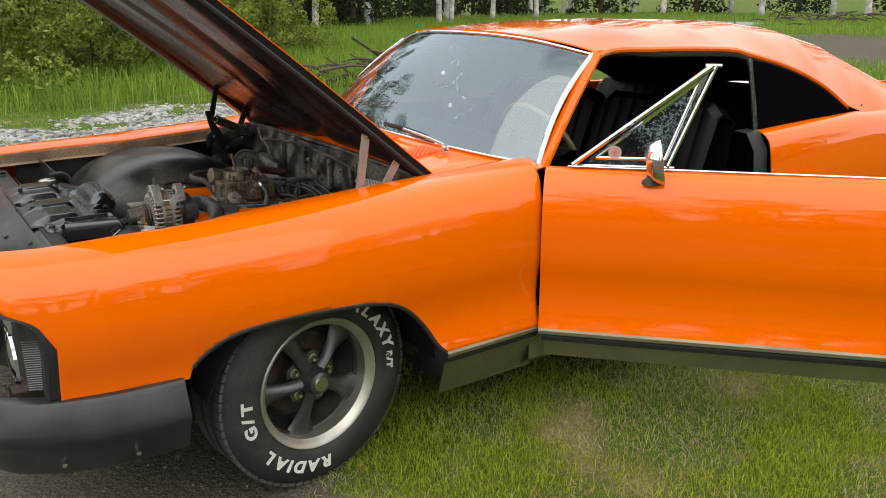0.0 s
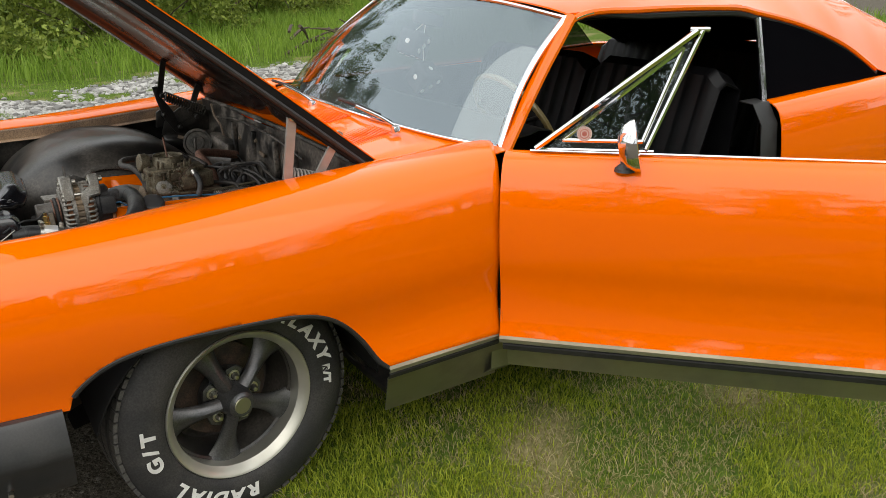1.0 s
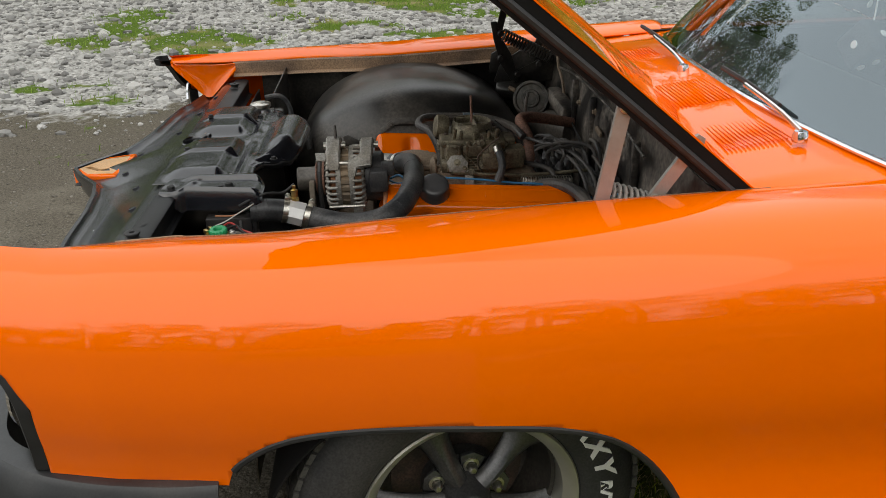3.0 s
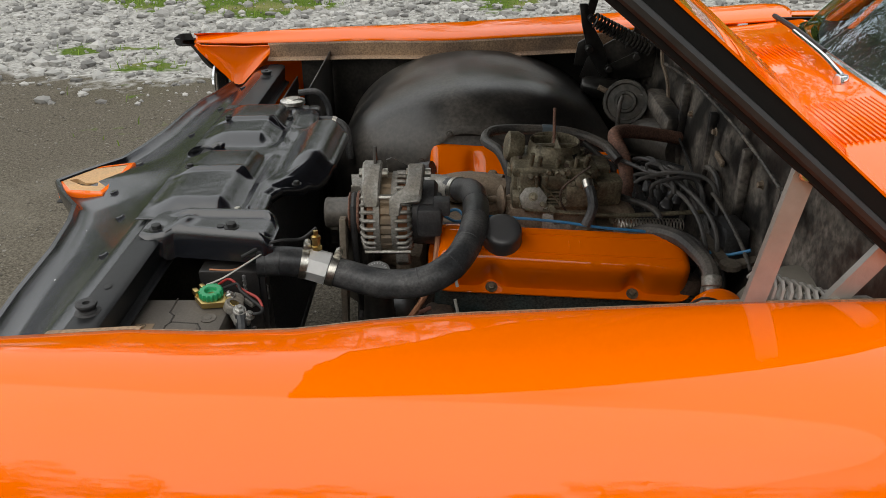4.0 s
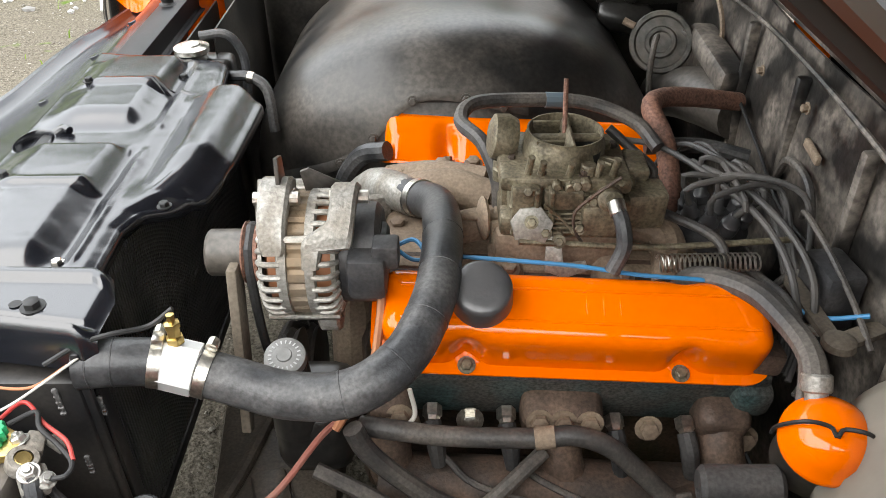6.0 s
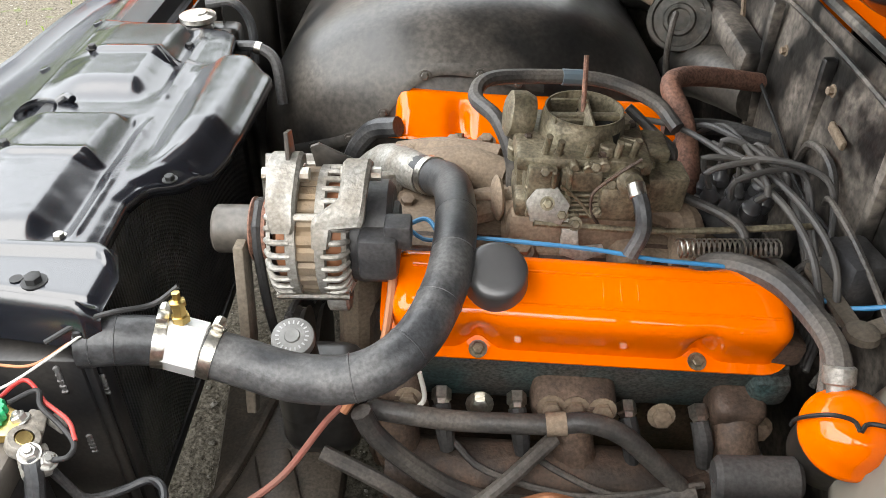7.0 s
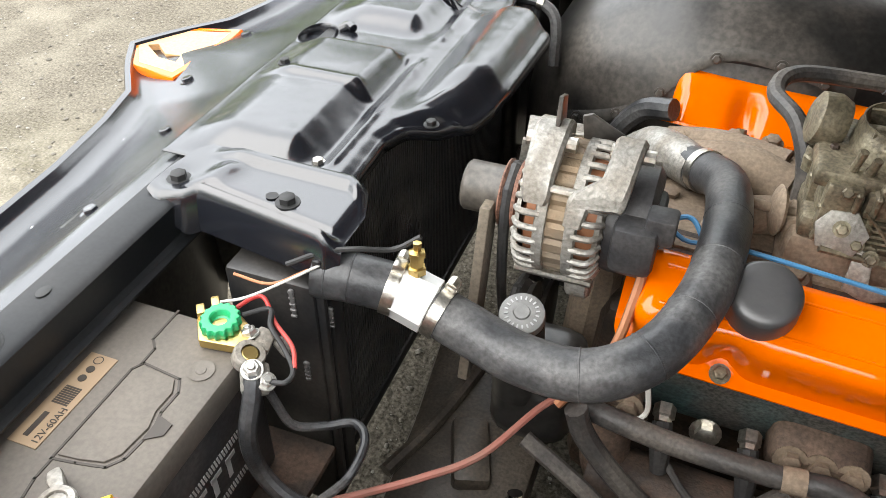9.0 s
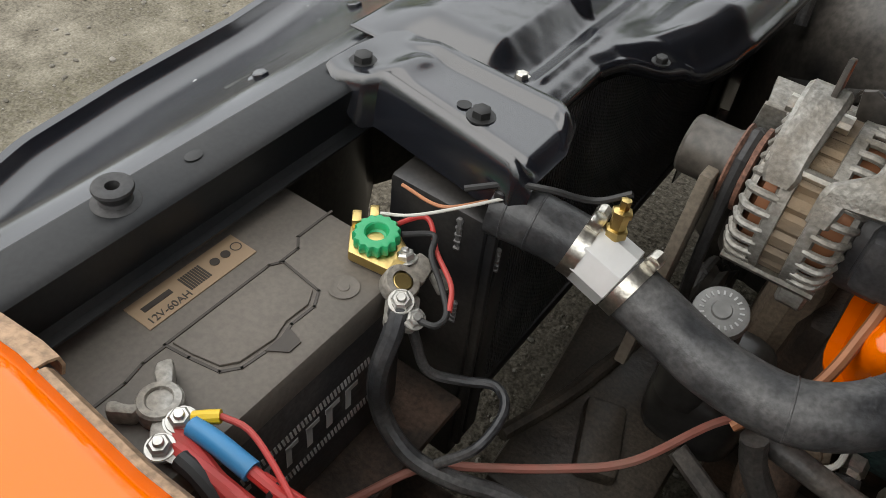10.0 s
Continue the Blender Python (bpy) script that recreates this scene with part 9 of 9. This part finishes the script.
for q, (x, y) in enumerate(((-20, -19), (-14, -20), (-7, -22), (-1, -21), (5, -23), (12, -21), (19, -22), (-26, -12), (-28, -3), (-27, 6), (-25, 14), (-17, -16), (-10.5, -17), (-4, -18), (2, -17.5), (8.5, -18), (15.5, -18), (22, -19), (26, -21), (-23, -16), (30, -20))):
    copy_thing((bt, sp, bt2)[q % 3], pose(x, y, 0, 0, 0, 39 * q))

# unseen wood round the yard, added to darken reflections in roof and body sides
for q in range(22):
    a = radians(6 + 2.1 * q)
    r = 62 + 5 * math.sin(q * 2.3)
    copy_thing((sp, bt, bt2)[q % 3], pose(r * math.cos(a), r * math.sin(a), 0, 0, 0, 47 * q) @ Matrix.Scale(1.3, 4))
for q in range(46):
    copy_thing((bt, sp, bt2, sp)[q % 4], pose(-36 + 1.6 * q, -20.5 + 1.6 * math.sin(q * 1.9) - 0.012 * (q - 22) ** 2 * 0.3, 0, 0, 0, 61 * q) @ Matrix.Scale(0.88 + 0.14 * math.sin(q * 3.7), 4))
# taller wood across the yard
for q in range(44):
    x, y = -34 + 1.25 * q + 1.5 * math.sin(q * 2.7), 25.5 + 3.0 * math.sin(q * 1.9) + 0.5 * (q % 4) + max(0, q - 30) * 0.9
    copy_thing((sp, bt, sp, bt2)[q % 4], pose(x, y, 0, 0, 0, 83 * q) @ Matrix.Scale(0.95 + 0.15 * math.sin(q * 5.1), 4))


def field(area, step):
    """Grass, gravel, height and dry-thatch noise of an area, looked up from a grid."""
    nx_, ny_ = int((area[1] - area[0]) / step) + 2, int((area[3] - area[2]) / step) + 2
    g = np.empty((nx_, ny_, 4))
    for i in range(nx_):
        for j in range(ny_):
            px, py = area[0] + i * step, area[2] + j * step
            g[i, j] = (*zones(px, py), ground_height(px, py), wobble(px, py, 1.6, 9.0))

    def at(x, y):
        fx, fy = (x - area[0]) / step, (y - area[2]) / step
        i, j = fx.astype(int), fy.astype(int)
        u, v = (fx - i)[:, None], (fy - j)[:, None]
        return (g[i, j] * (1 - u) * (1 - v) + g[i + 1, j] * u * (1 - v) + g[i, j + 1] * (1 - u) * v + g[i + 1, j + 1] * u * v).T

    return at


def blades(name, count, area, height, width, keep, material, label, lean=0.5, step=0.08):
    """Grass as single bent blades over an area."""
    x = rng.uniform(area[0], area[1], count)
    y = rng.uniform(area[2], area[3], count)
    at = field(area, step)
    ok = rng.uniform(size=count) < keep(y, *at(x, y))
    x, y = x[ok], y[ok]
    n_ = len(x)
    z = at(x, y)[2]
    a = rng.uniform(0, 2 * math.pi, n_)
    h = height * rng.uniform(0.45, 1.25, n_)
    w = width * rng.uniform(0.7, 1.2, n_)
    lx, ly = rng.normal(0, lean, n_) * h, rng.normal(0, lean, n_) * h
    c, s = np.cos(a) * w, np.sin(a) * w
    v = np.empty((n_, 5, 3))
    v[:, 0] = np.column_stack([x - c, y - s, z - 0.005])
    v[:, 1] = np.column_stack([x + c, y + s, z - 0.005])
    v[:, 2] = np.column_stack([x + c * 0.8 + lx * 0.35, y + s * 0.8 + ly * 0.35, z + h * 0.6])
    v[:, 3] = np.column_stack([x - c * 0.8 + lx * 0.35, y - s * 0.8 + ly * 0.35, z + h * 0.6])
    v[:, 4] = np.column_stack([x + lx, y + ly, z + h * 0.95])
    i = np.arange(n_)[:, None] * 5
    me = bpy.data.meshes.new(name)
    quads = np.hstack([i, i + 1, i + 2, i + 3]).tolist()
    tris = np.hstack([i + 3, i + 2, i + 4]).tolist()
    me.from_pydata(v.reshape(-1, 3).tolist(), [], quads + tris)
    me.materials.append(material)
    return tagged(new(name, me), label, "grass", kind="stuff")


blades("lawn_grass", 230000, (-0.3, 3.6, -2.0, 0.9), 0.030, 0.0016, lambda y, g, r, h, w: g * (0.12 + 0.88 * smooth_step(w, -0.08, 0.20)), BLADE, "short green mown lawn grass")
blades("dry_grass", 90000, (-0.3, 3.6, -2.0, 0.9), 0.022, 0.0016, lambda y, g, r, h, w: g * (1.0 - 0.95 * smooth_step(w, -0.02, 0.22)), DRY, "dry yellow thatch in the lawn", 0.9)
blades("meadow_grass", 60000, (-8, 16, 9.2, 26), 0.38, 0.008, lambda y, g, r, h, w: g * smooth_step(y, 9.2, 10.5), TALL, "tall fresh green meadow grass", 0.25, 0.3)
blades("far_grass", 90000, (11, 50, 4, 42), 0.24, 0.010, lambda y, g, r, h, w: g, TALL, "green grass of the far field", 0.3, 0.7)
blades("tuft_grass", 30000, (-7, 5, 2.8, 10), 0.055, 0.0035, lambda y, g, r, h, w: g ** 2, TALL, "small green tufts between the stones", 0.5, 0.12)


def stones(name, count, area, lo, hi, keep, label, power=3.0, material=STONE):
    """Small angular stones as low lumps."""
    bm = bmesh.new()
    bmesh.ops.create_icosphere(bm, subdivisions=1, radius=1.0)
    base = np.array([v.co[:] for v in bm.verts])
    face = np.array([[v.index for v in f.verts] for f in bm.faces])
    bm.free()
    x = rng.uniform(area[0], area[1], count)
    y = rng.uniform(area[2], area[3], count)
    at = field(area, 0.12)
    ok = rng.uniform(size=count) < keep(*at(x, y)[:2])
    x, y = x[ok], y[ok]
    n_ = len(x)
    s = lo + (hi - lo) * rng.uniform(0, 1, n_) ** power
    z = at(x, y)[2] + s * 0.15
    jit = base[None] * rng.uniform(0.65, 1.25, (n_, len(base), 1)) * s[:, None, None] * np.array((1, 1, 0.65)) * rng.uniform(0.7, 1.3, (n_, 1, 3))
    v = jit + np.column_stack([x, y, z])[:, None, :]
    f = (face[None] + (np.arange(n_) * len(base))[:, None, None]).reshape(-1, 3)
    me = bpy.data.meshes.new(name)
    me.from_pydata(v.reshape(-1, 3).tolist(), [], f.tolist())
    me.materials.append(material)
    return tagged(new(name, me), label, "stones", kind="stuff")


stones("gravel", 26000, (-8, 5, 3.6, 11), 0.010, 0.060, lambda g, r: r * (1 - 0.9 * g), "pale grey crushed gravel stones", 4.0)
stones("pebbles", 26000, (-4.0, 0.6, -1.2, 5.2), 0.0015, 0.009, lambda g, r: g < 0.4, "small pebbles in the dirt yard", 7.0, leaf_material("yard_pebbles", (0.13, 0.117, 0.095), (0.36, 0.335, 0.29), 0.9))
# heap of brushwood at the gravel's end
bw = thing("brushwood_pile", (6.0, 10.6, 0), "low dark pile of old branches and soil", "brush pile")
for q in range(26):
    a = rng.uniform(0, math.pi)
    c0 = Vector((6.0 + rng.normal(0, 0.8), 10.7 + rng.normal(0, 0.3), rng.uniform(0.03, 0.40)))
    d = Vector((math.cos(a), 0.4 * math.sin(a), rng.normal(0, 0.25))) * rng.uniform(0.3, 0.8)
    part("branch", tube(B(), [c0 - d, c0 + Vector((0, 0, 0.05)), c0 + d], 0.02, 5, n=5, radii=[0.03, 0.025, 0.01]), BARK, bw)

# rough heap of branches and earth in the far field
fh = thing("brushwood_pile", (40.0, 22.0, 0), "far brown heap of earth and broken branches", "brush pile")
for q in range(60):
    a = rng.uniform(0, math.pi)
    c0 = Vector((40.0 + rng.normal(0, 2.6), 22.0 + rng.normal(0, 1.8), rng.uniform(0.03, 0.45)))
    d = Vector((math.cos(a), math.sin(a), rng.normal(0, 0.25))) * rng.uniform(0.3, 0.9)
    part("branch", tube(B(), [c0 - d, c0 + Vector((0, 0, 0.08)), c0 + d], 0.03, 5, n=5, radii=[0.045, 0.035, 0.012]), BARK, fh)
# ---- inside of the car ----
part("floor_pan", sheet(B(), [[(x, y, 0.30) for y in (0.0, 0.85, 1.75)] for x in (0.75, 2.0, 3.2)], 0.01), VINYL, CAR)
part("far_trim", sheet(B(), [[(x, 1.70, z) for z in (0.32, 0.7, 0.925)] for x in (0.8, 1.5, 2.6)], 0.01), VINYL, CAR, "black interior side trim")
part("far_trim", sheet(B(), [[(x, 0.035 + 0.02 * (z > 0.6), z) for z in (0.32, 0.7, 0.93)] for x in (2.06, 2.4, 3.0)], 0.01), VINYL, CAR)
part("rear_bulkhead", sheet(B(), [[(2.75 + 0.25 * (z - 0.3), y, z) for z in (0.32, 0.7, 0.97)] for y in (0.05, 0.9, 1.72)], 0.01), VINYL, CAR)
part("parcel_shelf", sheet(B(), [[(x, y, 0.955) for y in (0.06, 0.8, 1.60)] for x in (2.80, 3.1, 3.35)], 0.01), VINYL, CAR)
# dashboard
rows = []
for y in np.linspace(0.06, 1.66, 24):
    e = ws_base(min(max(y, 0.065), 1.6))
    rows.append([(x, y, z) for x, z in ((e + 0.02, 0.935), (e + 0.12, 0.945), (1.02, 0.955), (1.07, 0.945), (1.085, 0.91), (1.06, 0.80), (1.02, 0.66), (0.95, 0.55))])
part("dashboard", sheet(B(), rows, 0.004), VINYL, CAR, "black padded dashboard")
# steering wheel
b = B()
sm = axis((1.20, 0.42, 0.90), (0.80, 0.42, 0.66))
ring = [sm @ Vector((0.195 * math.cos(a), 0.195 * math.sin(a), 0)) for a in np.linspace(0, 2 * math.pi, 40)]
tube(b, ring, 0.0115, 8, n=80)
wheel_rim = part("steering_wheel", b, mat("woodgrain_wheel", (0.16, 0.12, 0.05), 0.3, coat=0.5, second=(0.10, 0.08, 0.03), scale=20), CAR, "thin wood-coloured steering wheel")
b = B()
for a in (0.3, math.pi - 0.3, math.pi * 1.5):
    rod(b, sm @ Vector((0, 0, 0.03)), sm @ Vector((0.19 * math.cos(a), 0.19 * math.sin(a), 0)), 0.008, seg=8)
lathe(b, [(0, -0.02), (0.035, -0.018), (0.04, 0.02), (0.03, 0.3), (0, 0.3)], sm, 20)
part("steering_hub", b, VINYL, wheel_rim)


def seat(name, x0, x1, zc, back, lean, label, y0=0.10, y1=1.62):
    """A bench: cushion and backrest with upright pleats."""
    t = part(name, B(), VINYL, CAR, label)
    def pleat(y):
        return 0.008 * abs(math.sin((y - y0) * 40))
    ys_ = np.linspace(y0, y1, 120)
    rows_ = []
    for y in ys_:
        r = pleat(y)
        edge_ = smooth_step(y, y0, y0 + 0.05) * (1 - smooth_step(y, y1 - 0.05, y1))
        rows_.append([(x, y, z + (r - 0.03 * (1 - edge_))) for x, z in ((x0, zc - 0.16), (x0 - 0.01, zc - 0.04), (x0 + 0.04, zc), (x0 + 0.2, zc + 0.015), (x1 - 0.05, zc - 0.01), (x1, zc - 0.03))])
    part("cushion", sheet(B(), rows_, 0.01), VINYL, t)
    rows_ = []
    for y in ys_:
        r = pleat(y) * 1.0
        edge_ = smooth_step(y, y0, y0 + 0.07) * (1 - smooth_step(y, y1 - 0.07, y1))
        mid = 1 - 0.5 * math.exp(-(((y - (y0 + y1) / 2) / 0.05) ** 2))
        top_ = back * (0.90 + 0.10 * edge_)
        rows_.append([(x1 - 0.06 + lean * h - r * mid, y, zc - 0.03 + h * top_) for h in (0.0, 0.25, 0.6, 0.85, 0.96)] + [(x1 - 0.03 + lean, y, zc - 0.03 + top_ + 0.004), (x1 + 0.05 + lean, y, zc - 0.03 + top_ - 0.03), (x1 + 0.08 + lean * 0.6, y, zc + 0.1), (x1 + 0.06, y, zc - 0.12)])
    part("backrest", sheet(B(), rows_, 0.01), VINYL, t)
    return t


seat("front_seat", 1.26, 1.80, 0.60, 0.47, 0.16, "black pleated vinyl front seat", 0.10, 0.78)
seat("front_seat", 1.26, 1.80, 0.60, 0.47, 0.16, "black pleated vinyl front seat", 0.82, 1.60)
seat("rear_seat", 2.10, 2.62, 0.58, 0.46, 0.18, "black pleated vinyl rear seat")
# soft dice on the mirror
b = B()
box(b, (0.13, 0.03, 0.05), pose(1.10, 0.83, 1.24, 0, 15, 0), 0.012)
part("rear_view_mirror", b, PLASTIC, CAR, "black interior mirror")
FUZZ = mat("black_plush", (0.012, 0.012, 0.013), 0.9, second=(0.02, 0.02, 0.02), scale=40, bump=0.6, bump_scale=200)
dice = thing("soft_dice", (1.06, 0.83, 1.0), "two black plush dice with white dots", "dice")
for (x, y, z), r in (((1.05, 0.86, 1.15), (10, 20, 30)), ((1.05, 0.79, 1.03), (40, 10, 15))):
    s = 0.095
    m = pose(x, y, z, *r)
    die = part("die", join(B(), box(B(), (s, s, s), None, 0.014, 3), m), FUZZ, dice)
    b = B()
    for ax in range(3):
        for sg in (-1, 1):
            dots = ([(0, 0)], [(-0.4, -0.4), (0.4, 0.4), (0, 0)], [(-0.4, -0.4), (0.4, 0.4), (-0.4, 0.4), (0.4, -0.4)])[(ax + (sg > 0)) % 3]
            for u, v in dots:
                p = [0, 0, 0]
                p[ax] = sg * s / 2
                p[(ax + 1) % 3], p[(ax + 2) % 3] = u * s * 0.65, v * s * 0.65
                n_ = [0, 0, 0]
                n_[ax] = sg
                join(b, lathe(B(), [(0, 0.002), (0.009, 0.0015), (0.010, 0)], axis(p, Vector(p) + Vector(n_)), 14), m)
    part("dots", b, WHITE, die, "white felt dots")
part("cord", tube(B(), [(1.05, 0.79, 1.07), (1.07, 0.82, 1.16), (1.09, 0.83, 1.23)], 0.002, 5), WHITE, dice)
part("cord", tube(B(), [(1.05, 0.86, 1.19), (1.09, 0.83, 1.23)], 0.002, 5, n=4), WHITE, dice)
b = B()
box(b, (0.002, 0.03, 0.045), pose(0.985, 1.43, 1.085, 0, 43, -18), 0.0)
part("windshield_sticker", b, mat("pale_blue_sticker", (0.35, 0.55, 0.62), 0.5, second=(0.5, 0.65, 0.7), scale=30), CAR, "small pale blue sticker")
